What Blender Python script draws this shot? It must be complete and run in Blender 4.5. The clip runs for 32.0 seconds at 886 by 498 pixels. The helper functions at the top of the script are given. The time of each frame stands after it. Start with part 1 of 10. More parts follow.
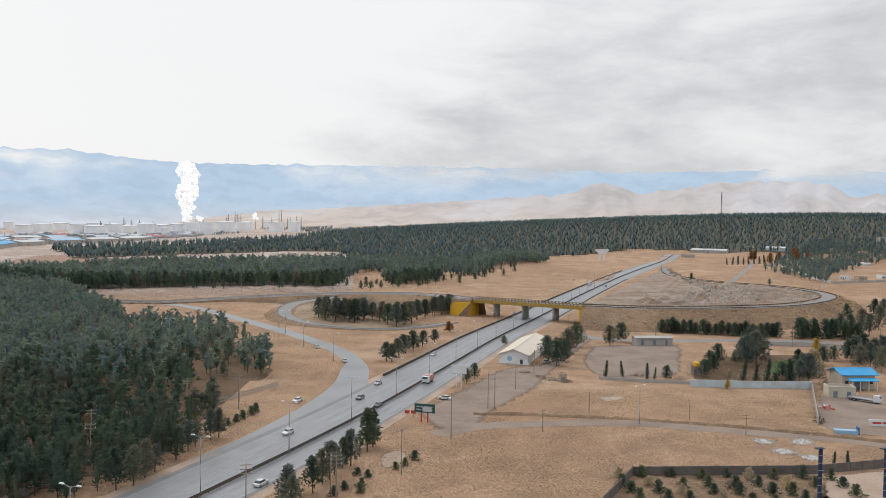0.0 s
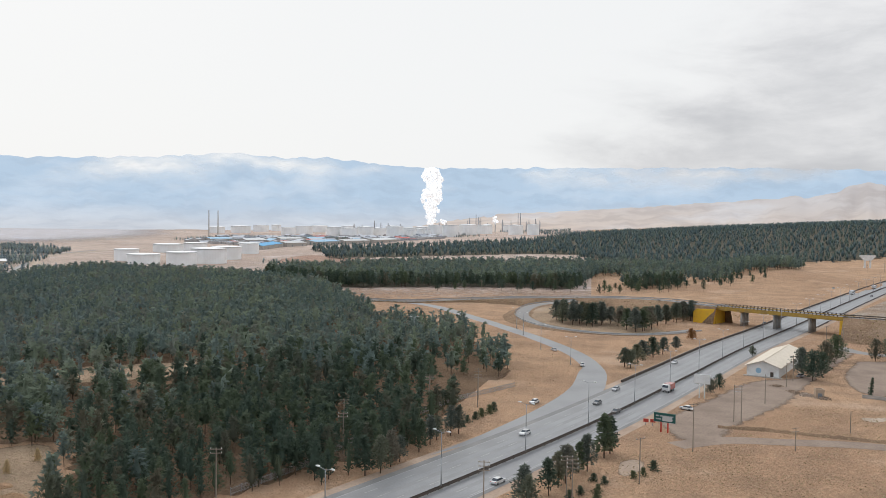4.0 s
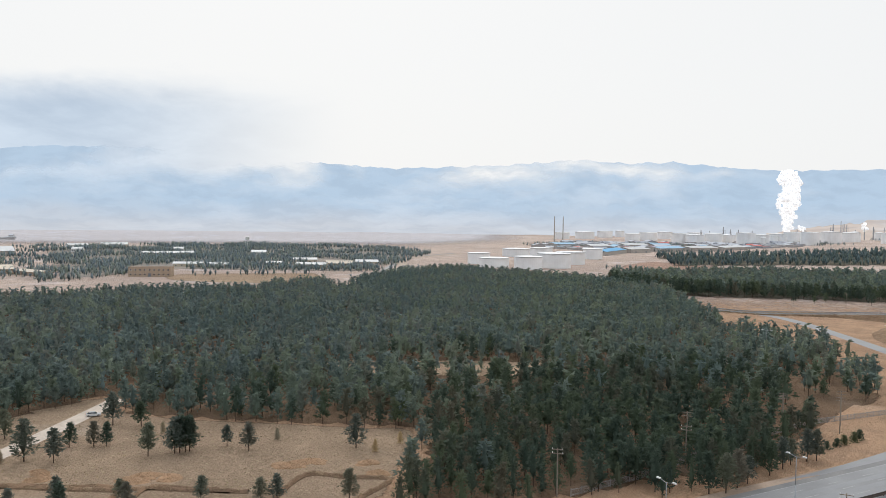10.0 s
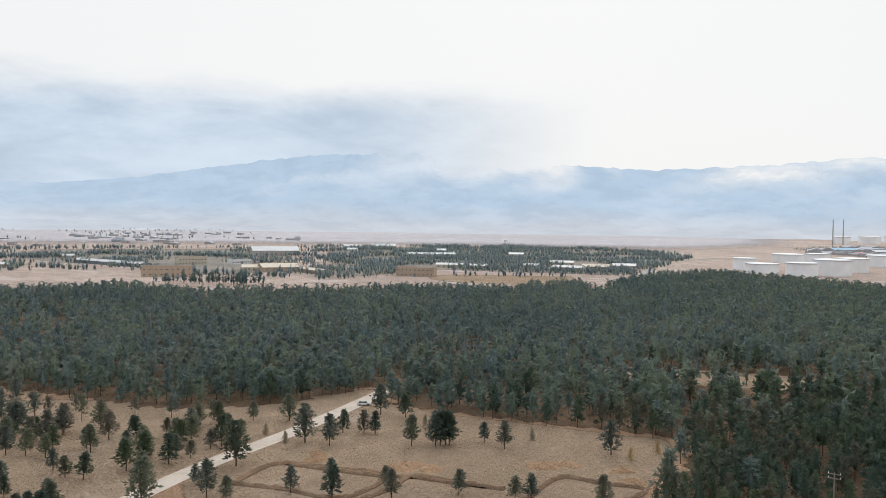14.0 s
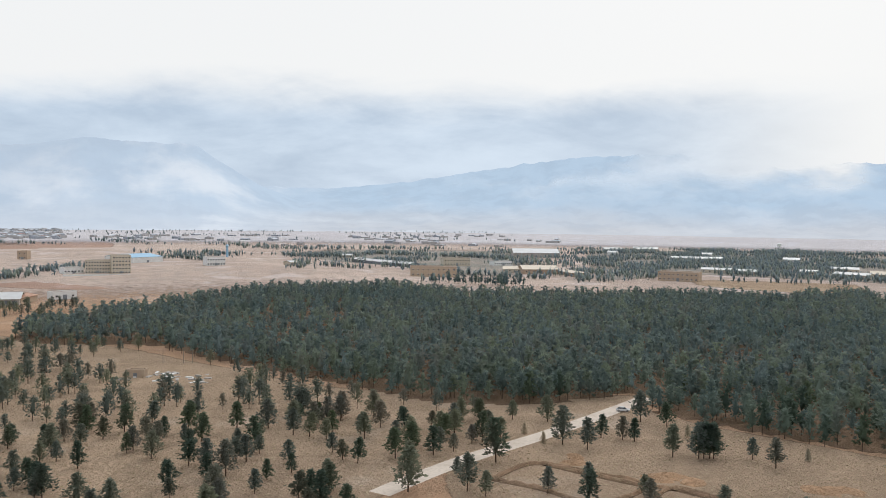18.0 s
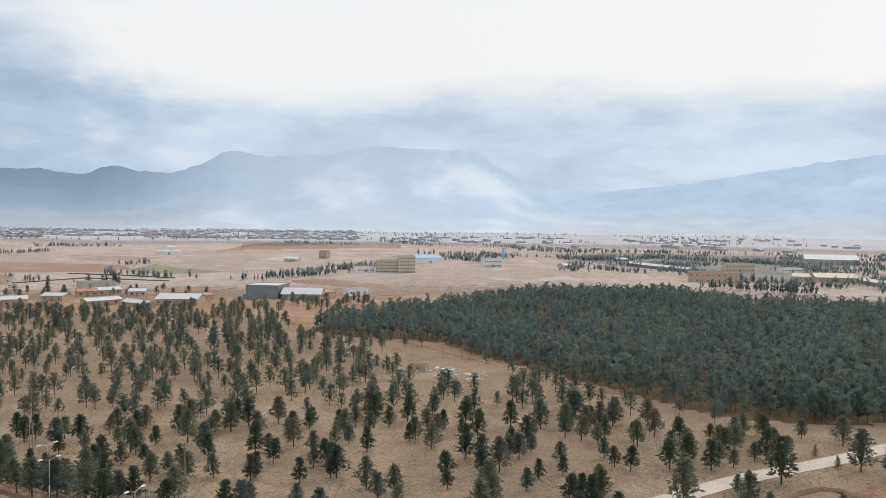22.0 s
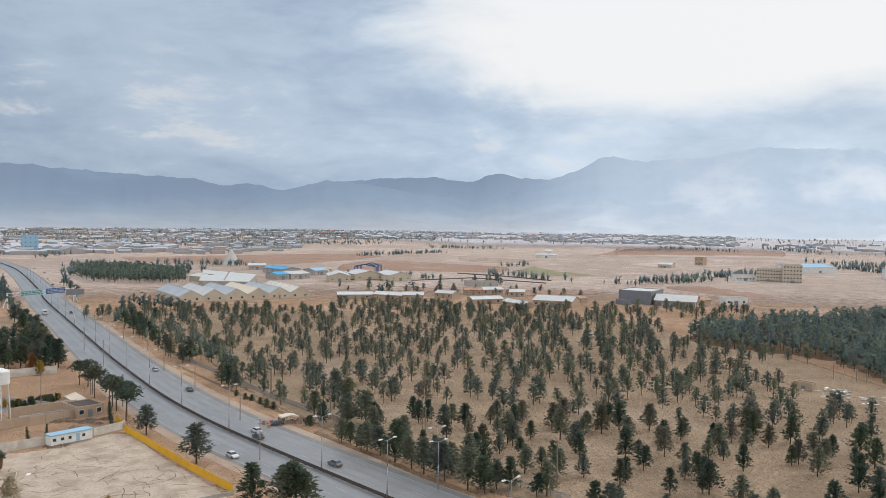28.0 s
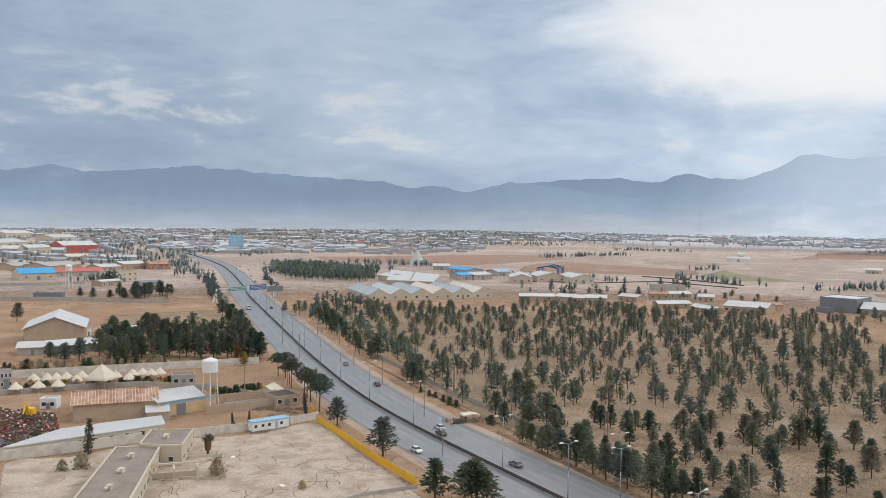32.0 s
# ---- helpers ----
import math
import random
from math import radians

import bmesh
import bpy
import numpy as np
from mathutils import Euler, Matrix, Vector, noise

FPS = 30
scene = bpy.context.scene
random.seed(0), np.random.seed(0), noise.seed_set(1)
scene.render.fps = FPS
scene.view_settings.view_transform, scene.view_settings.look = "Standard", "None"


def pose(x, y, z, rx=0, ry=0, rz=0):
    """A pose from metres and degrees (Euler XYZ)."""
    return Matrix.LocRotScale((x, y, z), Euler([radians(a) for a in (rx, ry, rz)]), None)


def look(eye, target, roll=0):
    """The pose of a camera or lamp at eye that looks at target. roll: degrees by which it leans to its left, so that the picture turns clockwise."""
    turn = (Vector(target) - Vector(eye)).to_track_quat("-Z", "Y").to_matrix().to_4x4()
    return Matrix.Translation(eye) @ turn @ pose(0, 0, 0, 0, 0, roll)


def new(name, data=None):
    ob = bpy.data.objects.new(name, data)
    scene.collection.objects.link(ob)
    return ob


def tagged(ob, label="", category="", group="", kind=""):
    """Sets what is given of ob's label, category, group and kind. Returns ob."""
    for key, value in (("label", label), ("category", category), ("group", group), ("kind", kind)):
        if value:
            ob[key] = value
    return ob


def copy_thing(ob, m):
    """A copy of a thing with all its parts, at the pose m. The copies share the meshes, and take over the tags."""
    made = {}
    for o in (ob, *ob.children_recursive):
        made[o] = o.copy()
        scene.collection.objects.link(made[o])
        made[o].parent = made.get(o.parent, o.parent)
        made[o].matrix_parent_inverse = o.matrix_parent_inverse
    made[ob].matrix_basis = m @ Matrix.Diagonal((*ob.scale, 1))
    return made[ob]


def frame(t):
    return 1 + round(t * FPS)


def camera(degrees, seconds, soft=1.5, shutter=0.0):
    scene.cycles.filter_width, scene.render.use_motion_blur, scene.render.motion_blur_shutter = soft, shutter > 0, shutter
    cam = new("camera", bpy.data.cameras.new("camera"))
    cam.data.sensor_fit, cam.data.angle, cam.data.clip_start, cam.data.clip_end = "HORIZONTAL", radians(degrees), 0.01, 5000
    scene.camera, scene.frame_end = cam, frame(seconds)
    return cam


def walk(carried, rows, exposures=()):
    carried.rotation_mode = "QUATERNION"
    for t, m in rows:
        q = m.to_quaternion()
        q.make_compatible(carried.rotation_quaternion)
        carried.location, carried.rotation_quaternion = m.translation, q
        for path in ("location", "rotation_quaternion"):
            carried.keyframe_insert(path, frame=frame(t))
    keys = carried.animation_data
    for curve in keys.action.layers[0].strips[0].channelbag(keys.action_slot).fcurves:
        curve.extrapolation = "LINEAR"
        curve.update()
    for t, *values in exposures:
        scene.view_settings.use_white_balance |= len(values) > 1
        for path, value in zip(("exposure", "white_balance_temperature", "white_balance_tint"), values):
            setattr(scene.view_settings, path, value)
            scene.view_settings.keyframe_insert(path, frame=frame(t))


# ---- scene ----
cam = camera(55.03, 32.0, soft=0.8)
# seconds, tilt, lean and turn of the hovering camera, 62 m over the road
EYE_Z = 62.0
TURNS = (
    (0.0, 87.80, -0.79, 0.02),
    (0.5, 87.82, -0.81, 1.77),
    (1.0, 87.81, -0.74, 3.55),
    (1.5, 87.82, -0.77, 5.59),
    (2.0, 87.81, -0.76, 7.60),
    (2.5, 87.81, -0.76, 9.41),
    (3.0, 87.79, -0.77, 11.57),
    (3.5, 87.79, -0.74, 13.81),
    (5.5, 87.84, -0.74, 22.10),
    (6.0, 87.88, -0.76, 24.11),
    (6.5, 87.89, -0.75, 26.23),
    (7.0, 87.90, -0.75, 28.43),
    (7.5, 87.91, -0.77, 30.21),
    (8.0, 87.92, -0.76, 31.86),
    (8.5, 87.93, -0.78, 33.56),
    (9.0, 87.93, -0.80, 34.91),
    (9.5, 87.91, -0.79, 36.78),
    (10.0, 87.90, -0.77, 38.82),
    (10.5, 87.91, -0.79, 40.77),
    (11.0, 87.91, -0.80, 43.04),
    (11.5, 87.89, -0.76, 45.11),
    (12.0, 87.87, -0.77, 47.43),
    (12.5, 87.87, -0.71, 49.76),
    (13.0, 87.87, -0.73, 51.71),
    (13.5, 87.86, -0.71, 53.81),
    (14.0, 87.88, -0.76, 55.99),
    (14.5, 87.86, -0.70, 57.76),
    (16.5, 87.83, -0.73, 66.65),
    (17.0, 87.84, -0.71, 68.82),
    (17.5, 87.83, -0.71, 71.31),
    (18.0, 87.84, -0.69, 73.36),
    (18.5, 87.85, -0.71, 75.34),
    (19.0, 87.84, -0.70, 77.47),
    (19.5, 87.83, -0.69, 79.51),
    (20.0, 87.82, -0.68, 82.02),
    (20.5, 87.81, -0.69, 84.66),
    (21.0, 87.82, -0.69, 87.07),
    (21.5, 87.83, -0.70, 89.66),
    (22.0, 87.84, -0.68, 91.68),
    (22.5, 87.87, -0.69, 93.87),
    (23.0, 87.87, -0.70, 95.95),
    (23.5, 87.88, -0.69, 97.92),
    (24.0, 87.86, -0.70, 100.18),
    (24.5, 87.85, -0.72, 102.28),
    (25.0, 87.86, -0.70, 104.68),
    (25.5, 87.85, -0.70, 106.98),
    (27.5, 87.85, -0.77, 114.64),
    (28.0, 87.86, -0.80, 116.49),
    (28.5, 87.84, -0.80, 118.17),
    (29.0, 87.84, -0.81, 120.07),
    (29.5, 87.83, -0.82, 121.69),
    (30.0, 87.82, -0.81, 123.01),
    (30.5, 87.82, -0.78, 124.66),
    (31.0, 87.81, -0.79, 125.98),
    (31.5, 87.81, -0.79, 127.52),
    (32.0, 87.80, -0.80, 128.74),
)
PATH = [(t, pose(0, 0, EYE_Z, rx, ry, rz)) for t, rx, ry, rz in TURNS]
walk(cam, PATH)

# ---- sky and light ----
def link(nt, a, b):
    nt.links.new(a, b)


def nd(nt, kind, **values):
    n = nt.nodes.new(kind)
    for key, value in values.items():
        if key in n.inputs:
            n.inputs[key].default_value = value
    return n


def math_node(nt, op, a, b=None, clamp=False):
    n = nt.nodes.new("ShaderNodeMath")
    n.operation, n.use_clamp = op, clamp
    for i, v in enumerate((a, b)):
        if v is None:
            continue
        if isinstance(v, (int, float)):
            n.inputs[i].default_value = v
        else:
            link(nt, v, n.inputs[i])
    return n.outputs[0]


def mix_col(nt, fac, a, b, blend="MIX"):
    n = nt.nodes.new("ShaderNodeMix")
    n.data_type, n.blend_type = "RGBA", blend
    for sock, v in ((n.inputs[0], fac), (n.inputs[6], a), (n.inputs[7], b)):
        if isinstance(v, (int, float)):
            sock.default_value = v
        elif isinstance(v, tuple):
            sock.default_value = (*v[:3], 1)
        else:
            link(nt, v, sock)
    return n.outputs[2]


def ramp(nt, fac, lo, hi, a=0.0, b=1.0):
    n = nt.nodes.new("ShaderNodeMapRange")
    n.interpolation_type = "SMOOTHSTEP"
    link(nt, fac, n.inputs[0])
    for i, v in enumerate((lo, hi, a, b)):
        n.inputs[i + 1].default_value = v
    return n.outputs[0]


def way(az, el):
    a, e = radians(az), radians(el)
    return Vector((-math.sin(a) * math.cos(e), math.cos(a) * math.cos(e), math.sin(e)))


SUN_AZ, SUN_EL = 48.0, 38.0
world = bpy.data.worlds.new("overcast_sky")
scene.world = world
world.use_nodes = True
wt = world.node_tree
wt.nodes.clear()
coord = wt.nodes.new("ShaderNodeTexCoord").outputs["Generated"]
sky = wt.nodes.new("ShaderNodeTexSky")
sky.sky_type, sky.sun_disc = "NISHITA", False
sky.sun_elevation, sky.sun_rotation = radians(SUN_EL), radians(-SUN_AZ)
sky.air_density, sky.dust_density = 1.2, 3.0
sep = wt.nodes.new("ShaderNodeSeparateXYZ")
link(wt, coord, sep.inputs[0])
height = math_node(wt, "MAXIMUM", sep.outputs[2], 0.0)
# the cloud deck: three sizes of cloud, flattened towards the skyline
def clouds(scale, flat, detail, rough, twist):
    mp = wt.nodes.new("ShaderNodeMapping")
    mp.inputs["Scale"].default_value = (1.0, 1.0, flat)
    link(wt, coord, mp.inputs[0])
    n = nd(wt, "ShaderNodeTexNoise", Scale=scale, Detail=detail, Roughness=rough, Distortion=twist)
    link(wt, mp.outputs[0], n.inputs["Vector"])
    return n.outputs[0]


n1, n2, n3 = clouds(2.1, 3.2, 8.0, 0.55, 0.5), clouds(6.5, 3.0, 7.0, 0.58, 0.35), clouds(15.0, 3.4, 6.0, 0.6, 0.25)


def toward(az, el):
    n = wt.nodes.new("ShaderNodeVectorMath")
    n.operation = "DOT_PRODUCT"
    link(wt, coord, n.inputs[0])
    n.inputs[1].default_value = way(az, el)
    return n.outputs["Value"]


# thin bright cloud round the hidden sun, grey-blue cloud away from it, a bluish bank over the western hills
wob = math_node(wt, "MULTIPLY", math_node(wt, "SUBTRACT", math_node(wt, "ADD", math_node(wt, "MULTIPLY", n1, 0.7), math_node(wt, "MULTIPLY", n2, 0.3)), 0.5), 0.42)
glow = ramp(wt, math_node(wt, "ADD", toward(58, 36), wob), 0.46, 0.60)
west = ramp(wt, toward(128, 0), 0.10, 0.42)
low_w = math_node(wt, "MULTIPLY", west, ramp(wt, math_node(wt, "ADD", height, math_node(wt, "MULTIPLY", wob, 0.35)), 0.165, 0.105))
glow = math_node(wt, "MULTIPLY", glow, math_node(wt, "SUBTRACT", 1.0, math_node(wt, "MULTIPLY", low_w, 0.92)))
tex = ramp(wt, math_node(wt, "ADD", math_node(wt, "ADD", math_node(wt, "MULTIPLY", n1, 0.5), math_node(wt, "MULTIPLY", n2, 0.36)), math_node(wt, "MULTIPLY", n3, 0.14)), 0.36, 0.64)
cool = mix_col(wt, tex, (0.385, 0.495, 0.64), (0.62, 0.735, 0.87))
cool = mix_col(wt, 1.0, cool, mix_col(wt, ramp(wt, toward(168, 16), 0.52, 0.90), (1, 1, 1), (0.70, 0.715, 0.74)), "MULTIPLY")
# pale rifts low in the western cloud
rift = math_node(wt, "MULTIPLY", ramp(wt, math_node(wt, "ADD", math_node(wt, "MULTIPLY", n2, 0.55), math_node(wt, "MULTIPLY", n3, 0.45)), 0.53, 0.64), ramp(wt, toward(135, 5), 0.80, 0.93))
rift = math_node(wt, "MULTIPLY", rift, ramp(wt, height, 0.21, 0.11))
cool = mix_col(wt, math_node(wt, "MULTIPLY", rift, 0.5), cool, (0.74, 0.73, 0.72))
plain_grey = mix_col(wt, tex, (0.545, 0.555, 0.58), (0.83, 0.83, 0.84))
cloud_col = mix_col(wt, ramp(wt, toward(128, 0), -0.35, 0.25), plain_grey, cool)
deck_col = mix_col(wt, glow, cloud_col, (0.868, 0.878, 0.885))
# the overcast grows brighter and cooler towards the zenith
top = ramp(wt, height, 0.28, 0.85)
deck_col = mix_col(wt, top, deck_col, (1.22, 1.28, 1.38))
sky_small = mix_col(wt, 1.0, sky.outputs[0], (0.004, 0.004, 0.004), "MULTIPLY")
total = mix_col(wt, 1.0, deck_col, sky_small, "ADD")
bg = nd(wt, "ShaderNodeBackground", Strength=1.0)
link(wt, total, bg.inputs[0])
wo = wt.nodes.new("ShaderNodeOutputWorld")
link(wt, bg.outputs[0], wo.inputs[0])

sun = new("sun", bpy.data.lights.new("sun", "SUN"))
sun.data.energy, sun.data.angle, sun.data.color = 0.75, radians(18), (1.0, 0.96, 0.9)
sun.matrix_world = look(way(SUN_AZ, SUN_EL) * 100, (0, 0, 0))

# ---- materials ----
def base_mat(name, rough=0.8, metal=0.0, spec=0.3):
    m = bpy.data.materials.new(name)
    m.use_nodes = True
    nt = m.node_tree
    b = nt.nodes["Principled BSDF"]
    b.inputs["Roughness"].default_value = rough
    b.inputs["Metallic"].default_value = metal
    b.inputs["Specular IOR Level"].default_value = spec
    return m, nt, b


def place(nt):
    return nt.nodes.new("ShaderNodeNewGeometry").outputs["Position"]


def noise_fac(nt, scale, detail=4.0, rough=0.55, vec=None, stretch=None):
    n = nd(nt, "ShaderNodeTexNoise", Scale=scale, Detail=detail, Roughness=rough)
    v = vec or place(nt)
    if stretch:
        mp = nt.nodes.new("ShaderNodeMapping")
        mp.inputs["Scale"].default_value = stretch
        link(nt, v, mp.inputs[0])
        v = mp.outputs[0]
    link(nt, v, n.inputs["Vector"])
    return n.outputs[0]


def bump(nt, b, fac, dist=0.05, strength=0.5):
    n = nd(nt, "ShaderNodeBump", Distance=dist, Strength=strength)
    link(nt, fac, n.inputs["Height"])
    link(nt, n.outputs[0], b.inputs["Normal"])


def surface(name, col, col2=None, rough=0.8, metal=0.0, scale=0.6, fine=6.0, stain=0.35, grain=0.2, rel=0.02, stretch=None, obj=0.0):
    """Two-scale material: large stains towards col2, fine grain, a little relief, and a shift per object."""
    m, nt, b = base_mat(name, rough, metal)
    col2 = col2 or tuple(c * 0.62 for c in col)
    big = ramp(nt, noise_fac(nt, scale, 5.0, 0.6, stretch=stretch), 0.38, 0.68)
    small = noise_fac(nt, fine, 3.0, 0.6, stretch=stretch)
    c = mix_col(nt, math_node(nt, "MULTIPLY", big, stain), col, col2)
    dark = tuple(v * 0.55 for v in col)
    c = mix_col(nt, math_node(nt, "MULTIPLY", ramp(nt, small, 0.42, 0.75), grain), c, dark)
    if obj:
        info = nt.nodes.new("ShaderNodeObjectInfo").outputs["Random"]
        c = mix_col(nt, math_node(nt, "MULTIPLY", info, obj), c, col2)
    link(nt, c, b.inputs["Base Color"])
    bump(nt, b, small, rel, 0.4)
    return m


def ground_mat(name, cols, patch=0.006, grass=0.0, tufts=0.9):
    """Dry steppe soil: wide patches, mid-scale stain, tufts of grass, clods and pebbles."""
    m, nt, b = base_mat(name, 0.95, 0.0, 0.1)
    a = ramp(nt, noise_fac(nt, patch, 6.0, 0.6), 0.38, 0.62)
    c = mix_col(nt, a, cols[0], cols[1])
    mid = ramp(nt, noise_fac(nt, 0.055, 8.0, 0.68), 0.44, 0.62)
    c = mix_col(nt, math_node(nt, "MULTIPLY", mid, 0.7), c, cols[2])
    t = ramp(nt, noise_fac(nt, tufts, 6.0, 0.75), 0.47, 0.60)
    c = mix_col(nt, math_node(nt, "MULTIPLY", t, 0.55), c, cols[3])
    f = noise_fac(nt, 3.4, 4.0, 0.8)
    rough = ramp(nt, noise_fac(nt, 0.03, 5.0, 0.6), 0.38, 0.62, 0.2, 0.62)
    c = mix_col(nt, math_node(nt, "MULTIPLY", ramp(nt, f, 0.49, 0.60), rough), c, tuple(v * 0.42 for v in cols[1]))
    clod = ramp(nt, noise_fac(nt, 0.9, 5.0, 0.85), 0.60, 0.70)
    c = mix_col(nt, math_node(nt, "MULTIPLY", clod, rough), c, tuple(v * 0.42 for v in cols[1]))
    bare = ramp(nt, noise_fac(nt, 0.018, 7.0, 0.62), 0.54, 0.66)
    c = mix_col(nt, math_node(nt, "MULTIPLY", bare, 0.55), c, tuple(min(0.8, v * k) for v, k in zip(cols[0], (1.1, 1.24, 1.42))))
    streak = ramp(nt, noise_fac(nt, 0.12, 4.0, 0.6, stretch=(1, 0.25, 1)), 0.55, 0.75)
    c = mix_col(nt, math_node(nt, "MULTIPLY", streak, 0.35), c, tuple(min(0.8, v * 1.25) for v in cols[0]))
    link(nt, c, b.inputs["Base Color"])
    h = math_node(nt, "ADD", math_node(nt, "MULTIPLY", f, 0.5), t)
    bump(nt, b, h, 0.35, 0.8)
    return m


def foliage_mat(name, col, brown, tint=0.5):
    """Needles or leaves: each spray, each tree and each stand has its own shade; a few trees are turning brown."""
    m, nt, b = base_mat(name, 0.75, 0.0, 0.15)
    isl = nt.nodes.new("ShaderNodeNewGeometry").outputs["Random Per Island"]
    c = mix_col(nt, isl, tuple(v * 0.72 for v in col), tuple(v * 1.28 for v in col))
    own = nt.nodes.new("ShaderNodeAttribute")
    own.attribute_name = "tone"
    tone = math_node(nt, "FRACT", math_node(nt, "ADD", own.outputs["Fac"], nt.nodes.new("ShaderNodeObjectInfo").outputs["Random"]))
    c = mix_col(nt, math_node(nt, "MULTIPLY", ramp(nt, tone, 0.3, 0.8), 0.8), c, (col[0] * 1.5, col[1] * 1.36, col[2] * 1.02))
    c = mix_col(nt, math_node(nt, "MULTIPLY", ramp(nt, tone, 0.86, 0.93), tint * 1.2), c, brown)
    tree = noise_fac(nt, 0.05, 2.0, 0.5)
    c = mix_col(nt, math_node(nt, "MULTIPLY", ramp(nt, tree, 0.54, 0.74), tint), c, brown)
    wide = noise_fac(nt, 0.012, 3.0, 0.5)
    c = mix_col(nt, math_node(nt, "MULTIPLY", ramp(nt, wide, 0.4, 0.7), 0.5), c, (col[0] * 0.66, col[1] * 0.78, col[2] * 0.82))
    link(nt, c, b.inputs["Base Color"])
    # a crown is lit as one soft body, and thin needles let some light through
    near = nt.nodes.new("ShaderNodeAttribute")
    near.attribute_name = "facing"
    turn = nt.nodes.new("ShaderNodeVectorTransform")
    turn.vector_type, turn.convert_from, turn.convert_to = "VECTOR", "OBJECT", "WORLD"
    link(nt, near.outputs["Vector"], turn.inputs[0])
    even = nt.nodes.new("ShaderNodeVectorMath")
    even.operation = "NORMALIZE"
    link(nt, turn.outputs[0], even.inputs[0])
    soft = nt.nodes.new("ShaderNodeVectorMath")
    soft.operation = "MULTIPLY_ADD"
    link(nt, nt.nodes.new("ShaderNodeNewGeometry").outputs["Normal"], soft.inputs[0])
    soft.inputs[1].default_value = (0.3, 0.3, 0.3)
    link(nt, even.outputs[0], soft.inputs[2])
    unit = nt.nodes.new("ShaderNodeVectorMath")
    unit.operation = "NORMALIZE"
    link(nt, soft.outputs[0], unit.inputs[0])
    link(nt, unit.outputs[0], b.inputs["Normal"])
    thin = nt.nodes.new("ShaderNodeBsdfTranslucent")
    link(nt, c, thin.inputs["Color"])
    both = nt.nodes.new("ShaderNodeMixShader")
    both.inputs[0].default_value = 0.48
    link(nt, b.outputs[0], both.inputs[1])
    link(nt, thin.outputs[0], both.inputs[2])
    link(nt, both.outputs[0], nt.nodes["Material Output"].inputs["Surface"])
    return m


SOFT = {}


def soft_edge(mat):
    """The same ground cover, thinning out raggedly where its 'cover' falls towards the rim."""
    if mat.name in SOFT:
        return SOFT[mat.name]
    m = mat.copy()
    m.name = mat.name + "_thinning"
    nt = m.node_tree
    at = nt.nodes.new("ShaderNodeAttribute")
    at.attribute_name = "cover"
    n = math_node(nt, "ADD", math_node(nt, "MULTIPLY", noise_fac(nt, 0.16, 6.0, 0.65), 0.75), math_node(nt, "MULTIPLY", noise_fac(nt, 1.3, 3.0, 0.6), 0.35))
    f = ramp(nt, math_node(nt, "ADD", at.outputs["Fac"], math_node(nt, "SUBTRACT", n, 0.55)), 0.22, 0.62)
    clear = nt.nodes.new("ShaderNodeBsdfTransparent")
    both = nt.nodes.new("ShaderNodeMixShader")
    link(nt, f, both.inputs[0])
    link(nt, clear.outputs[0], both.inputs[1])
    link(nt, nt.nodes["Principled BSDF"].outputs[0], both.inputs[2])
    link(nt, both.outputs[0], nt.nodes["Material Output"].inputs["Surface"])
    SOFT[mat.name] = m
    return m


M_GROUND = ground_mat("dry_steppe_soil", ((0.52, 0.33, 0.205), (0.41, 0.25, 0.155), (0.30, 0.19, 0.125), (0.53, 0.385, 0.245)))
M_FIELD = ground_mat("ploughed_field_soil", ((0.44, 0.29, 0.215), (0.38, 0.245, 0.185), (0.33, 0.21, 0.16), (0.45, 0.33, 0.25)))
# dry soil with distance haze put into its colour
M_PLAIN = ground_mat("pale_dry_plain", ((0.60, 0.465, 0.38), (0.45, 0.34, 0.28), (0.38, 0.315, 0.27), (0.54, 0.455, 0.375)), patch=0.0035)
M_GRASS = ground_mat("dry_grass_soil", ((0.43, 0.305, 0.205), (0.345, 0.243, 0.165), (0.268, 0.19, 0.126), (0.48, 0.38, 0.25)), tufts=0.8)
M_GREEN = ground_mat("sprouting_field", ((0.32, 0.30, 0.19), (0.36, 0.32, 0.21), (0.30, 0.28, 0.17), (0.35, 0.31, 0.19)))
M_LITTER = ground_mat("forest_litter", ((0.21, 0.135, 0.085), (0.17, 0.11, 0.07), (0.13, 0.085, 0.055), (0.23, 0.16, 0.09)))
# undergrowth colour darkened, as the floor looks in the shade of the pines
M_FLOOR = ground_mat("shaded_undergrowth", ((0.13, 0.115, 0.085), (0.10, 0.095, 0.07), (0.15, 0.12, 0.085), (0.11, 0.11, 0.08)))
# lilac-grey soil colour that stands for the haze over the outer plain
M_HAZE_PLAIN = ground_mat("pale_saline_soil", ((0.58, 0.545, 0.54), (0.51, 0.475, 0.475), (0.46, 0.435, 0.44), (0.57, 0.53, 0.515)), patch=0.002)
M_TRACK = surface("pale_rutted_track", (0.56, 0.475, 0.39), (0.43, 0.35, 0.28), 0.95, scale=0.15, fine=1.2, stain=0.7, grain=0.35)
M_SHOULDER = surface("dark_shoulder_asphalt", (0.185, 0.18, 0.175), (0.26, 0.245, 0.225), 0.6, scale=0.09, fine=2.0, stain=0.8, grain=0.3)
M_WHEEL = surface("tyre_worn_asphalt", (0.205, 0.205, 0.207), (0.255, 0.255, 0.255), 0.36, scale=0.06, fine=2.0, stain=0.9, grain=0.25)
M_THICKET = ground_mat("village_undergrowth", ((0.36, 0.305, 0.255), (0.27, 0.25, 0.215), (0.22, 0.225, 0.195), (0.42, 0.355, 0.295)), patch=0.012)
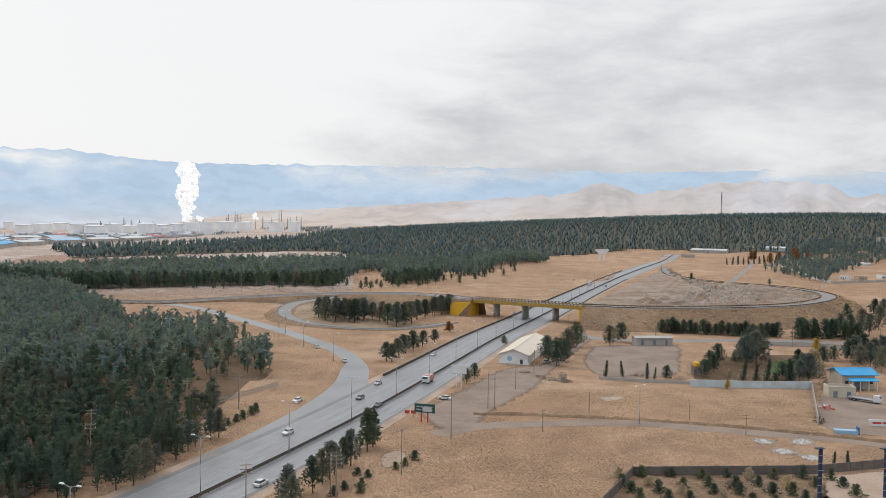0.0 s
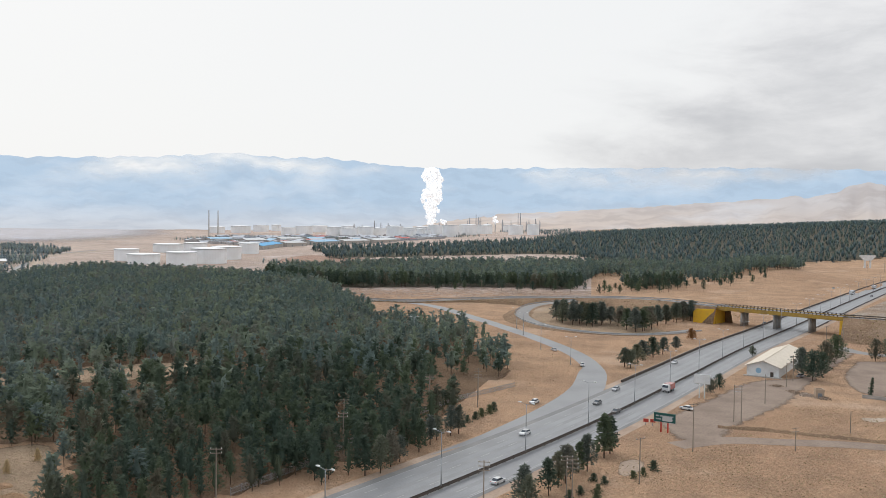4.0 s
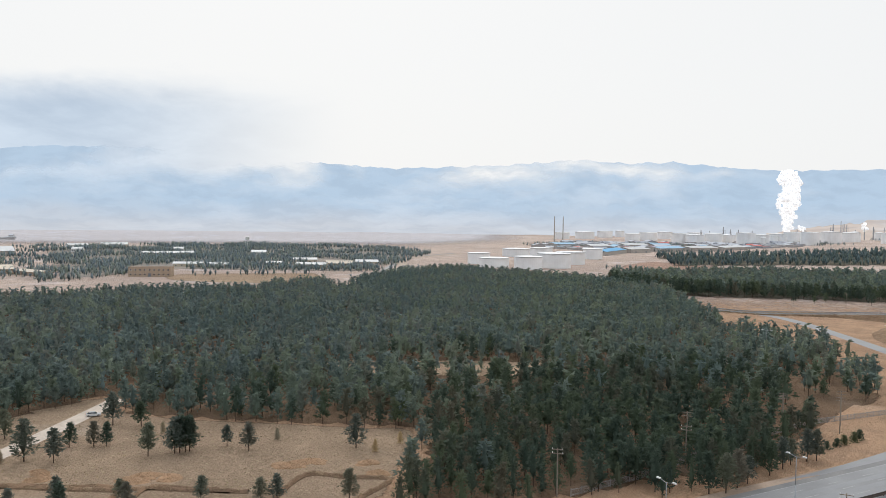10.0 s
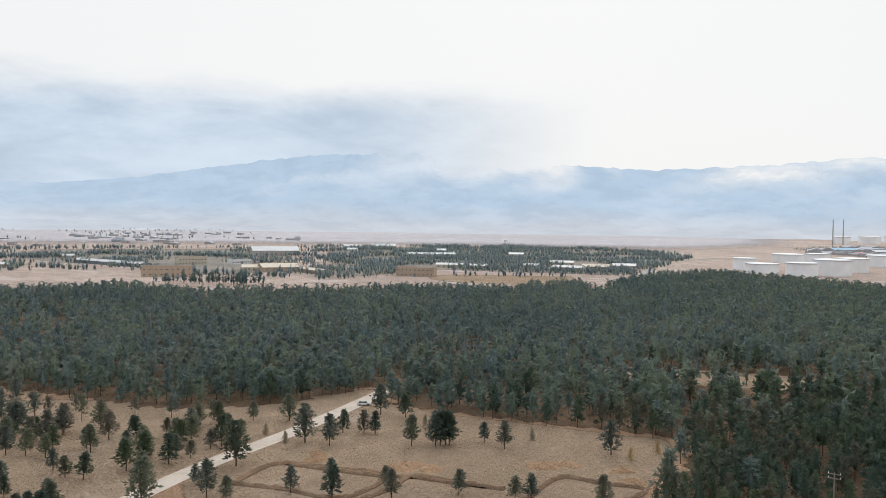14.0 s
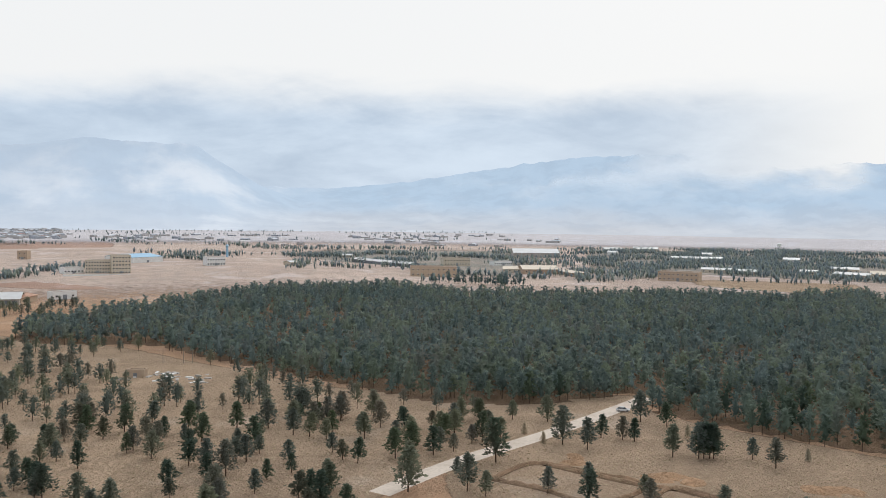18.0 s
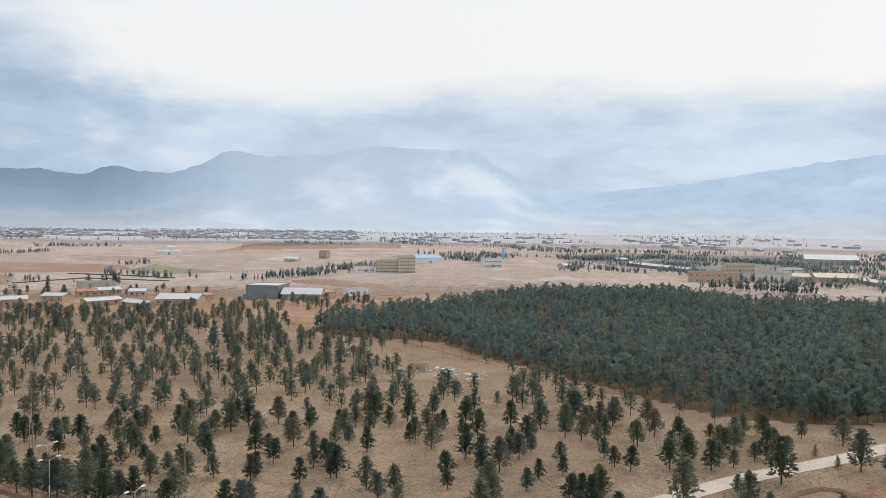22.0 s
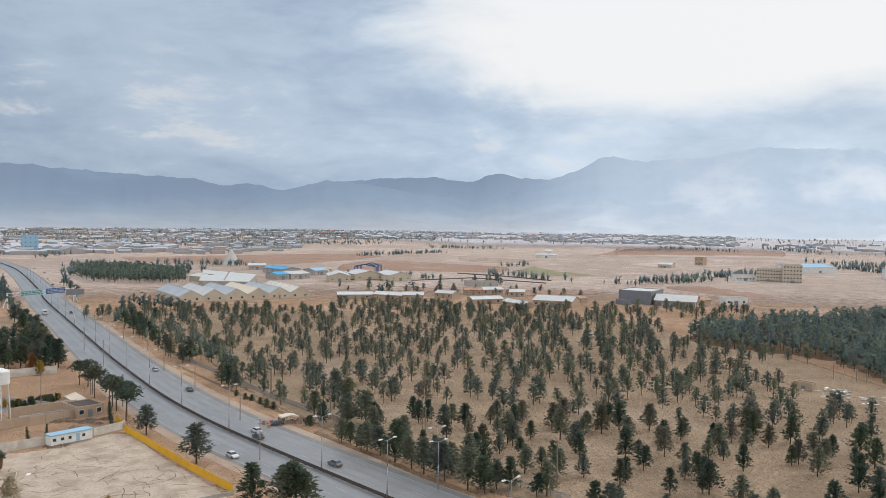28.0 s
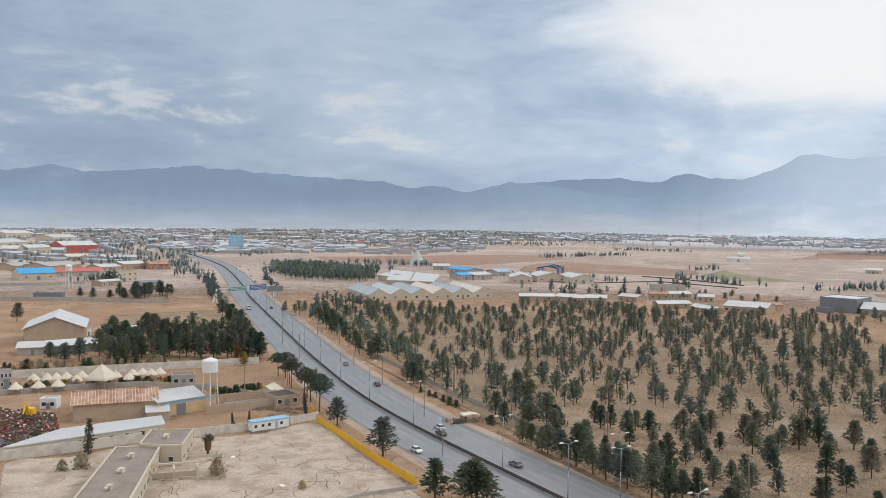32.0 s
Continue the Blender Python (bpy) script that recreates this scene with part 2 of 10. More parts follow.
M_LOT = surface("cracked_pale_concrete_yard", (0.50, 0.405, 0.315), (0.30, 0.225, 0.165), 0.9, scale=0.16, fine=1.6, stain=0.8, grain=0.7)
M_DIRT = surface("packed_dirt_track", (0.42, 0.315, 0.235), (0.33, 0.235, 0.17), 0.95, scale=0.08, fine=1.2, stain=0.9, grain=0.55)
M_YARD = surface("trodden_grey_dirt", (0.29, 0.22, 0.17), (0.205, 0.15, 0.115), 0.95, scale=0.07, fine=1.4, stain=0.9, grain=0.6)
M_ASPH = surface("worn_damp_asphalt", (0.245, 0.243, 0.24), (0.165, 0.163, 0.16), 0.42, scale=0.05, fine=2.0, stain=0.6, grain=0.25, rel=0.006)
M_ASPH2 = surface("grey_old_asphalt", (0.24, 0.225, 0.21), (0.17, 0.16, 0.15), 0.6, scale=0.08, fine=2.0, stain=0.5)
M_LINE = surface("faded_road_paint", (0.42, 0.42, 0.41), (0.26, 0.26, 0.255), 0.7, scale=0.8, stain=0.8)
M_PINE = foliage_mat("pine_needles", (0.098, 0.132, 0.096), (0.17, 0.135, 0.105), 0.55)
# lighter young needles, also greyed a little to stand for haze
M_PINE2 = foliage_mat("young_pine_needles", (0.168, 0.190, 0.156), (0.235, 0.19, 0.155), 0.55)
# farther trees: haze put into the leaf colour, paler and bluer
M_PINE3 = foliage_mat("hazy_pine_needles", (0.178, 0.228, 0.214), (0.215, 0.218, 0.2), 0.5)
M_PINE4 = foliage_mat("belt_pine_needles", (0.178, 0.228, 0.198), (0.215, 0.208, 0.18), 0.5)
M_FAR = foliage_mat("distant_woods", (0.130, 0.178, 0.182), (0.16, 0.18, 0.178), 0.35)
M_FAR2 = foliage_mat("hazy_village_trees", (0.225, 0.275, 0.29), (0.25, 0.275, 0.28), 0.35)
M_BARK = surface("pine_bark", (0.13, 0.09, 0.065), (0.08, 0.055, 0.04), 0.95, scale=2.0, fine=9.0, rel=0.04)
M_WHITE = surface("white_paint", (0.74, 0.74, 0.72), (0.55, 0.53, 0.48), 0.6, scale=0.3, fine=3.0, stain=0.45)
M_CONC = surface("weathered_concrete", (0.44, 0.41, 0.37), (0.31, 0.28, 0.25), 0.9, scale=0.3, fine=3.0, stain=0.55)
M_CREAM = surface("cream_render", (0.60, 0.53, 0.42), (0.45, 0.38, 0.29), 0.9, scale=0.25, fine=3.0, stain=0.45, obj=0.5)
M_BRICK = surface("tan_brick", (0.48, 0.375, 0.275), (0.37, 0.27, 0.195), 0.9, scale=0.4, fine=4.0, stain=0.45, obj=0.5)
M_YELLOW = surface("yellow_road_paint", (0.80, 0.47, 0.04), (0.60, 0.34, 0.06), 0.6, scale=0.4, fine=4.0, stain=0.4)
M_YELLOW2 = surface("dull_yellow_paint", (0.46, 0.29, 0.06), (0.30, 0.20, 0.08), 0.8, scale=0.5, fine=3.0, stain=0.8, grain=0.4)
M_NAVY = surface("navy_steel", (0.018, 0.035, 0.085), (0.03, 0.045, 0.08), 0.6, scale=0.8)
M_STEEL = surface("galvanised_steel", (0.40, 0.41, 0.42), (0.28, 0.28, 0.28), 0.5, 0.6, scale=0.8, fine=6.0)
M_DARK = surface("dark_rusted_steel", (0.085, 0.07, 0.06), (0.14, 0.085, 0.055), 0.7, 0.2, scale=0.8, fine=6.0)
M_TIN = surface("pale_sheet_roof", (0.60, 0.61, 0.60), (0.43, 0.42, 0.40), 0.5, 0.0, scale=0.15, fine=2.0, stain=0.55, obj=0.6)
M_GALV = surface("dull_grey_sheet_roof", (0.36, 0.395, 0.42), (0.46, 0.475, 0.48), 0.5, 0.0, scale=0.12, fine=2.0, stain=0.6)
M_RUST = surface("rusty_sheet_roof", (0.48, 0.30, 0.21), (0.27, 0.12, 0.065), 0.75, 0.0, scale=0.35, fine=2.0, stain=0.95, grain=0.5)
M_BLUE = surface("blue_sheet_roof", (0.045, 0.33, 0.60), (0.03, 0.24, 0.45), 0.45, 0.0, scale=0.3, fine=2.0)
M_PALEBLUE = surface("faded_blue_paint", (0.28, 0.46, 0.60), (0.40, 0.50, 0.56), 0.6, scale=0.3, fine=2.0)
M_BLUEWALL = surface("pale_blue_washed_wall", (0.52, 0.60, 0.62), (0.42, 0.44, 0.42), 0.9, scale=0.3, fine=2.0, stain=0.6)
M_LIME = surface("flaking_whitewash", (0.66, 0.62, 0.555), (0.45, 0.40, 0.335), 0.9, scale=0.35, fine=3.0, stain=0.75)
M_OCHRE = surface("ochre_brick", (0.60, 0.44, 0.26), (0.46, 0.32, 0.19), 0.9, scale=0.4, fine=4.0, stain=0.55)
M_RED = surface("red_sheet_roof", (0.52, 0.10, 0.075), (0.42, 0.14, 0.11), 0.55, scale=0.3, fine=2.0, obj=0.5)
M_GREY = surface("dark_grey_cladding", (0.20, 0.22, 0.24), (0.15, 0.16, 0.17), 0.55, scale=0.2, fine=2.0)
M_ROOF = surface("flat_bitumen_roof", (0.30, 0.245, 0.205), (0.19, 0.15, 0.12), 0.9, scale=0.2, fine=2.0, stain=0.6, grain=0.4)
M_TANK = surface("white_tank_paint", (0.86, 0.86, 0.85), (0.62, 0.60, 0.56), 0.5, scale=0.05, fine=0.6, stain=0.35, grain=0.05)
M_GLASS, _nt, _b = base_mat("dark_window_glass", 0.08, 0.0, 0.6)
_b.inputs["Base Color"].default_value = (0.035, 0.045, 0.055, 1)
M_TYRE = surface("tyre_rubber", (0.025, 0.025, 0.026), None, 0.9, scale=3.0)
M_WOOD = surface("weathered_pole", (0.30, 0.25, 0.20), (0.2, 0.16, 0.13), 0.9, scale=1.0, fine=8.0, stretch=(1, 1, 0.15))
M_SIGNB = surface("blue_sign_sheet", (0.03, 0.11, 0.30), None, 0.5, scale=0.6)
M_SIGNG = surface("green_sign_sheet", (0.02, 0.09, 0.08), (0.03, 0.13, 0.11), 0.5, scale=0.6)
M_SIGNR = surface("red_sign_paint", (0.50, 0.06, 0.04), None, 0.5, scale=0.6)
M_CANVAS = surface("cream_canvas", (0.66, 0.58, 0.47), (0.52, 0.44, 0.34), 0.9, scale=0.5, fine=4.0)
M_GRAVEL = surface("white_gravel", (0.54, 0.51, 0.47), (0.45, 0.42, 0.38), 0.95, scale=1.2, fine=5.0, grain=0.6, rel=0.1)
M_RUBBLE = ground_mat("rubble_soil", ((0.38, 0.275, 0.20), (0.30, 0.215, 0.155), (0.50, 0.43, 0.36), (0.23, 0.165, 0.12)), patch=0.05)
M_RUBBLE2 = surface("broken_concrete", (0.46, 0.41, 0.36), (0.30, 0.24, 0.19), 0.95, scale=0.3, fine=2.0, stain=0.8, grain=0.5)
M_SLOPE = ground_mat("eroded_bank_soil", ((0.33, 0.215, 0.135), (0.26, 0.165, 0.105), (0.19, 0.125, 0.085), (0.39, 0.29, 0.18)), patch=0.03, tufts=0.5)
M_MOUND = ground_mat("dug_tan_soil", ((0.45, 0.285, 0.17), (0.39, 0.24, 0.14), (0.34, 0.21, 0.125), (0.48, 0.32, 0.20)), patch=0.05)
M_BRUSH = foliage_mat("dry_brush", (0.22, 0.16, 0.085), (0.25, 0.16, 0.09), 0.5)
M_TWIG = foliage_mat("dry_twigs", (0.50, 0.41, 0.29), (0.40, 0.31, 0.21), 0.5)
M_OLIVE = foliage_mat("olive_leaves", (0.125, 0.15, 0.10), (0.14, 0.13, 0.085), 0.4)
M_AUTUMN = foliage_mat("autumn_leaves", (0.30, 0.15, 0.06), (0.25, 0.13, 0.07), 0.4)
M_GOLD = foliage_mat("golden_leaves", (0.46, 0.30, 0.05), (0.40, 0.26, 0.06), 0.3)
M_LAWN = ground_mat("green_lawn", ((0.12, 0.16, 0.06), (0.10, 0.14, 0.05), (0.14, 0.15, 0.07), (0.15, 0.17, 0.07)))


def car_paint(name, col):
    m, nt, b = base_mat(name, 0.25, 0.0, 0.5)
    b.inputs["Base Color"].default_value = (*col, 1)
    b.inputs["Coat Weight"].default_value = 0.6
    dust = noise_fac(nt, 2.0, 3.0)
    link(nt, mix_col(nt, math_node(nt, "MULTIPLY", dust, 0.3), col, (0.35, 0.30, 0.25)), b.inputs["Base Color"])
    return m


P_WHITE, P_DARK, P_GREY, P_SILVER = car_paint("white_car_paint", (0.72, 0.72, 0.71)), car_paint("black_car_paint", (0.03, 0.03, 0.033)), car_paint("grey_car_paint", (0.13, 0.135, 0.14)), car_paint("silver_car_paint", (0.42, 0.43, 0.44))
P_RED, P_ORANGE = car_paint("red_lorry_paint", (0.40, 0.06, 0.04)), car_paint("orange_lorry_paint", (0.52, 0.20, 0.04))
M_TEAL = surface("pale_teal_sign", (0.34, 0.50, 0.50), (0.42, 0.52, 0.52), 0.5, scale=0.6)
M_BLOCK = surface("dark_block_wall", (0.17, 0.145, 0.125), (0.11, 0.095, 0.085), 0.9, scale=0.4, fine=3.0, stain=0.7, grain=0.5)
# far roofs, walls and refinery columns: haze put into their greys
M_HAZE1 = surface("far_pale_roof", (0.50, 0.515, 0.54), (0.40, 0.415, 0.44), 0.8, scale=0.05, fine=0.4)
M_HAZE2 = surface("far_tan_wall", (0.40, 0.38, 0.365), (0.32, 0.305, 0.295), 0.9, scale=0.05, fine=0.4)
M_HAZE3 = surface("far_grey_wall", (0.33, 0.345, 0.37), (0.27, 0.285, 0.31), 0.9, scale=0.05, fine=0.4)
M_COLUMN = surface("pale_column_steel", (0.42, 0.43, 0.45), (0.32, 0.32, 0.33), 0.6, scale=0.2, fine=1.0)

# ---- helpers for building ----
def mesh_ob(name, verts, faces, mats=(), parent=None, smooth=False, idx=None):
    me = bpy.data.meshes.new(name)
    me.from_pydata([tuple(v) for v in verts], [], [tuple(int(i) for i in f) for f in faces])
    for m in mats:
        me.materials.append(m)
    if idx is not None:
        me.polygons.foreach_set("material_index", np.asarray(idx, np.int32))
    if smooth:
        me.polygons.foreach_set("use_smooth", np.ones(len(me.polygons), bool))
    me.update()
    ob = new(name, me)
    if parent is not None:
        ob.parent = parent
    return ob


def tri_mesh(name, v, f, mats, smooth=False, idx=None):
    """A triangle mesh straight from arrays."""
    me = bpy.data.meshes.new(name)
    me.vertices.add(len(v))
    me.vertices.foreach_set("co", np.ascontiguousarray(v, np.float32).ravel())
    me.loops.add(len(f) * 3)
    me.loops.foreach_set("vertex_index", np.ascontiguousarray(f, np.int32).ravel())
    me.polygons.add(len(f))
    me.polygons.foreach_set("loop_start", np.arange(0, len(f) * 3, 3, dtype=np.int32))
    if idx is not None:
        me.polygons.foreach_set("material_index", np.ascontiguousarray(idx, np.int32))
    for m in mats:
        me.materials.append(m)
    me.update(calc_edges=True)
    if smooth:
        me.polygons.foreach_set("use_smooth", np.ones(len(f), bool))
    return me


def smooth01(x, a, b):
    k = np.clip((x - a) / (b - a), 0, 1)
    return k * k * (3 - 2 * k)


def azim(x, y):
    return np.degrees(np.arctan2(-np.asarray(x), np.asarray(y)))


def gz(x, y):
    """Height of the land: level near the road, rising slowly to the wooded slope in the north-east."""
    x, y = np.asarray(x, float), np.asarray(y, float)
    d, a = np.hypot(x, y), azim(x, y)
    w = smooth01(-a, -22.0, 27.0) * smooth01(-a, 120.0, 70.0)
    z = 74.0 * w * smooth01(d, 1250.0, 2200.0)
    knoll = 11.0 * np.exp(-(((x + 1240) / 190) ** 2 + ((y + 130) / 160) ** 2))
    rise = 9.0 * np.exp(-(((x + 930) / 120) ** 2 + ((y - 60) / 110) ** 2))
    bluff = 9.0 * np.exp(-(((x - 95) / 45) ** 2 + ((y - 1010) / 120) ** 2))
    return z + knoll + rise + bluff


def spline(pts, step=6.0):
    """Even points on a smooth curve through pts (Catmull-Rom)."""
    p = [np.array(q, float) for q in pts]
    p = [2 * p[0] - p[1], *p, 2 * p[-1] - p[-2]]
    out = []
    for i in range(1, len(p) - 2):
        n = max(2, int(np.linalg.norm(p[i + 1] - p[i]) / step))
        for k in range(n):
            t = k / n
            out.append(0.5 * (2 * p[i] + (p[i + 1] - p[i - 1]) * t + (2 * p[i - 1] - 5 * p[i] + 4 * p[i + 1] - p[i + 2]) * t * t + (3 * p[i] - p[i - 1] - 3 * p[i + 1] + p[i + 2]) * t ** 3))
    out.append(p[-2])
    return np.array(out)


def normals(c):
    t = np.gradient(c[:, :2], axis=0)
    t /= np.linalg.norm(t, axis=1, keepdims=True)
    return np.stack([-t[:, 1], t[:, 0]], 1)


def ribbon(name, c, left, right, z, mat, thick=0.0, zs=None):
    """A strip along the curve c, from left to right of it (metres, left positive), on the land plus z."""
    n = normals(c)
    left, right = np.broadcast_to(left, len(c)), np.broadcast_to(right, len(c))
    a, b = c[:, :2] + n * left[:, None], c[:, :2] + n * right[:, None]
    h = (gz(c[:, 0], c[:, 1]) if zs is None else zs) + z
    v = [(*p, q) for p, q in zip(a, h)] + [(*p, q) for p, q in zip(b, h)]
    k = len(c)
    f = [(i + k, i + k + 1, i + 1, i) for i in range(k - 1)]
    if thick:
        v += [(x, y, q - thick) for x, y, q in v]
        f += [(i, i + 1, i + 1 + 2 * k, i + 2 * k) for i in range(k - 1)]
        f += [(i + k + 1, i + k, i + 3 * k, i + 3 * k + 1) for i in range(k - 1)]
    return mesh_ob(name, v, f, (mat,))


def sheet(name, pts, z, mat, rag=0.0, fade=0.0):
    """A patch of ground cover with an uneven rim; fade: metres over which it thins out at the rim."""
    c = spline([*pts, pts[0]], 5.0)[:-1]
    if rag and not fade:
        n = normals(c)
        c = c + n * np.array([[rag * noise.noise((p[0] * 0.08, p[1] * 0.08, 3.1)) * 2] for p in c])
    if fade:
        return carpet(name, c, min(max(1.5, fade * 0.4), 6.0), z, mat, fade)
    bm = bmesh.new()
    f = bm.faces.new([bm.verts.new((x, y, float(gz(x, y)) + z)) for x, y in c])
    bm.normal_update()
    if f.normal.z < 0:
        f.normal_flip()
    bmesh.ops.triangulate(bm, faces=[f])
    me = bpy.data.meshes.new(name)
    bm.to_mesh(me)
    bm.free()
    me.materials.append(mat)
    return new(name, me)


def carpet(name, poly, step, z, mat, fade=0.0):
    """Ground cover that follows rolling land: a grid inside a polygon, with a 'cover' that falls to nothing at its rim."""
    q = np.array(poly, float)
    xs, ys = np.arange(q[:, 0].min() - step, q[:, 0].max() + step, step), np.arange(q[:, 1].min() - step, q[:, 1].max() + step, step)
    X, Y = np.meshgrid(xs, ys)
    P = np.stack([X.ravel(), Y.ravel()], 1)
    ins = np.zeros(len(P), bool)
    dist = np.full(len(P), 1e9)
    for a, b in zip(q, np.roll(q, -1, 0)):
        (x0, y0), (x1, y1) = a, b
        c = (y0 > P[:, 1]) != (y1 > P[:, 1])
        ins ^= c & (P[:, 0] < (x1 - x0) * (P[:, 1] - y0) / (y1 - y0 if y1 != y0 else 1e-9) + x0)
        if fade:
            d = b - a
            t = np.clip(((P - a) @ d) / max(d @ d, 1e-9), 0, 1)
            dist = np.minimum(dist, np.hypot(*(P - a - t[:, None] * d).T))
    m, n = len(ys), len(xs)
    k = (np.arange(m - 1)[:, None] * n + np.arange(n - 1)[None]).ravel()
    k = k[ins[k] & ins[k + 1] & ins[k + n] & ins[k + n + 1]]
    used = np.unique(np.concatenate([k, k + 1, k + n, k + n + 1]))
    back = np.zeros(len(P), int)
    back[used] = np.arange(len(used))
    v = np.column_stack([P[used], gz(P[used, 0], P[used, 1]) + z])
    f = np.stack([back[k], back[k + 1], back[k + n + 1], back[k + n]], 1)
    ob = mesh_ob(name, v.tolist(), f.tolist(), (soft_edge(mat) if fade else mat,))
    if fade:
        ob.data.attributes.new("cover", "FLOAT", "POINT").data.foreach_set("value", np.clip(dist[used] / fade, 0, 1).astype(np.float32))
    return ob


# ---- the land ----
def build_ground():
    rings = np.concatenate([[0], np.geomspace(20, 4950, 150)])
    az = np.radians(np.arange(0, 360, 1.5))
    k = len(az)
    v, f = [(0, 0, 0)], []
    for r in rings[1:]:
        x, y = -np.sin(az) * r, np.cos(az) * r
        h = gz(x, y)
        v += list(zip(x, y, h))
    for i in range(k):
        f.append((0, 1 + i, 1 + (i + 1) % k))
    for j in range(len(rings) - 2):
        a, b = 1 + j * k, 1 + (j + 1) * k
        f += [(a + i, b + i, b + (i + 1) % k, a + (i + 1) % k) for i in range(k)]
    return tagged(mesh_ob("ground", v, f, (M_GROUND,), smooth=True), "dry tan steppe ground reaching the hills", "ground", kind="structure")


build_ground()

HIGHWAY = spline([(-780, -1150), (-719, -1019), (-612, -819), (-465, -595), (-405, -510), (-302, -352), (-246, -265), (-203, -192), (-170, -118), (-108, 40), (-52, 184), (-24, 261), (2, 345), (28, 431), (63, 534), (123, 715), (222, 990), (372, 1372)], 6.0)
HN = normals(HIGHWAY)




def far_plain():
    """Farmland beyond the pines, out to the hills, with haze put into its paler soil colour."""
    rr = np.geomspace(470, 4940, 80)
    az = np.radians(np.arange(6, 172, 0.6))
    v, f = [], []
    for j, r in enumerate(rr):
        for a in az:
            q = r * (1 + (0.10 * noise.noise((a * 6, 0, 3)) if j == 0 else 0))
            x, y = -math.sin(a) * q, math.cos(a) * q
            v.append((x, y, 0.0))
    k = len(az)
    xy = np.array(v)
    h = gz(xy[:, 0], xy[:, 1])
    xy[:, 2] = h + np.where(h > 0.3, 0.4, 0.045)
    for j in range(len(rr) - 1):
        f += [(j * k + i, (j + 1) * k + i, (j + 1) * k + i + 1, j * k + i + 1) for i in range(k - 1)]
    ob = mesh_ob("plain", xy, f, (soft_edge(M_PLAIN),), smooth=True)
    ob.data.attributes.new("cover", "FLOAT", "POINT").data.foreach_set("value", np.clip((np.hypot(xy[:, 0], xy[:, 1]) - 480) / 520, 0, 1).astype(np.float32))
    structure(ob, "dry farmland of the wide plain, paled for haze", "plain")


def misty_plain():
    """The outermost plain below the hills: a sheet with haze put into its pale colour."""
    rr, az = np.geomspace(1500, 4942, 30), np.radians(np.arange(30, 129.5, 1.5))
    r2, a2 = np.meshgrid(rr, az)
    x, y = -np.sin(a2) * r2, np.cos(a2) * r2
    v = np.stack([x.ravel(), y.ravel(), gz(x, y).ravel() + 0.7], 1)
    k = len(rr)
    f = [(i * k + j, (i + 1) * k + j, (i + 1) * k + j + 1, i * k + j + 1) for i in range(len(az) - 1) for j in range(k - 1)]
    ob = mesh_ob("plain", v, f, (soft_edge(M_HAZE_PLAIN),), smooth=True)
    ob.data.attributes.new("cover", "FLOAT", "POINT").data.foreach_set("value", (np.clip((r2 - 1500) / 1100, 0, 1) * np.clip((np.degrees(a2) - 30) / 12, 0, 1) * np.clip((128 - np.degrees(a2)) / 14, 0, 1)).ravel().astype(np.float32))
    structure(ob, "outer plain below the hills in haze-pale colour", "plain")


def structure(ob, label, category):
    return tagged(ob, label, category, kind="structure")


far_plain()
misty_plain()


# ---- parts and simple solids ----
class Geo:
    """Collects the corners and faces of one part."""

    def __init__(self):
        self.v, self.f = [], []

    def box(self, x0, x1, y0, y1, z0, z1, taper=1.0):
        k = len(self.v)
        mx, my = (x0 + x1) / 2, (y0 + y1) / 2
        for z, s in ((z0, 1.0), (z1, taper)):
            for x, y in ((x0, y0), (x1, y0), (x1, y1), (x0, y1)):
                self.v.append((mx + (x - mx) * s, my + (y - my) * s, z))
        self.f += [tuple(k + i for i in q) for q in ((3, 2, 1, 0), (4, 5, 6, 7), (0, 1, 5, 4), (1, 2, 6, 5), (2, 3, 7, 6), (3, 0, 4, 7))]
        return self

    def tube(self, p, q, ra, rb=None, seg=8, caps=True):
        rb = ra if rb is None else rb
        k = len(self.v)
        rot = (Vector(q) - Vector(p)).to_track_quat("Z", "Y").to_matrix()
        for c, r in ((p, ra), (q, rb)):
            for i in range(seg):
                a = 2 * math.pi * i / seg
                self.v.append(tuple(Vector(c) + rot @ Vector((math.cos(a) * r, math.sin(a) * r, 0))))
        self.f += [(k + i, k + (i + 1) % seg, k + seg + (i + 1) % seg, k + seg + i) for i in range(seg)]
        if caps:
            self.f += [tuple(k + seg - 1 - i for i in range(seg)), tuple(k + seg + i for i in range(seg))]
        return self

    def lathe(self, prof, seg=24, x=0.0, y=0.0):
        """A turned solid: prof is a list of (radius, height)."""
        k = len(self.v)
        for r, z in prof:
            self.v += [(x + math.cos(2 * math.pi * i / seg) * r, y + math.sin(2 * math.pi * i / seg) * r, z) for i in range(seg)]
        for j in range(len(prof) - 1):
            a, b = k + j * seg, k + (j + 1) * seg
            self.f += [(a + i, a + (i + 1) % seg, b + (i + 1) % seg, b + i) for i in range(seg)]
        self.f.append(tuple(k + (len(prof) - 1) * seg + i for i in range(seg)))
        return self

    def prism(self, poly, a, b, axis="y"):
        """A polygon in the x-z plane pushed along y (or y-z along x)."""
        k, n = len(self.v), len(poly)
        for w in (a, b):
            self.v += [(p, w, q) if axis == "y" else (w, p, q) for p, q in poly]
        flip = axis == "x"
        for i in range(n):
            j = (i + 1) % n
            q = (k + i, k + j, k + n + j, k + n + i)
            self.f.append(q[::-1] if flip else q)
        self.f += [tuple(k + n - 1 - i for i in range(n)), tuple(k + n + i for i in range(n))]
        return self


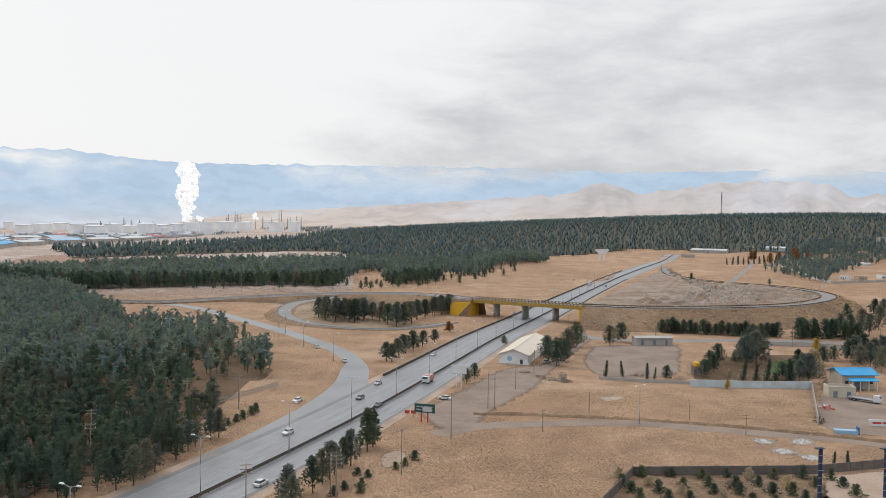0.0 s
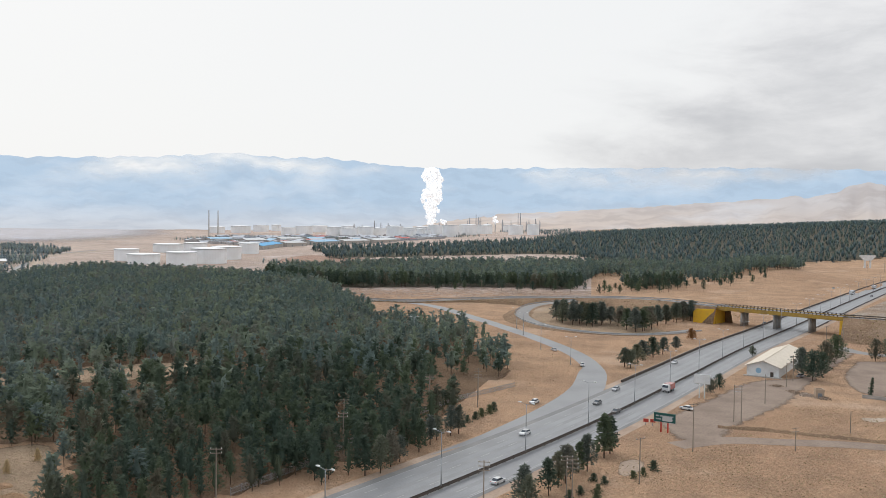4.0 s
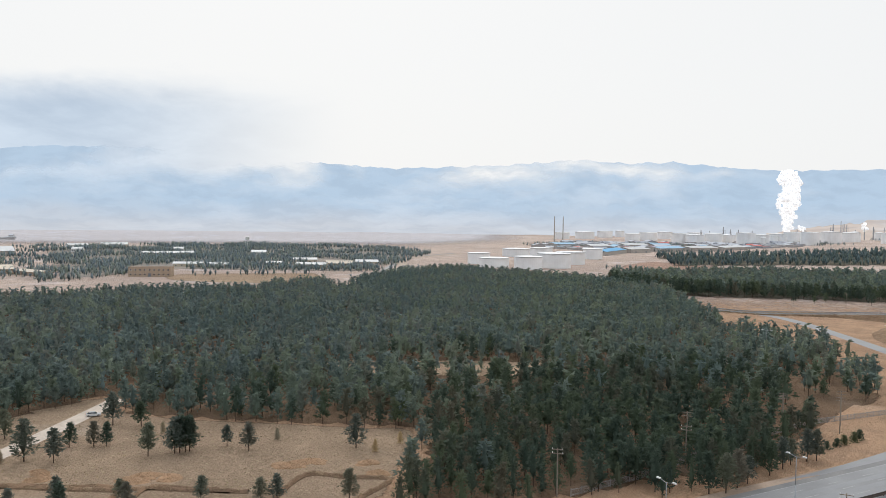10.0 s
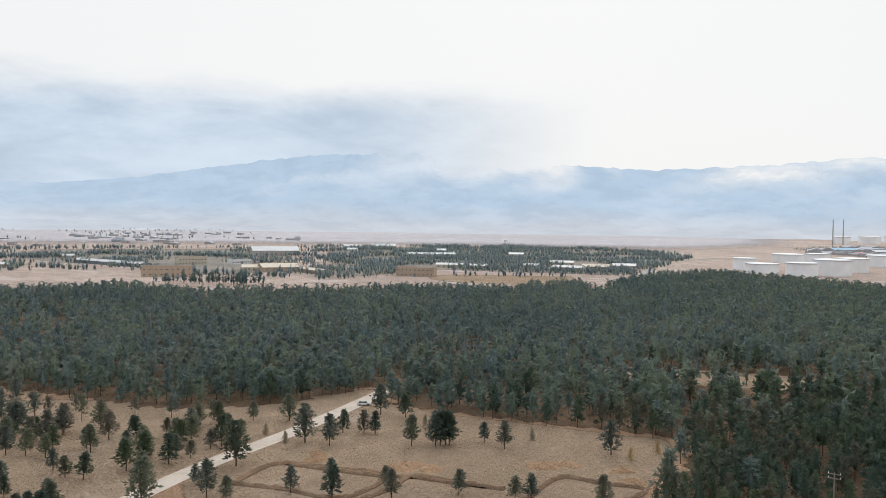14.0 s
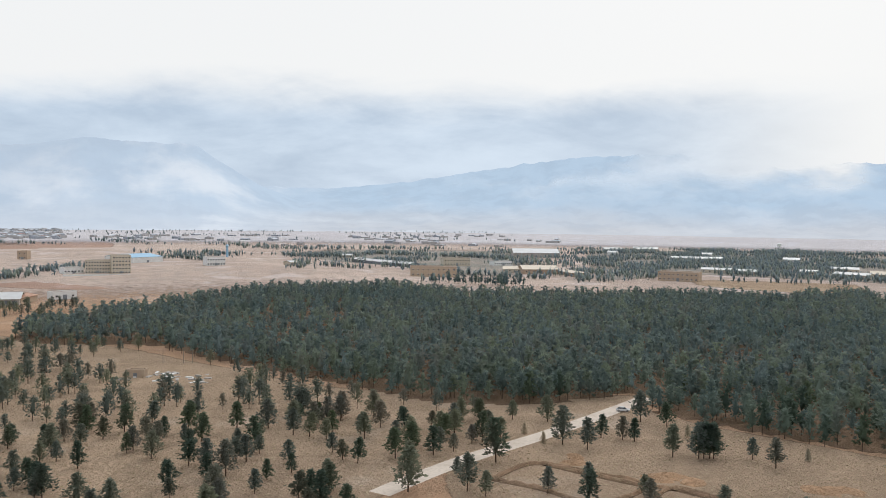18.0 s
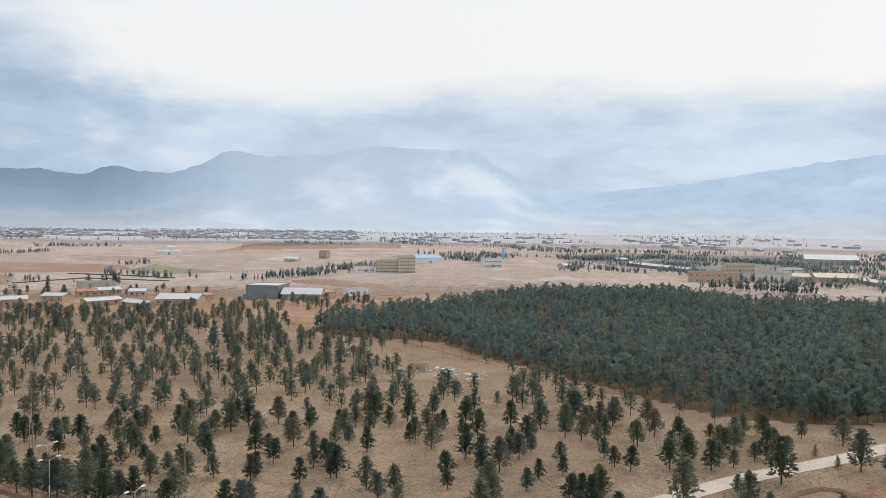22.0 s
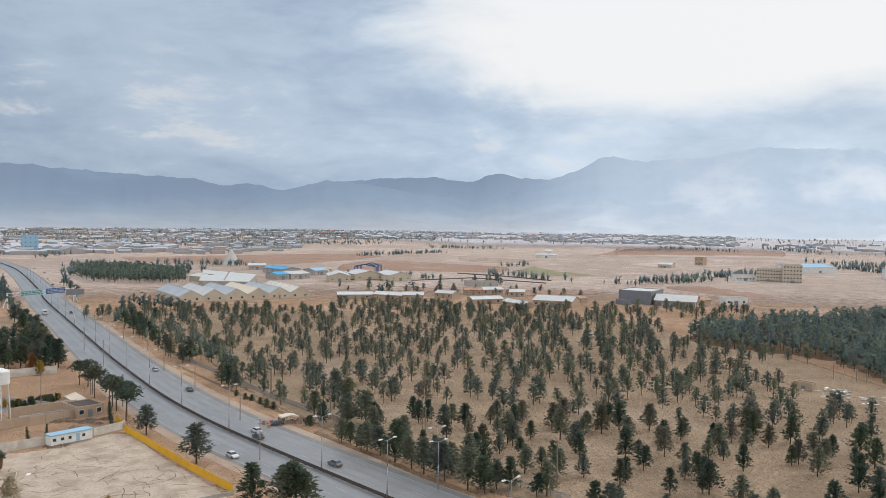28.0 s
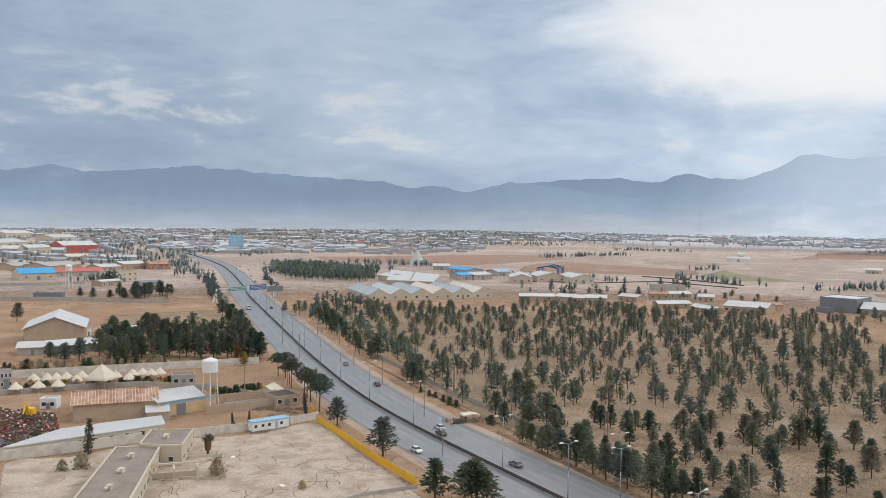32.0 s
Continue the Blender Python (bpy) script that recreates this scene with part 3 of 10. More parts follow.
def part(name, geo, mat, parent, label="", smooth=False):
    me = bpy.data.meshes.new(name)
    me.from_pydata(geo.v, [], geo.f)
    bm = bmesh.new()
    bm.from_mesh(me)
    bmesh.ops.recalc_face_normals(bm, faces=bm.faces)
    bm.to_mesh(me)
    bm.free()
    me.materials.append(mat)
    if smooth:
        me.polygons.foreach_set("use_smooth", np.ones(len(me.polygons), bool))
    ob = new(name, me)
    ob.parent = parent
    if label:
        ob["label"] = label
    return ob


def share(name, src, parent, x, y, z, rz=0.0, s=1.0):
    """Another part on the same mesh."""
    ob = new(name, src.data)
    ob.parent = parent
    ob.matrix_basis = pose(x, y, z, 0, 0, rz) @ Matrix.Diagonal((s, s, s, 1))
    return ob


def thing(name, p, rot, label, category, group="", z=None):
    ob = new(name)
    ob.empty_display_size = 0.5
    ob.matrix_basis = pose(p[0], p[1], float(gz(p[0], p[1])) if z is None else z, 0, 0, rot)
    return tagged(ob, label, category, group)


def heading(p, q):
    return math.degrees(math.atan2(q[1] - p[1], q[0] - p[0]))

# ---- pines ----
def crown_profile(u, shape):
    """Width of a crown at the height u (0 to 1): fullest below the middle, drawn in to a soft point."""
    u = np.clip(u, 0, 1)
    cone = np.where(u < 0.28, 0.7 + 0.3 * np.sin(u / 0.28 * np.pi / 2), np.clip((1.04 - u) / 0.76, 0, 1) ** 1.05)
    dome = np.clip(np.sin(np.pi * np.clip(u * 0.8 + 0.19, 0, 1)), 0, 1) ** 0.75
    k = np.clip(shape * 2, 0, 1)
    return dome * (1 - k) + cone * k


def tuft_cloud(rng, n, size, crown0, radius, lean, shape, flat=0.7):
    """Needle sprays along rising boughs set round the stem in a crown of unit height, each a slim blade that points outwards."""
    n *= 2
    m = max(7, min(44, n // 9))
    bu = ((np.arange(m) + rng.random(m)) / m) ** 0.92
    ba = np.cumsum(2.0 + rng.random(m) * 0.9)
    br = radius * crown_profile(bu, shape) * (0.6 + 0.55 * rng.random(m))
    which = rng.integers(0, m, n)
    along = np.sqrt(0.06 + 0.94 * rng.random(n))
    d = rng.normal(size=(n, 3))
    d /= np.linalg.norm(d, axis=1, keepdims=True)
    u = bu[which]
    out = np.stack([np.cos(ba[which]), np.sin(ba[which]), 0 * u], 1)
    reach = br[which] * along
    p = out * reach[:, None] + np.stack([lean[0] * u, lean[1] * u, crown0 + (0.96 - crown0) * u + reach * 0.12 - radius * 0.08], 1)
    p = p + d * (radius * 0.27 * (0.4 + 0.6 * rng.random(n)))[:, None] * np.array([1, 1, flat])
    way_ = out * 0.65 + d * 0.5 + np.array([0, 0, 0.2]) + rng.normal(size=(n, 3)) * 0.3
    way_ /= np.linalg.norm(way_, axis=1, keepdims=True)
    side = np.cross(way_, rng.normal(size=(n, 3)))
    side /= np.linalg.norm(side, axis=1, keepdims=True)
    s = size * (0.6 + 0.8 * rng.random((n, 1)))
    v = np.stack([p - side * s * 0.42, p + side * s * 0.42, p + way_ * s * 1.35], 1).reshape(-1, 3)
    v[:, 2] = np.clip(v[:, 2], crown0 * 0.8, 1.03)
    return v, np.arange(n * 3).reshape(-1, 3)


def crown_facing(v, crown0, lean, rng):
    """Soft outward facing of every corner of a crown, so that light falls on the tree as a whole."""
    u = np.clip((v[:, 2] - crown0) / (1 - crown0), 0, 1)
    d = np.stack([v[:, 0] - lean[0] * u, v[:, 1] - lean[1] * u, 0 * u], 1)
    d /= np.maximum(np.linalg.norm(d, axis=1, keepdims=True), 0.02)
    d[:, 2] = 0.3 + 1.2 * u
    d += rng.normal(size=(len(v) // 3 + 1, 3)).repeat(3, 0)[:len(v)] * 0.22
    return d / np.linalg.norm(d, axis=1, keepdims=True)


def core(rng, crown0, radius, lean, shape, seg=6, rings=3):
    v, f = [(lean[0] * 0.05, lean[1] * 0.05, crown0 + 0.02)], []
    for j in range(1, rings + 1):
        u = j / (rings + 1)
        pr = float(crown_profile(u, shape)) * radius * 0.55
        for i in range(seg):
            a = 2 * math.pi * (i + 0.5 * j) / seg
            q = pr * (0.45 + 0.9 * rng.random())
            v.append((math.cos(a) * q + lean[0] * u, math.sin(a) * q + lean[1] * u, crown0 + (1 - crown0) * u))
    v.append((lean[0] * 0.9, lean[1] * 0.9, 0.95))
    f += [(0, 1 + (i + 1) % seg, 1 + i) for i in range(seg)]
    for j in range(rings - 1):
        a, b = 1 + j * seg, 1 + (j + 1) * seg
        for i in range(seg):
            f += [(a + i, a + (i + 1) % seg, b + i), (a + (i + 1) % seg, b + (i + 1) % seg, b + i)]
    t, a = len(v) - 1, 1 + (rings - 1) * seg
    f += [(a + i, a + (i + 1) % seg, t) for i in range(seg)]
    return np.array(v), np.array(f)


def stem(seg, top, r0, r1, lean, limbs=0, rng=None, crown0=0.3):
    v, f = [], []

    def tube(p, q, ra, rb):
        k = len(v)
        d = Vector(q) - Vector(p)
        rot = d.to_track_quat("Z", "Y").to_matrix()
        for c, r in ((p, ra), (q, rb)):
            for i in range(seg):
                a = 2 * math.pi * i / seg
                w = Vector(c) + rot @ Vector((math.cos(a) * r, math.sin(a) * r, 0))
                v.append(tuple(w))
        for i in range(seg):
            j = (i + 1) % seg
            f.extend([(k + i, k + j, k + seg + j), (k + i, k + seg + j, k + seg + i)])

    mid = (lean[0] * 0.2, lean[1] * 0.2, top * 0.5)
    tube((0, 0, -0.03), mid, r0, (r0 + r1) / 2)
    tube(mid, (lean[0] * 0.7, lean[1] * 0.7, top), (r0 + r1) / 2, r1)
    for k in range(limbs):
        u = crown0 + (0.85 - crown0) * k / max(1, limbs)
        a = k * 2.4 + rng.random()
        L = 0.16 * (1.15 - u)
        c = (lean[0] * u, lean[1] * u, u)
        tube(c, (c[0] + math.cos(a) * L, c[1] + math.sin(a) * L, u + 0.05), r0 * 0.35, r0 * 0.12)
    return np.array(v), np.array(f)


def pine_arrays(rng, tufts, size, seg, limbs, slim=1.0, bare=None, with_core=True, trunk=True, solid=0.55, shape=None):
    c0 = bare if bare is not None else 0.14 + 0.12 * rng.random()
    lean = rng.normal(size=2) * 0.03
    rad = (0.19 + 0.075 * rng.random()) * slim
    shape = 0.1 + 0.5 * rng.random() if shape is None else shape
    cv, cf = tuft_cloud(rng, tufts, size, c0, rad, lean, shape)
    if with_core:
        kv, kf = core(rng, c0, rad * solid / 0.55, lean, shape, *((6, 3) if tufts > 12 else (5, 1)))
        cf = np.concatenate([cf, kf + len(cv)])
        cv = np.concatenate([cv, kv])
    face = crown_facing(cv, c0, lean, rng)
    if not trunk:
        return cv, cf, np.zeros((0, 3)), np.zeros((0, 3), int), face
    tv, tf = stem(seg, 0.8, 0.016, 0.005, lean, limbs, rng, c0)
    return cv, cf, tv, tf, face


def set_facing(me, n):
    me.attributes.new("facing", "FLOAT_VECTOR", "POINT").data.foreach_set("vector", n.astype(np.float32).ravel())
    return me


def make_wood(name, spots, templates, mats, label, heights, rng, kind="stuff", category="trees"):
    """One mesh of many trees: spots (n x 2), each a turned and scaled template."""
    n = len(spots)
    which = rng.integers(0, len(templates), n)
    z = gz(spots[:, 0], spots[:, 1])
    V, F, I, N, tones, off = [], [], [], [], [], 0
    for k, (cv, cf, tv, tf, face) in enumerate(templates):
        s = np.where(which == k)[0]
        if not len(s):
            continue
        tv_all = np.concatenate([cv, tv])
        tf_all = np.concatenate([cf, tf + len(cv)])
        mi = np.concatenate([np.zeros(len(cf), int), np.ones(len(tf), int)])
        a = rng.random(len(s)) * 2 * np.pi
        h = heights[0] + (heights[1] - heights[0]) * rng.random(len(s))
        w = h * (0.85 + 0.35 * rng.random(len(s)))
        ca, sa = np.cos(a) * w, np.sin(a) * w
        x = tv_all[None, :, 0] * ca[:, None] - tv_all[None, :, 1] * sa[:, None] + spots[s, 0, None]
        y = tv_all[None, :, 0] * sa[:, None] + tv_all[None, :, 1] * ca[:, None] + spots[s, 1, None]
        q = tv_all[None, :, 2] * h[:, None] + z[s, None]
        V.append(np.stack([x, y, q], 2).reshape(-1, 3))
        fc = np.concatenate([face, np.tile((0.0, 0.0, 1.0), (len(tv), 1))])
        c1, s1 = np.cos(a)[:, None], np.sin(a)[:, None]
        N.append(np.stack([fc[None, :, 0] * c1 - fc[None, :, 1] * s1, fc[None, :, 0] * s1 + fc[None, :, 1] * c1, np.tile(fc[None, :, 2], (len(s), 1))], 2).reshape(-1, 3))
        F.append((tf_all[None] + (np.arange(len(s)) * len(tv_all))[:, None, None]).reshape(-1, 3) + off)
        I.append(np.tile(mi, len(s)))
        tones.append(rng.random(len(s)).repeat(len(tv_all)))
        off += len(s) * len(tv_all)
    me = tri_mesh(name, np.concatenate(V), np.concatenate(F), mats, idx=np.concatenate(I))
    set_facing(me, np.concatenate(N))
    me.attributes.new("tone", "FLOAT", "POINT").data.foreach_set("value", np.concatenate(tones).astype(np.float32))
    return tagged(new(name, me), label, category, kind=kind)


def inside(p, poly):
    x, y = p[:, 0], p[:, 1]
    r = np.zeros(len(p), bool)
    q = np.array(poly, float)
    for (x0, y0), (x1, y1) in zip(q, np.roll(q, -1, 0)):
        c = (y0 > y) != (y1 > y)
        with np.errstate(divide="ignore", invalid="ignore"):
            r ^= c & (x < (x1 - x0) * (y - y0) / (y1 - y0) + x0)
    return r


def scatter(poly, step, rng, jitter=0.38, turn=0.3, keep=1.0):
    """Planted rows, jittered, in a polygon."""
    q = np.array(poly, float)
    c, s = math.cos(turn), math.sin(turn)
    rot = np.array([[c, -s], [s, c]])
    mid = q.mean(0)
    R = np.abs(q - mid).max() * 1.5
    g = np.arange(-R, R, step)
    p = np.stack(np.meshgrid(g, g), -1).reshape(-1, 2)
    p = p + (rng.random(p.shape) - 0.5) * 2 * jitter * step
    p = p @ rot.T + mid
    p = p[inside(p, q)]
    return p[rng.random(len(p)) < keep]


def field_noise(p, scale, seed=0.0):
    return np.array([noise.noise((x * scale, y * scale, seed)) for x, y in p])


def near_line(p, pts, w):
    """Which points lie within w metres of a broken line."""
    r = np.zeros(len(p), bool)
    q = np.array(pts, float)
    for a, b in zip(q[:-1], q[1:]):
        d = b - a
        t = np.clip(((p - a) @ d) / (d @ d), 0, 1)
        r |= np.hypot(*(p - a - t[:, None] * d).T) < w
    return r


rng = np.random.default_rng(7)
NEAR = [pine_arrays(rng, 400, 0.046, 6, 9, 1.05, None, True, solid=0.30, shape=0.22 + 0.3 * (k % 4) / 3) for k in range(8)]
MID = [pine_arrays(rng, 115, 0.068, 4, 0, 1.3, 0.2 + 0.1 * (k % 3) / 2, True, solid=0.30, shape=0.2 + 0.35 * (k % 4) / 3) for k in range(12)]
FULL = [pine_arrays(rng, 78, 0.080, 3, 0, 1.16, None, solid=0.36, shape=0.6 + 0.4 * (k % 4) / 3) for k in range(12)]
FINE = [pine_arrays(rng, 165, 0.046, 3, 0, 1.05, 0.12 + 0.12 * (k % 3) / 2, solid=0.42, shape=0.62 + 0.38 * (k % 4) / 3) for k in range(10)]
LOW = [pine_arrays(rng, 24, 0.108, 3, 0, 1.12, solid=0.42, shape=0.5 + 0.4 * (k % 4) / 3) for k in range(12)]
TINY = [pine_arrays(rng, 5, 0.14, 3, 0, with_core=True, bare=0.03, trunk=False, slim=1.35, solid=0.62, shape=0.2) for _ in range(8)]

DENSE = [(-70, 205), (-68, 298), (-64, 329), (-79, 380), (-99, 412), (-119, 454), (-141, 455), (-172, 468), (-225, 560), (-324, 705), (-387, 735), (-463, 753), (-557, 765), (-615, 775), (-600, 690), (-573, 607), (-532, 536), (-572, 494), (-530, 420), (-560, 400), (-598, 377), (-599, 338), (-575, 298), (-607, 272), (-622, 203), (-655, 185), (-705, 155), (-681, 118), (-690, 71), (-655, 35), (-600, 5), (-549, -50), (-462, -87), (-430, -60), (-416, -18), (-364, 12), (-309, 51), (-267, 78), (-258, 116), (-264, 150), (-240, 141), (-216, 152), (-193, 166), (-172, 180), (-157, 186), (-131, 148), (-115, 130), (-98, 150), (-84, 185)]
PLANT = [(-335, -330), (-268, -238), (-232, -190), (-208, -150), (-181, -90), (-172, -58), (-150, 0), (-168, 30), (-192, 52), (-224, 98), (-250, 118), (-262, 76), (-309, 45), (-364, 5), (-412, -22), (-425, -60), (-423, -90), (-469, -97), (-515, -120), (-511, -165), (-512, -204), (-498, -240), (-478, -270), (-464, -303), (-448, -330), (-433, -359), (-415, -385), (-383, -408), (-352, -418)]
TRACK = [(-183.8, 40.8), (-192.9, 52.0), (-205.9, 69.9), (-223.9, 99.9), (-249.6, 137.2), (-262.4, 154.4), (-280.6, 176.5), (-293.9, 201.5), (-303.2, 232.5)]
# open ground inside the wood: the long grassy ride, its side rides and small glades
CLEARINGS = [[(-254, 232), (-233, 246), (-209, 269), (-183, 294), (-196, 312), (-225, 288), (-249, 264), (-267, 242)], [(-160, 186), (-156, 189), (-206, 264), (-210, 261)], [(-165, 222), (-162, 226), (-196, 277), (-201, 273)], [(-171, 250), (-168, 254), (-193, 296), (-199, 291)], [(-80, 262), (-54, 308), (-58, 322), (-86, 294)], [(-497, 480), (-490, 492), (-560, 560), (-575, 545)]]
THIN = [[(-87, 287), (-58, 323), (-79, 392), (-103, 395), (-110, 362)], [(-400, 33), (-400, 75), (-606, 105), (-620, 48)], [(-560, 380), (-640, 380), (-640, 200), (-600, 190)]]
YARD23 = [(-368.2, -41.1), (-395.3, -15.0), (-340.1, 16.4), (-312.4, 25.4), (-300.0, -1.2), (-323.9, -23.0)]
d_spots = scatter(DENSE, 5.15, rng, keep=0.95)
d_spots = d_spots[~near_line(d_spots, TRACK, 5.0)]
for glade in CLEARINGS:
    d_spots = d_spots[~inside(d_spots, glade)]
for sparse in THIN:
    d_spots = d_spots[~inside(d_spots, sparse) | (rng.random(len(d_spots)) < 0.5)]
d_spots = d_spots[rng.random(len(d_spots)) < 0.93 + 0.9 * np.minimum(0, field_noise(d_spots, 0.02, 4.0))]
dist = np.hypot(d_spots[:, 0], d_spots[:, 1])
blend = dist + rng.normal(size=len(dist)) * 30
# beyond 250 m the needles carry haze in their colour, less so northwards
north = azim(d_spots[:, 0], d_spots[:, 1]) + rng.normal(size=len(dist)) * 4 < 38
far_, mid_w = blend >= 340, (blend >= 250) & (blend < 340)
for sel, kinds, m_, lab in ((blend < 215, FINE, M_PINE, "dense dark green pine forest beside the highway"), ((blend >= 215) & ((blend < 250) | (mid_w & north)), FULL, M_PINE, "dense dark green pine forest behind the first rows"), (mid_w & ~north, FULL, M_PINE4, "dense pine forest about the clearing, lightened for haze"), (far_ & north, LOW, M_PINE4, "dense dark pine forest behind the slip road"), (far_ & ~north, LOW, M_PINE3, "dense pine forest towards the village, greyed for haze")):
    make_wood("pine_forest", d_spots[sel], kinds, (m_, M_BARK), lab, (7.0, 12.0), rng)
strip = scatter([(-90.6, 173.2), (-75.6, 179.3), (-71.1, 194.8), (-68.2, 212.5), (-73.2, 221.1), (-83.2, 207.1), (-94.5, 195.9), (-101.2, 193.6)], 5.6, rng, keep=0.8)
make_wood("pine_forest", strip[~near_line(strip, HIGHWAY[::4], 21.5)], FINE, (M_PINE, M_BARK), "dark pines along the edge of the highway", (7.0, 10.5), rng)
front = scatter([(-118, 147), (-106, 155), (-98, 167), (-88, 174), (-77, 184), (-72, 205), (-74, 226), (-80, 232), (-91, 197), (-110, 184), (-133, 190), (-148, 180)], 4.8, rng, keep=0.85)
stand = np.concatenate([d_spots[dist < 260], strip])
front = front[np.array([np.hypot(*(stand - p).T).min() > 3.2 for p in front]) & ~near_line(front, HIGHWAY[::4], 20.5)]
make_wood("pine_forest", front, FINE, (M_PINE, M_BARK), "dark pines in the first rows by the highway", (7.0, 11.0), rng)
p_spots = scatter(PLANT, 7.6, rng, keep=0.64, turn=0.35, jitter=0.5)
p_spots = p_spots[~near_line(p_spots, TRACK, 5) & ~inside(p_spots, YARD23)]
p_spots = p_spots[field_noise(p_spots, 0.035, 9.0) > -0.38]
pd = np.hypot(p_spots[:, 0], p_spots[:, 1])
order = np.argsort(pd)
P_NEAR, p_rest = p_spots[order[:185]], p_spots[order[185:]]
verge = scatter([(-459.7, -304.1), (-495.3, -218.1), (-536.6, -78.4), (-598.3, -59.2), (-605.8, -96.9), (-557.6, -158.4), (-538.5, -198.5), (-523.2, -268.3), (-507.5, -335.7)], 9.0, rng, keep=0.6)
p_rest = np.concatenate([p_rest, verge, scatter([(-560.3, -370.5), (-587.9, -284.4), (-611.5, -225.4), (-651.1, -175.9), (-670.8, -247.4), (-614.7, -406.5)], 17.0, rng, keep=0.5)])
make_wood("pine_plantation", p_rest, MID, (M_PINE2, M_BARK), "sparse pine plantation on dry grass", (5.2, 9.4), rng)
b_spots = scatter([(-380, 720), (-279, 668), (-219, 700), (-149, 730), (-40, 735), (-10, 800), (60, 930), (110, 1000), (150, 1200), (0, 1090), (-160, 1060), (-320, 960), (-420, 800)], 6.6, rng)
keep_b = (b_spots[:, 0] < -90) | (field_noise(b_spots, 0.02, 2.0) > 0.02) | (b_spots[:, 1] > 980)
b_spots = b_spots[keep_b]
b_front = b_spots[:, 1] < np.interp(b_spots[:, 0], [-420, -380, -279, -219, -149, -40, 0], [790, 745, 705, 728, 752, 800, 830])
make_wood("pine_belt", b_spots[b_front], FULL, (M_PINE, M_BARK), "tall dark pines at the front of the belt", (9, 15), rng)
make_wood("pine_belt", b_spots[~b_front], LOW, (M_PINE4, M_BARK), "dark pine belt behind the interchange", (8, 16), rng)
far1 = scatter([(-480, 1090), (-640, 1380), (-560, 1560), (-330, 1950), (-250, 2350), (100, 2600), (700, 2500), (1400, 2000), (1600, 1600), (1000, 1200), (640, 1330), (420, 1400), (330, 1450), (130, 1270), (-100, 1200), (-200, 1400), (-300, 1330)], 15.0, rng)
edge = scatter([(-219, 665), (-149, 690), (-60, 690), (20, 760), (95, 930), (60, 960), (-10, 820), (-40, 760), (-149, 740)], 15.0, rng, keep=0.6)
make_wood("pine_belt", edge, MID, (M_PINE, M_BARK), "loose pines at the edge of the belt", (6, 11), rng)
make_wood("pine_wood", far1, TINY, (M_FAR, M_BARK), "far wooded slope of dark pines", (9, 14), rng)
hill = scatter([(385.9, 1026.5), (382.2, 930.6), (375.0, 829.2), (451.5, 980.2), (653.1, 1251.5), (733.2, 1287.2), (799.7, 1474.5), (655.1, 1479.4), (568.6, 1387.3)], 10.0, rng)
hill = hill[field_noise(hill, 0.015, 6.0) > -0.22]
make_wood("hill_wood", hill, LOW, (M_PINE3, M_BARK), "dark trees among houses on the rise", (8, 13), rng)

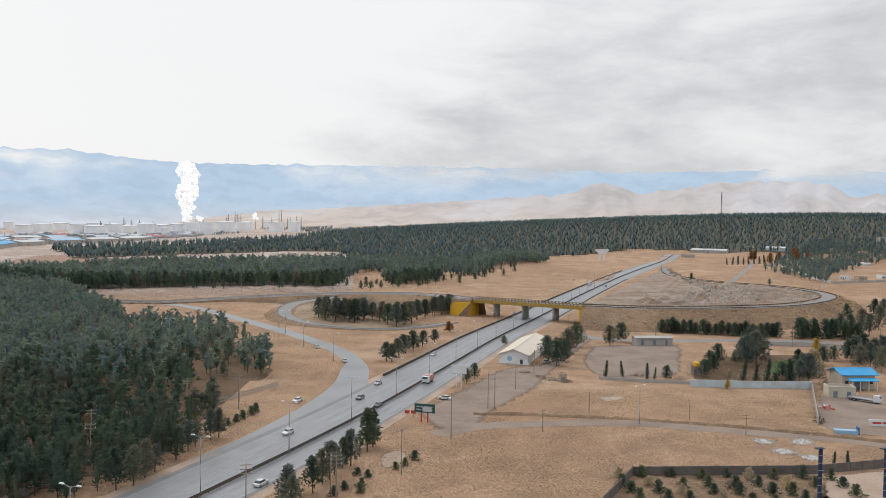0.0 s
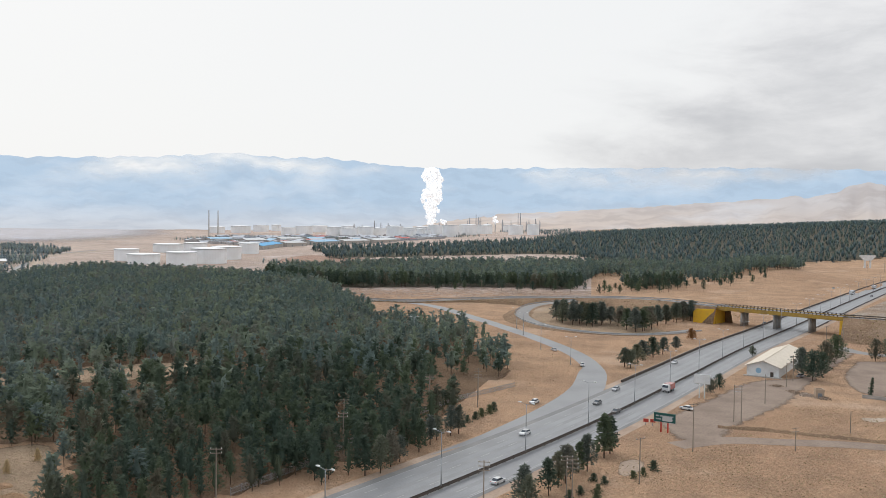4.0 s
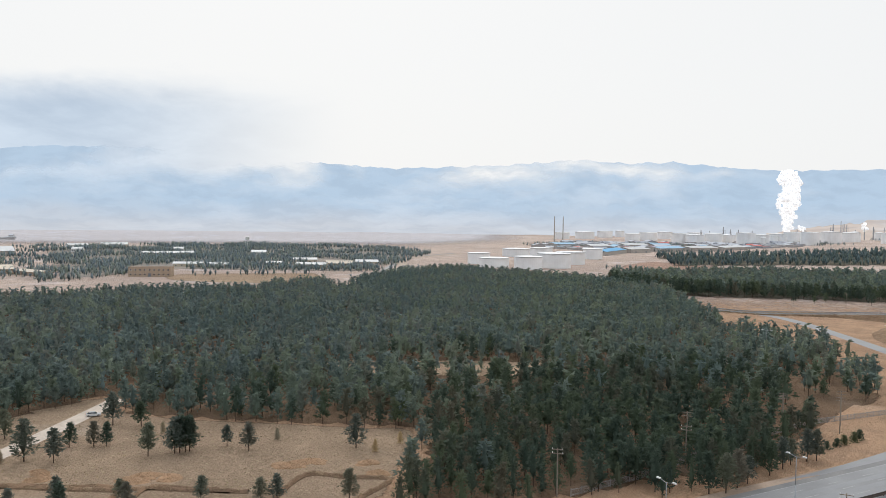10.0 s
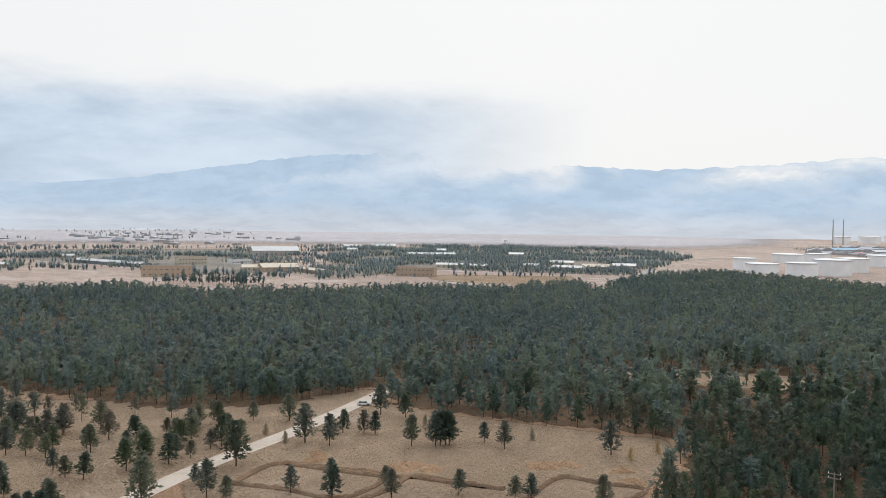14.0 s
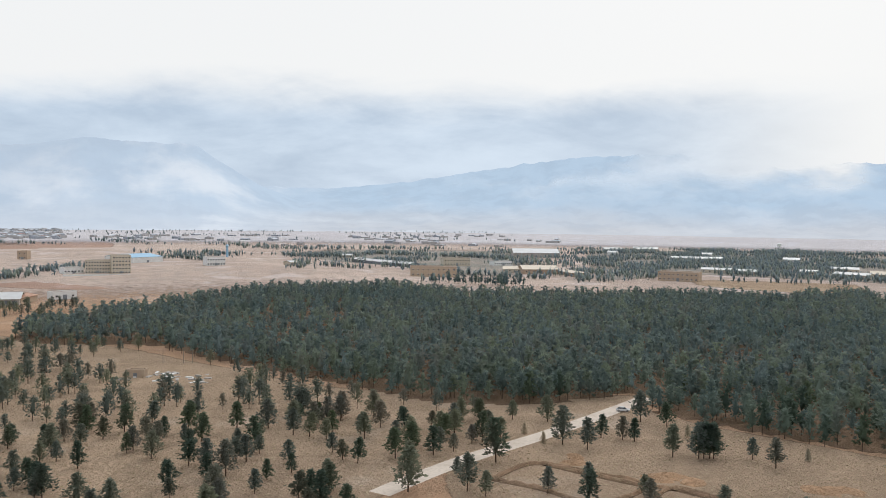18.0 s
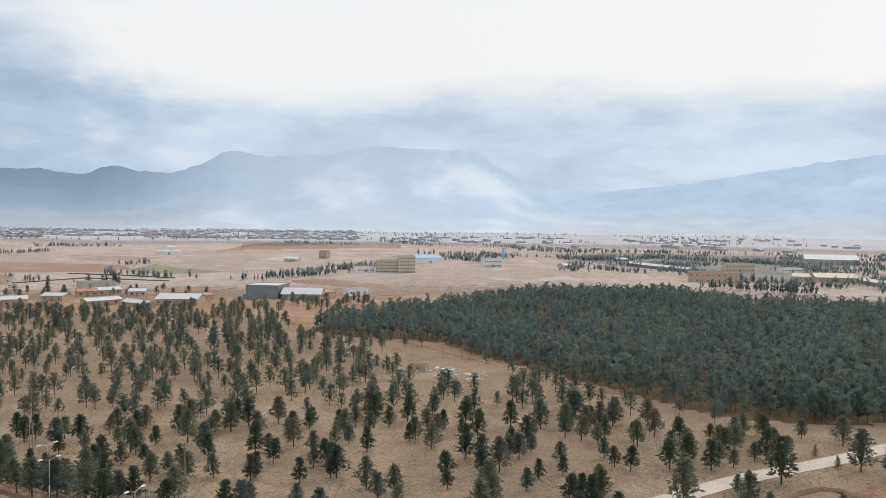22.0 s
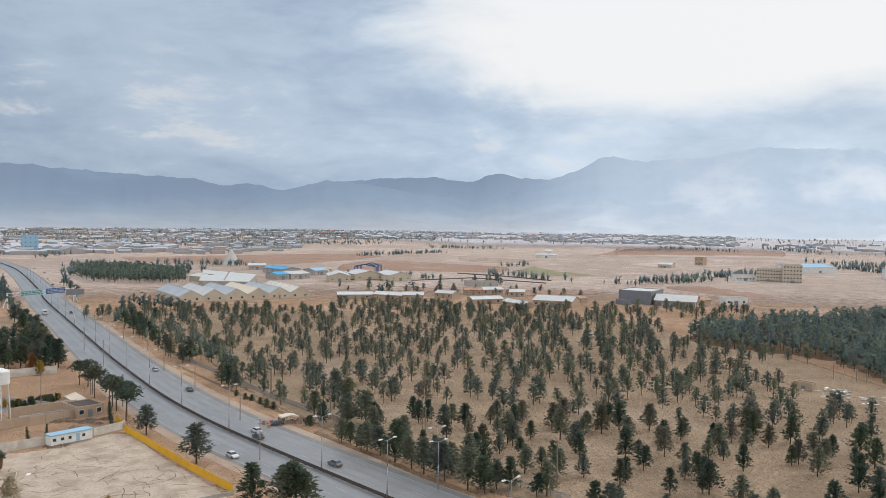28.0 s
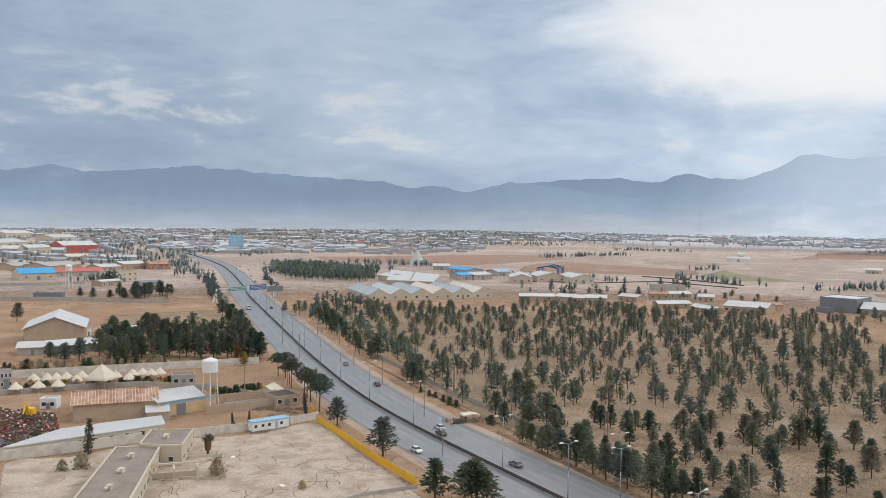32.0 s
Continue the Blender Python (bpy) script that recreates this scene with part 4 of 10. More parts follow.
# ---- mountains on the skyline ----
def mountain_mat(name, low, pale, deep, glow, veil=False, scar=0.14):
    """Far ridge whose colour and emission stand for light scattered by the air before it: pale at the foot, bluer
    above, faint gullies, brightest under the hidden sun.
    """
    m, nt, b = base_mat(name, 1.0, 0.0, 0.0)
    pos = place(nt)
    s = nt.nodes.new("ShaderNodeSeparateXYZ")
    link(nt, pos, s.inputs[0])
    side = nt.nodes.new("ShaderNodeVectorMath")
    side.operation = "DOT_PRODUCT"
    link(nt, pos, side.inputs[0])
    side.inputs[1].default_value = way(140, 0)
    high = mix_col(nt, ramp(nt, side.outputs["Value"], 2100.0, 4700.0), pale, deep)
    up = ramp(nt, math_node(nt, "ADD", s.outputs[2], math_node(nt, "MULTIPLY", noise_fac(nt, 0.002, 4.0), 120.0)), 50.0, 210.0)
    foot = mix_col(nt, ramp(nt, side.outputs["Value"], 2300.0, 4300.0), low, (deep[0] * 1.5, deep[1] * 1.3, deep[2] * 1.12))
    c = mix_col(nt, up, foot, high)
    # streaks of the deep tone stand for shade in the gullies
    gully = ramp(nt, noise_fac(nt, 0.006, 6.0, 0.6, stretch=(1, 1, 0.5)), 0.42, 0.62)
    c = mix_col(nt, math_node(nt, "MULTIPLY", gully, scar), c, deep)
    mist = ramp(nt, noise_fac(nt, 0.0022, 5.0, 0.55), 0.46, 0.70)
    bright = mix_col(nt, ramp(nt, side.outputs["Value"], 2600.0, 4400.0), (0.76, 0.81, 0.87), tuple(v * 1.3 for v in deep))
    # the colour is mixed brightest, as lit haze, about the tall western massif
    level = nt.nodes.new("ShaderNodeVectorMath")
    level.operation = "MULTIPLY"
    link(nt, pos, level.inputs[0])
    level.inputs[1].default_value = (1, 1, 0)
    unit = nt.nodes.new("ShaderNodeVectorMath")
    unit.operation = "NORMALIZE"
    link(nt, level.outputs[0], unit.inputs[0])
    mass = nt.nodes.new("ShaderNodeVectorMath")
    mass.operation = "DOT_PRODUCT"
    link(nt, unit.outputs[0], mass.inputs[0])
    mass.inputs[1].default_value = way(96, 0)
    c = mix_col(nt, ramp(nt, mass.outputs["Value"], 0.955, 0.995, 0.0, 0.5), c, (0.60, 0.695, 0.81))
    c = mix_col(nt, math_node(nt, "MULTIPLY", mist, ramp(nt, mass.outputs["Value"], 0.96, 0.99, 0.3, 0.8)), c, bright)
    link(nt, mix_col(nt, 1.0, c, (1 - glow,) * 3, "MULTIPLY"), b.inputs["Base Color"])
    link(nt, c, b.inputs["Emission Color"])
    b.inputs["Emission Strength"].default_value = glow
    if veil:
        # the crest is lost in low cloud here and there
        north = ramp(nt, side.outputs["Value"], 2400.0, -600.0, 0.0, 0.05)
        lost = ramp(nt, math_node(nt, "ADD", noise_fac(nt, 0.0011, 4.0, 0.5, stretch=(1, 1, 0.6)), north), 0.50, 0.66)
        hz = ramp(nt, math_node(nt, "ADD", s.outputs[2], math_node(nt, "MULTIPLY", noise_fac(nt, 0.0035, 5.0, 0.6), 160.0)), 265.0, 420.0)
        clear = nt.nodes.new("ShaderNodeBsdfTransparent")
        both = nt.nodes.new("ShaderNodeMixShader")
        link(nt, math_node(nt, "MULTIPLY", lost, hz), both.inputs[0])
        link(nt, b.outputs[0], both.inputs[1])
        link(nt, clear.outputs[0], both.inputs[2])
        link(nt, both.outputs[0], nt.nodes["Material Output"].inputs["Surface"])
    return m


def range_of_hills(name, crest, dist, deep, mat, label, rough, foot=0.0, seed=1.0, step=0.25):
    """A chain of hills round the plain: crest gives (bearing, degrees above eye level); ridges and gullies by noise."""
    a0, a1 = crest[0][0], crest[-1][0]
    az = np.arange(a0, a1 + 0.01, step)
    el = np.interp(az, [c[0] for c in crest], [c[1] for c in crest])
    k = np.ones(5) / 5
    el = np.convolve(np.pad(el, 2, mode="edge"), k, "valid")
    rows = 14
    v, f = [], []
    for j in range(rows + 1):
        u = j / rows
        r = dist - deep * (1 - u)
        for a, e in zip(az, el):
            top = math.tan(radians(e)) * dist + 62.0 - foot
            n1 = noise.fractal((a * 0.22 * dist / 4000, u * 1.3, seed), 1.0, 2.0, 5)
            n2 = noise.fractal((a * 0.9 * dist / 4000, u * 2.0, seed + 4), 1.0, 2.0, 5)
            prof = u ** 1.7 * (1 + 0.35 * n1 * (1 - u))
            h = foot + top * prof + rough * top * n2 * (0.25 + 0.75 * (1 - u)) * u
            rr = r + deep * 0.12 * n1 * (1 - u)
            v.append((-math.sin(radians(a)) * rr, math.cos(radians(a)) * rr, max(h, -2)))
    m = len(az)
    for j in range(rows):
        f += [(j * m + i, j * m + i + 1, (j + 1) * m + i + 1, (j + 1) * m + i) for i in range(m - 1)]
    return tagged(mesh_ob(name, v, f, (mat,), smooth=True), label, "mountains", kind="structure")


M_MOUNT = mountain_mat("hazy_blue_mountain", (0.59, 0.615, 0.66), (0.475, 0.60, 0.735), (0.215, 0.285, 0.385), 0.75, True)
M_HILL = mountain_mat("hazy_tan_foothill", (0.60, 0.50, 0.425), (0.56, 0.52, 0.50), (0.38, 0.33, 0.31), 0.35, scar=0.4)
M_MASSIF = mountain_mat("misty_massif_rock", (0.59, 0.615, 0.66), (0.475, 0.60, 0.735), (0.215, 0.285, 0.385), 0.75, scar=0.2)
CREST = [(-40, 2.4), (-30, 2.6), (-24.7, 3.3), (-18, 3.1), (-11.8, 3.05), (-3.5, 3.3), (7, 3.3), (16, 3.2), (19, 3.3), (24, 3.8), (27, 3.7), (30, 3.98), (34, 3.6), (42, 3.25), (51.5, 3.76), (55, 3.9), (58.5, 4.25), (64.3, 4.05), (67.4, 3.64), (71, 3.1), (75.8, 2.3), (81, 1.8), (88, 1.9), (108, 2.5), (111.6, 2.7), (112.7, 3.07), (114.8, 2.34), (117, 2.66), (120.6, 2.55), (124, 2.2), (127.4, 1.6), (129.3, 2.12), (130.8, 1.8), (132.7, 2.26), (138.3, 2.53), (145.2, 3.02), (149.3, 2.6), (151.9, 2.48), (153.5, 2.94), (155, 2.47), (158, 2.5), (172, 2.6)]
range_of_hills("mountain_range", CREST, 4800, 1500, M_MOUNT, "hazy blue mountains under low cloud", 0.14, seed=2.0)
range_of_hills("mountain_massif", [(80.0, -0.7), (82.9, 0.95), (84.5, 1.5), (86.4, 2.4), (88.1, 3.5), (89.7, 4.5), (92, 4.5), (94.3, 4.55), (96.2, 4.7), (98.7, 4.15), (101.5, 3.95), (103.4, 3.8), (105.8, 4.25), (107.3, 3.3), (109.5, 2.55), (112.5, 1.5), (116, 0.2), (118, -0.6)], 4450, 1100, M_MASSIF, "tall flat-topped mountain with bright haze painted on its flanks", 0.10, seed=5.0)
range_of_hills("foothills", [(-45, 1.5), (-30, 2.0), (-26, 1.45), (-23.5, 2.5), (-18, 2.4), (-13, 1.6), (-10.7, 2.45), (-8, 1.55), (-3, 1.2), (5, 0.6), (12, 0.2), (18, -0.4)], 3900, 1100, M_HILL, "bare tan foothills with sunlit streaks in their colour", 0.35, seed=9.0)
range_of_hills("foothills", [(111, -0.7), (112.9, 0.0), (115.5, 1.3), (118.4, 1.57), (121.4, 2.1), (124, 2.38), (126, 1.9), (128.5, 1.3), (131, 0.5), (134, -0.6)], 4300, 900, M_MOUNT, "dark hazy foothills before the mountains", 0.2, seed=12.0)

# ---- roads and the interchange ----
def at_y(c, ys, ws):
    return np.interp(c[:, 1], ys, ws)


W_EDGE = at_y(HIGHWAY, [-1150, -600, -150, 100, 200, 420, 700, 1400], [11, 13.5, 15.2, 16.0, 17.0, 17.5, 15, 13])
E_EDGE = at_y(HIGHWAY, [-1150, -600, -150, 80, 200, 420, 620, 800, 1400], [11, 12.0, 13.2, 10.5, 9.6, 9.6, 12, 12, 12])
structure(ribbon("road", HIGHWAY, W_EDGE, 0.2, 0.09, M_ASPH), "damp grey asphalt carriageway of the highway", "road")
structure(ribbon("road", HIGHWAY, -0.2, -E_EDGE, 0.09, M_ASPH), "damp grey asphalt carriageway of the highway", "road")
structure(ribbon("verge", HIGHWAY, W_EDGE + 3.0, -E_EDGE - 3.0, 0.03, M_DIRT), "strip of bare dirt beside the asphalt", "verge")
structure(ribbon("median", HIGHWAY, 0.45, -0.45, 0.115, M_ASPH), "narrow dirty median strip", "median")


structure(ribbon("shoulder", HIGHWAY, W_EDGE, W_EDGE - 2.2, 0.094, M_SHOULDER), "darker patched shoulder of the highway", "road")
structure(ribbon("shoulder", HIGHWAY, -E_EDGE + 1.3, -E_EDGE, 0.094, M_SHOULDER), "darker patched shoulder of the highway", "road")
for o_ in (2.0, 5.8, 9.6, -2.0, -5.7):
    structure(ribbon("wheel_track", HIGHWAY, o_ + 1.05, o_ - 1.05, 0.094, M_WHEEL), "tyre-darkened middle of a traffic lane", "road")


def road(name, pts, half, mat=M_ASPH2, z=0.07, heights=None, bank=0.0, cut=0, label="narrow grey asphalt road", slope=M_SLOPE):
    """A road on level land, or raised on a bank when heights are given."""
    if heights is None:
        return structure(ribbon(name, spline(pts, 5.0), half, -half, z, mat), label, "road")
    c = spline([(*p, h) for p, h in zip(pts, heights)], 5.0)
    structure(ribbon(name, c, half, -half, z, mat, zs=c[:, 2]), label, "road")
    n = normals(c)
    v, f = [], []
    for i, ((x, y, h), (nx, ny)) in enumerate(zip(c, n)):
        w = half + 1.2
        run = w + max(0.0, h) * bank * (min(1.0, 0.12 + 0.12 * max(0, len(c) - 1 - i - cut)) if cut else 1.0) + 0.3
        jag = 1 + 0.12 * noise.noise((x * 0.09, y * 0.09, 5))
        v += [(x + nx * run * jag, y + ny * run * jag, -0.3), (x + nx * (w + run) / 2, y + ny * (w + run) / 2, h / 2 + 0.5 * noise.noise((x * 0.12, y * 0.12, 1))), (x + nx * w, y + ny * w, h), (x - nx * w, y - ny * w, h), (x - nx * (w + run) / 2, y - ny * (w + run) / 2, h / 2 + 0.5 * noise.noise((x * 0.12, y * 0.12, 8))), (x - nx * run * jag, y - ny * run * jag, -0.3)]
    for i in range(len(c) - 1):
        f += [(6 * i + k, 6 * i + k + 1, 6 * i + k + 7, 6 * i + k + 6) for k in range(5)]
    structure(mesh_ob("embankment", v, [q[::-1] for q in f], (slope,), smooth=True), "bare eroded soil bank carrying the road", "embankment")
    return c


# asphalt where the slip road leaves, and the slip road itself
structure(sheet("road", [(-62.8, 208.7), (-54.7, 233.7), (-44.2, 275.3), (-39.5, 310.3), (-40.3, 345.2), (-38.1, 358.7), (-30.2, 345.6), (-27.8, 324.2), (-28.2, 300.6), (-37.8, 257.4)], 0.075, M_ASPH), "asphalt widening where the slip road leaves", "road")
RAMP = [(-31.7, 319.1), (-34.6, 348.0), (-46.6, 385.6), (-68.4, 424.7), (-92.8, 461.2), (-121.0, 501.1), (-158.9, 551.5), (-184.3, 573.5), (-210.2, 581.6)]
road("road", RAMP, 4.2, M_ASPH, 0.06, label="curving asphalt slip road")
UP = [(-235.1, 585.6), (-194.1, 579.8), (-153.2, 601.3), (-113.3, 602.0), (-64.1, 592.0), (-16.1, 567.8), (22.2, 531.5)]
UPC = road("road", UP, 4.5, M_ASPH2, 0.06, [0, 0.5, 1.5, 4, 7, 9.5, 10], 2.2, 4, "raised asphalt road leading to the bridge")
LOOP = [(6.0, 494.0), (-6.9, 477.2), (-25.2, 463.2), (-49.9, 462.6), (-73.3, 474.1), (-88.8, 493.2), (-96.5, 518.9), (-93.9, 554.2), (-69.9, 574.8)]
LOOPC = road("road", LOOP, 4.0, M_ASPH2, 0.09, [0.0, 0.1, 0.2, 0.4, 1, 2, 3, 4.3, 6.2], 2.5, 0, "looping asphalt slip road with a low kerb")
RL = [(83.3, 500.6), (120.9, 493.1), (174.2, 504.8), (224.8, 537.3), (270.5, 594.8), (290.3, 652.9), (284.8, 716.0), (258.8, 766.4), (239.3, 831.8), (250.0, 939.2), (283.4, 1078.7)]
RLH = [10.2, 10.2, 10, 9, 8, 7, 6, 5, 4, 2.5, 0.5]
RLC = road("road", RL, 4.6, M_ASPH2, 0.08, RLH, 2.3, 0, "curved asphalt slip road on a bank")


def infill(name, rim, mid, mid_h, rough, mat, label):
    """Made ground inside a loop of road, heaped with spoil."""
    v, f = [], []
    rings = 16
    m = np.array([*mid, mid_h])
    for j in range(rings + 1):
        u = j / rings
        for p in rim:
            q = p * (1 - u) + m * u
            h = rough * noise.fractal((q[0] * 0.07, q[1] * 0.07, 2.0), 0.8, 2.1, 5) * min(1, u * 5)
            v.append((q[0], q[1], q[2] - 0.15 + max(h, -0.3)))
    k = len(rim)
    for j in range(rings):
        f += [(j * k + i, j * k + (i + 1) % k, (j + 1) * k + (i + 1) % k, (j + 1) * k + i) for i in range(k)]
    return structure(mesh_ob(name, v, f, (mat,)), label, "ground")


infill("spoil_ground", RLC, (195.2, 613.6), 8.5, 5.0, M_RUBBLE, "heaped rubble and soil inside the road loop")
# broken blocks over the spoil
r_ = np.random.default_rng(31)
mid_ = np.array((195.2, 613.6))
g_ = Geo()
for k in range(900):
    q = RLC[int(r_.integers(4, len(RLC) - 4))]
    u = r_.uniform(0.3, 0.97)
    x, y = q[:2] * (1 - u) + mid_ * u
    z = q[2] * (1 - u) + 8.5 * u + 5.0 * max(-0.06, noise.fractal((x * 0.07, y * 0.07, 2.0), 0.8, 2.1, 5) * min(1, u * 5)) - 0.15
    s_ = r_.uniform(0.3, 1.3)
    g_.box(x - s_, x + s_ * r_.uniform(0.4, 1), y - s_ * 0.7, y + s_ * 0.7, z - 0.4, z + s_ * r_.uniform(0.4, 1.0), r_.uniform(0.4, 0.8))
tagged(mesh_ob("broken_blocks", g_.v, g_.f, (M_RUBBLE2,)), "pale broken blocks strewn over the spoil", "rubble", kind="stuff")
infill("loop_ground", LOOPC[4:], (-50.5, 533.6), 2.6, 0.5, M_GRASS, "dry grass inside the road loop")
road("road", [(259.7, 779.7), (306.1, 889.7), (386.4, 1078.3), (455.9, 1243.0)], 2.6, M_ASPH2, 0.3, label="short side road up the bank")
road("track", [(-1.5, 239.5), (11.8, 249.7), (28.9, 253.1), (46.4, 256.0), (63.3, 254.6), (79.0, 250.2), (94.0, 245.6), (109.0, 242.3), (124.3, 234.9), (141.5, 228.9)], 3.6, M_YARD, 0.05, label="packed dirt track across the field")
structure(sheet("yard", [(-10.6, 266.6), (4.0, 302.5), (23.1, 347.5), (43.8, 365.6), (66.5, 435.8), (78.2, 453.4), (81.3, 437.0), (51.7, 352.5), (36.7, 304.8), (17.8, 264.6), (13.2, 243.3), (0.2, 236.5)], 0.035, M_YARD, 7.0, 9.0), "churned bare dirt beside the road", "yard")
structure(sheet("yard", [(71.3, 412.8), (91.8, 418.5), (118.1, 417.3), (107.5, 370.7), (93.3, 332.6), (61.8, 330.6), (58.6, 366.6)], 0.045, M_YARD, 4.0, 8.0), "pale dusty open yard", "yard")
road("road", [(70.3, 461.4), (81.3, 437.0), (106.2, 431.6), (151.4, 437.4), (194.5, 435.8), (224.2, 426.8), (269.4, 416.5)], 4.0, M_ASPH2, 0.055, label="grey service road below the bank")
road("track", TRACK, 3.0, M_TRACK, 0.062, label="pale unpaved track through the pines")
structure(sheet("yard", [(-362.7, -35.6), (-381.8, -14.5), (-334.6, 14.0), (-312.4, 25.4), (-305.7, -1.2), (-328.7, -21.1)], 0.05, M_RUBBLE, 1.0, 6.0), "bare yard with broken slabs among pines", "yard")
structure(sheet("yard", [(-66.4, -151.7), (-93.2, -212.4), (-107.3, -206.8), (-125.3, -205.3), (-137.8, -200.3), (-152.2, -190.3), (-173.4, -186.6), (-159.7, -154.5), (-146.5, -125.4), (-130.1, -98.2), (-95.7, -85.0)], 0.045, M_LOT, 0.0, 2.5), "cracked pale concrete yard", "yard")
structure(sheet("dry_grass", [(-340, -335), (-268, -241), (-232, -193), (-207, -150), (-178, -90), (-168, -58), (-140, 20), (-165, 30), (-190, 54), (-224, 102), (-262, 156), (-300, 60), (-364, 10), (-420, -30), (-475, -92), (-522, -115), (-516, -165), (-518, -206), (-504, -244), (-484, -274), (-470, -306), (-452, -336), (-437, -364), (-420, -390), (-386, -414), (-352, -424)], 0.055, M_GRASS, 2.0, 7.0), "dry yellow grass under sparse pines", "grass")
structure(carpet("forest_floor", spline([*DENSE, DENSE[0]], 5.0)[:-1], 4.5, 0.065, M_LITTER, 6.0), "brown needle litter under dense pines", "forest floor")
structure(carpet("forest_floor", [(-380, 720), (-279, 668), (-219, 700), (-149, 730), (-90, 735), (-90, 1060), (-160, 1060), (-320, 960), (-420, 800)], 12.0, 0.16, M_FLOOR), "undergrowth darkened for shade under the pine belt", "forest floor")
structure(carpet("forest_floor", [(-480, 1090), (-640, 1380), (-560, 1560), (-330, 1950), (-250, 2350), (100, 2600), (700, 2500), (1400, 2000), (1600, 1600), (1000, 1200), (640, 1330), (420, 1400), (330, 1450), (130, 1270), (-100, 1200), (-200, 1400), (-300, 1330)], 25.0, 0.9, M_FLOOR), "undergrowth darkened for shade under the far pines", "forest floor")
structure(carpet("dry_grass", [(-247, 224), (-176, 282), (-186, 322), (-222, 296), (-262, 262), (-272, 240)], 3.0, 0.09, M_GRASS, 6.0), "dry grass ride through the pines", "grass")
structure(sheet("dry_grass", [(-125.8, 139.4), (-158.0, 186.8), (-175.1, 179.0), (-197.7, 166.6), (-220.7, 152.1), (-250.2, 140.9), (-247.8, 129.2), (-250, 110), (-200, 60), (-150, 60), (-120, 110)], 0.03, M_GRASS, 2.0, 5.0), "dry grass clearing among pines", "grass")

# ---- road paint, rails and lamps along the highway ----
def dashes(c, off, length, gap, width, z):
    """Broken lane line along c."""
    s = np.concatenate([[0], np.cumsum(np.linalg.norm(np.diff(c[:, :2], axis=0), axis=1))])
    n = normals(c)
    off = np.broadcast_to(off, len(c))
    v, f = [], []
    for a in np.arange(0, s[-1] - length, length + gap):
        k = len(v)
        for t in (a, a + length):
            x, y, nx, ny, o = (np.interp(t, s, q) for q in (c[:, 0], c[:, 1], n[:, 0], n[:, 1], off))
            for w in (o - width / 2, o + width / 2):
                v.append((x + nx * w, y + ny * w, float(gz(x, y)) + z))
        f.append((k, k + 1, k + 3, k + 2))
    return v, f


for offs in (3.9, 7.7, 11.6, -3.9, -7.6):
    v, f = dashes(HIGHWAY, offs, 4.5, 9.0, 0.22, 0.105)
    tagged(mesh_ob("lane_marking", v, f, (M_LINE,)), "faded white broken lane line", "road marking", kind="structure")
structure(ribbon("edge_line", HIGHWAY, W_EDGE - 2.3, W_EDGE - 2.5, 0.105, M_LINE), "faded white edge line", "road marking")
structure(ribbon("edge_line", HIGHWAY, -E_EDGE + 1.6, -E_EDGE + 1.4, 0.105, M_LINE), "faded white edge line", "road marking")


def arc_points(c, step, start=0.0):
    s = np.concatenate([[0], np.cumsum(np.linalg.norm(np.diff(c[:, :2], axis=0), axis=1))])
    t = np.arange(start, s[-1], step)
    n = normals(c)
    cols = [np.interp(t, s, c[:, 0]), np.interp(t, s, c[:, 1]), np.interp(t, s, n[:, 0]), np.interp(t, s, n[:, 1])]
    cols.append(np.interp(t, s, c[:, 2]) if c.shape[1] > 2 else np.zeros(len(t)))
    return np.stack(cols, 1)


def rail_sweep(c, off, prof, zs=None):
    """A rail: profile (out, up) swept along c at an offset."""
    n = normals(c)
    g_ = Geo()
    h = gz(c[:, 0], c[:, 1]) if zs is None else zs
    off = np.broadcast_to(off, len(c))
    for i in range(len(c)):
        for a, b in prof:
            g_.v.append((c[i, 0] + n[i, 0] * (off[i] + a), c[i, 1] + n[i, 1] * (off[i] + a), h[i] + b))
    k = len(prof)
    for i in range(len(c) - 1):
        for j in range(k):
            g_.f.append((i * k + j, i * k + (j + 1) % k, (i + 1) * k + (j + 1) % k, (i + 1) * k + j))
    return g_


W_BEAM = ((0.0, 0.42), (0.09, 0.50), (0.02, 0.66), (0.09, 0.84), (0.0, 0.94), (-0.04, 0.66))


def guard_rail(name, c, offs, spacing, label, mat=M_DARK, zs=None, near=None, top=1.05):
    t = thing(name, (0, 0), 0, label, "guard rail", z=0)
    for o, sgn in offs:
        part("rail", rail_sweep(c, o, [(a * sgn, b) for a, b in W_BEAM], zs), mat, t)
    pts = arc_points(c, spacing)
    mid = np.mean([np.mean(o) for o, s in offs])
    if zs is None:
        z = gz(pts[:, 0], pts[:, 1])
    else:
        z = pts[:, 4]
    first, rest, count = None, Geo(), 0
    for (x, y, nx, ny, _), q in zip(pts, z):
        px2, py2 = x + nx * mid, y + ny * mid
        if math.hypot(x, y) < 420 and count < 140:
            if first is None:
                first = part("post", Geo().box(-0.09, 0.09, -0.09, 0.09, -0.1, top), mat, t)
                first.matrix_basis = pose(px2, py2, q, 0, 0, math.degrees(math.atan2(nx, -ny)))
            else:
                share("post", first, t, px2, py2, q, math.degrees(math.atan2(nx, -ny)))
            count += 1
        else:
            rest.box(px2 - 0.09, px2 + 0.09, py2 - 0.09, py2 + 0.09, q - 0.1, q + top)
    if rest.v:
        tagged(part("posts_far", rest, mat, t), kind="stuff")
    return t


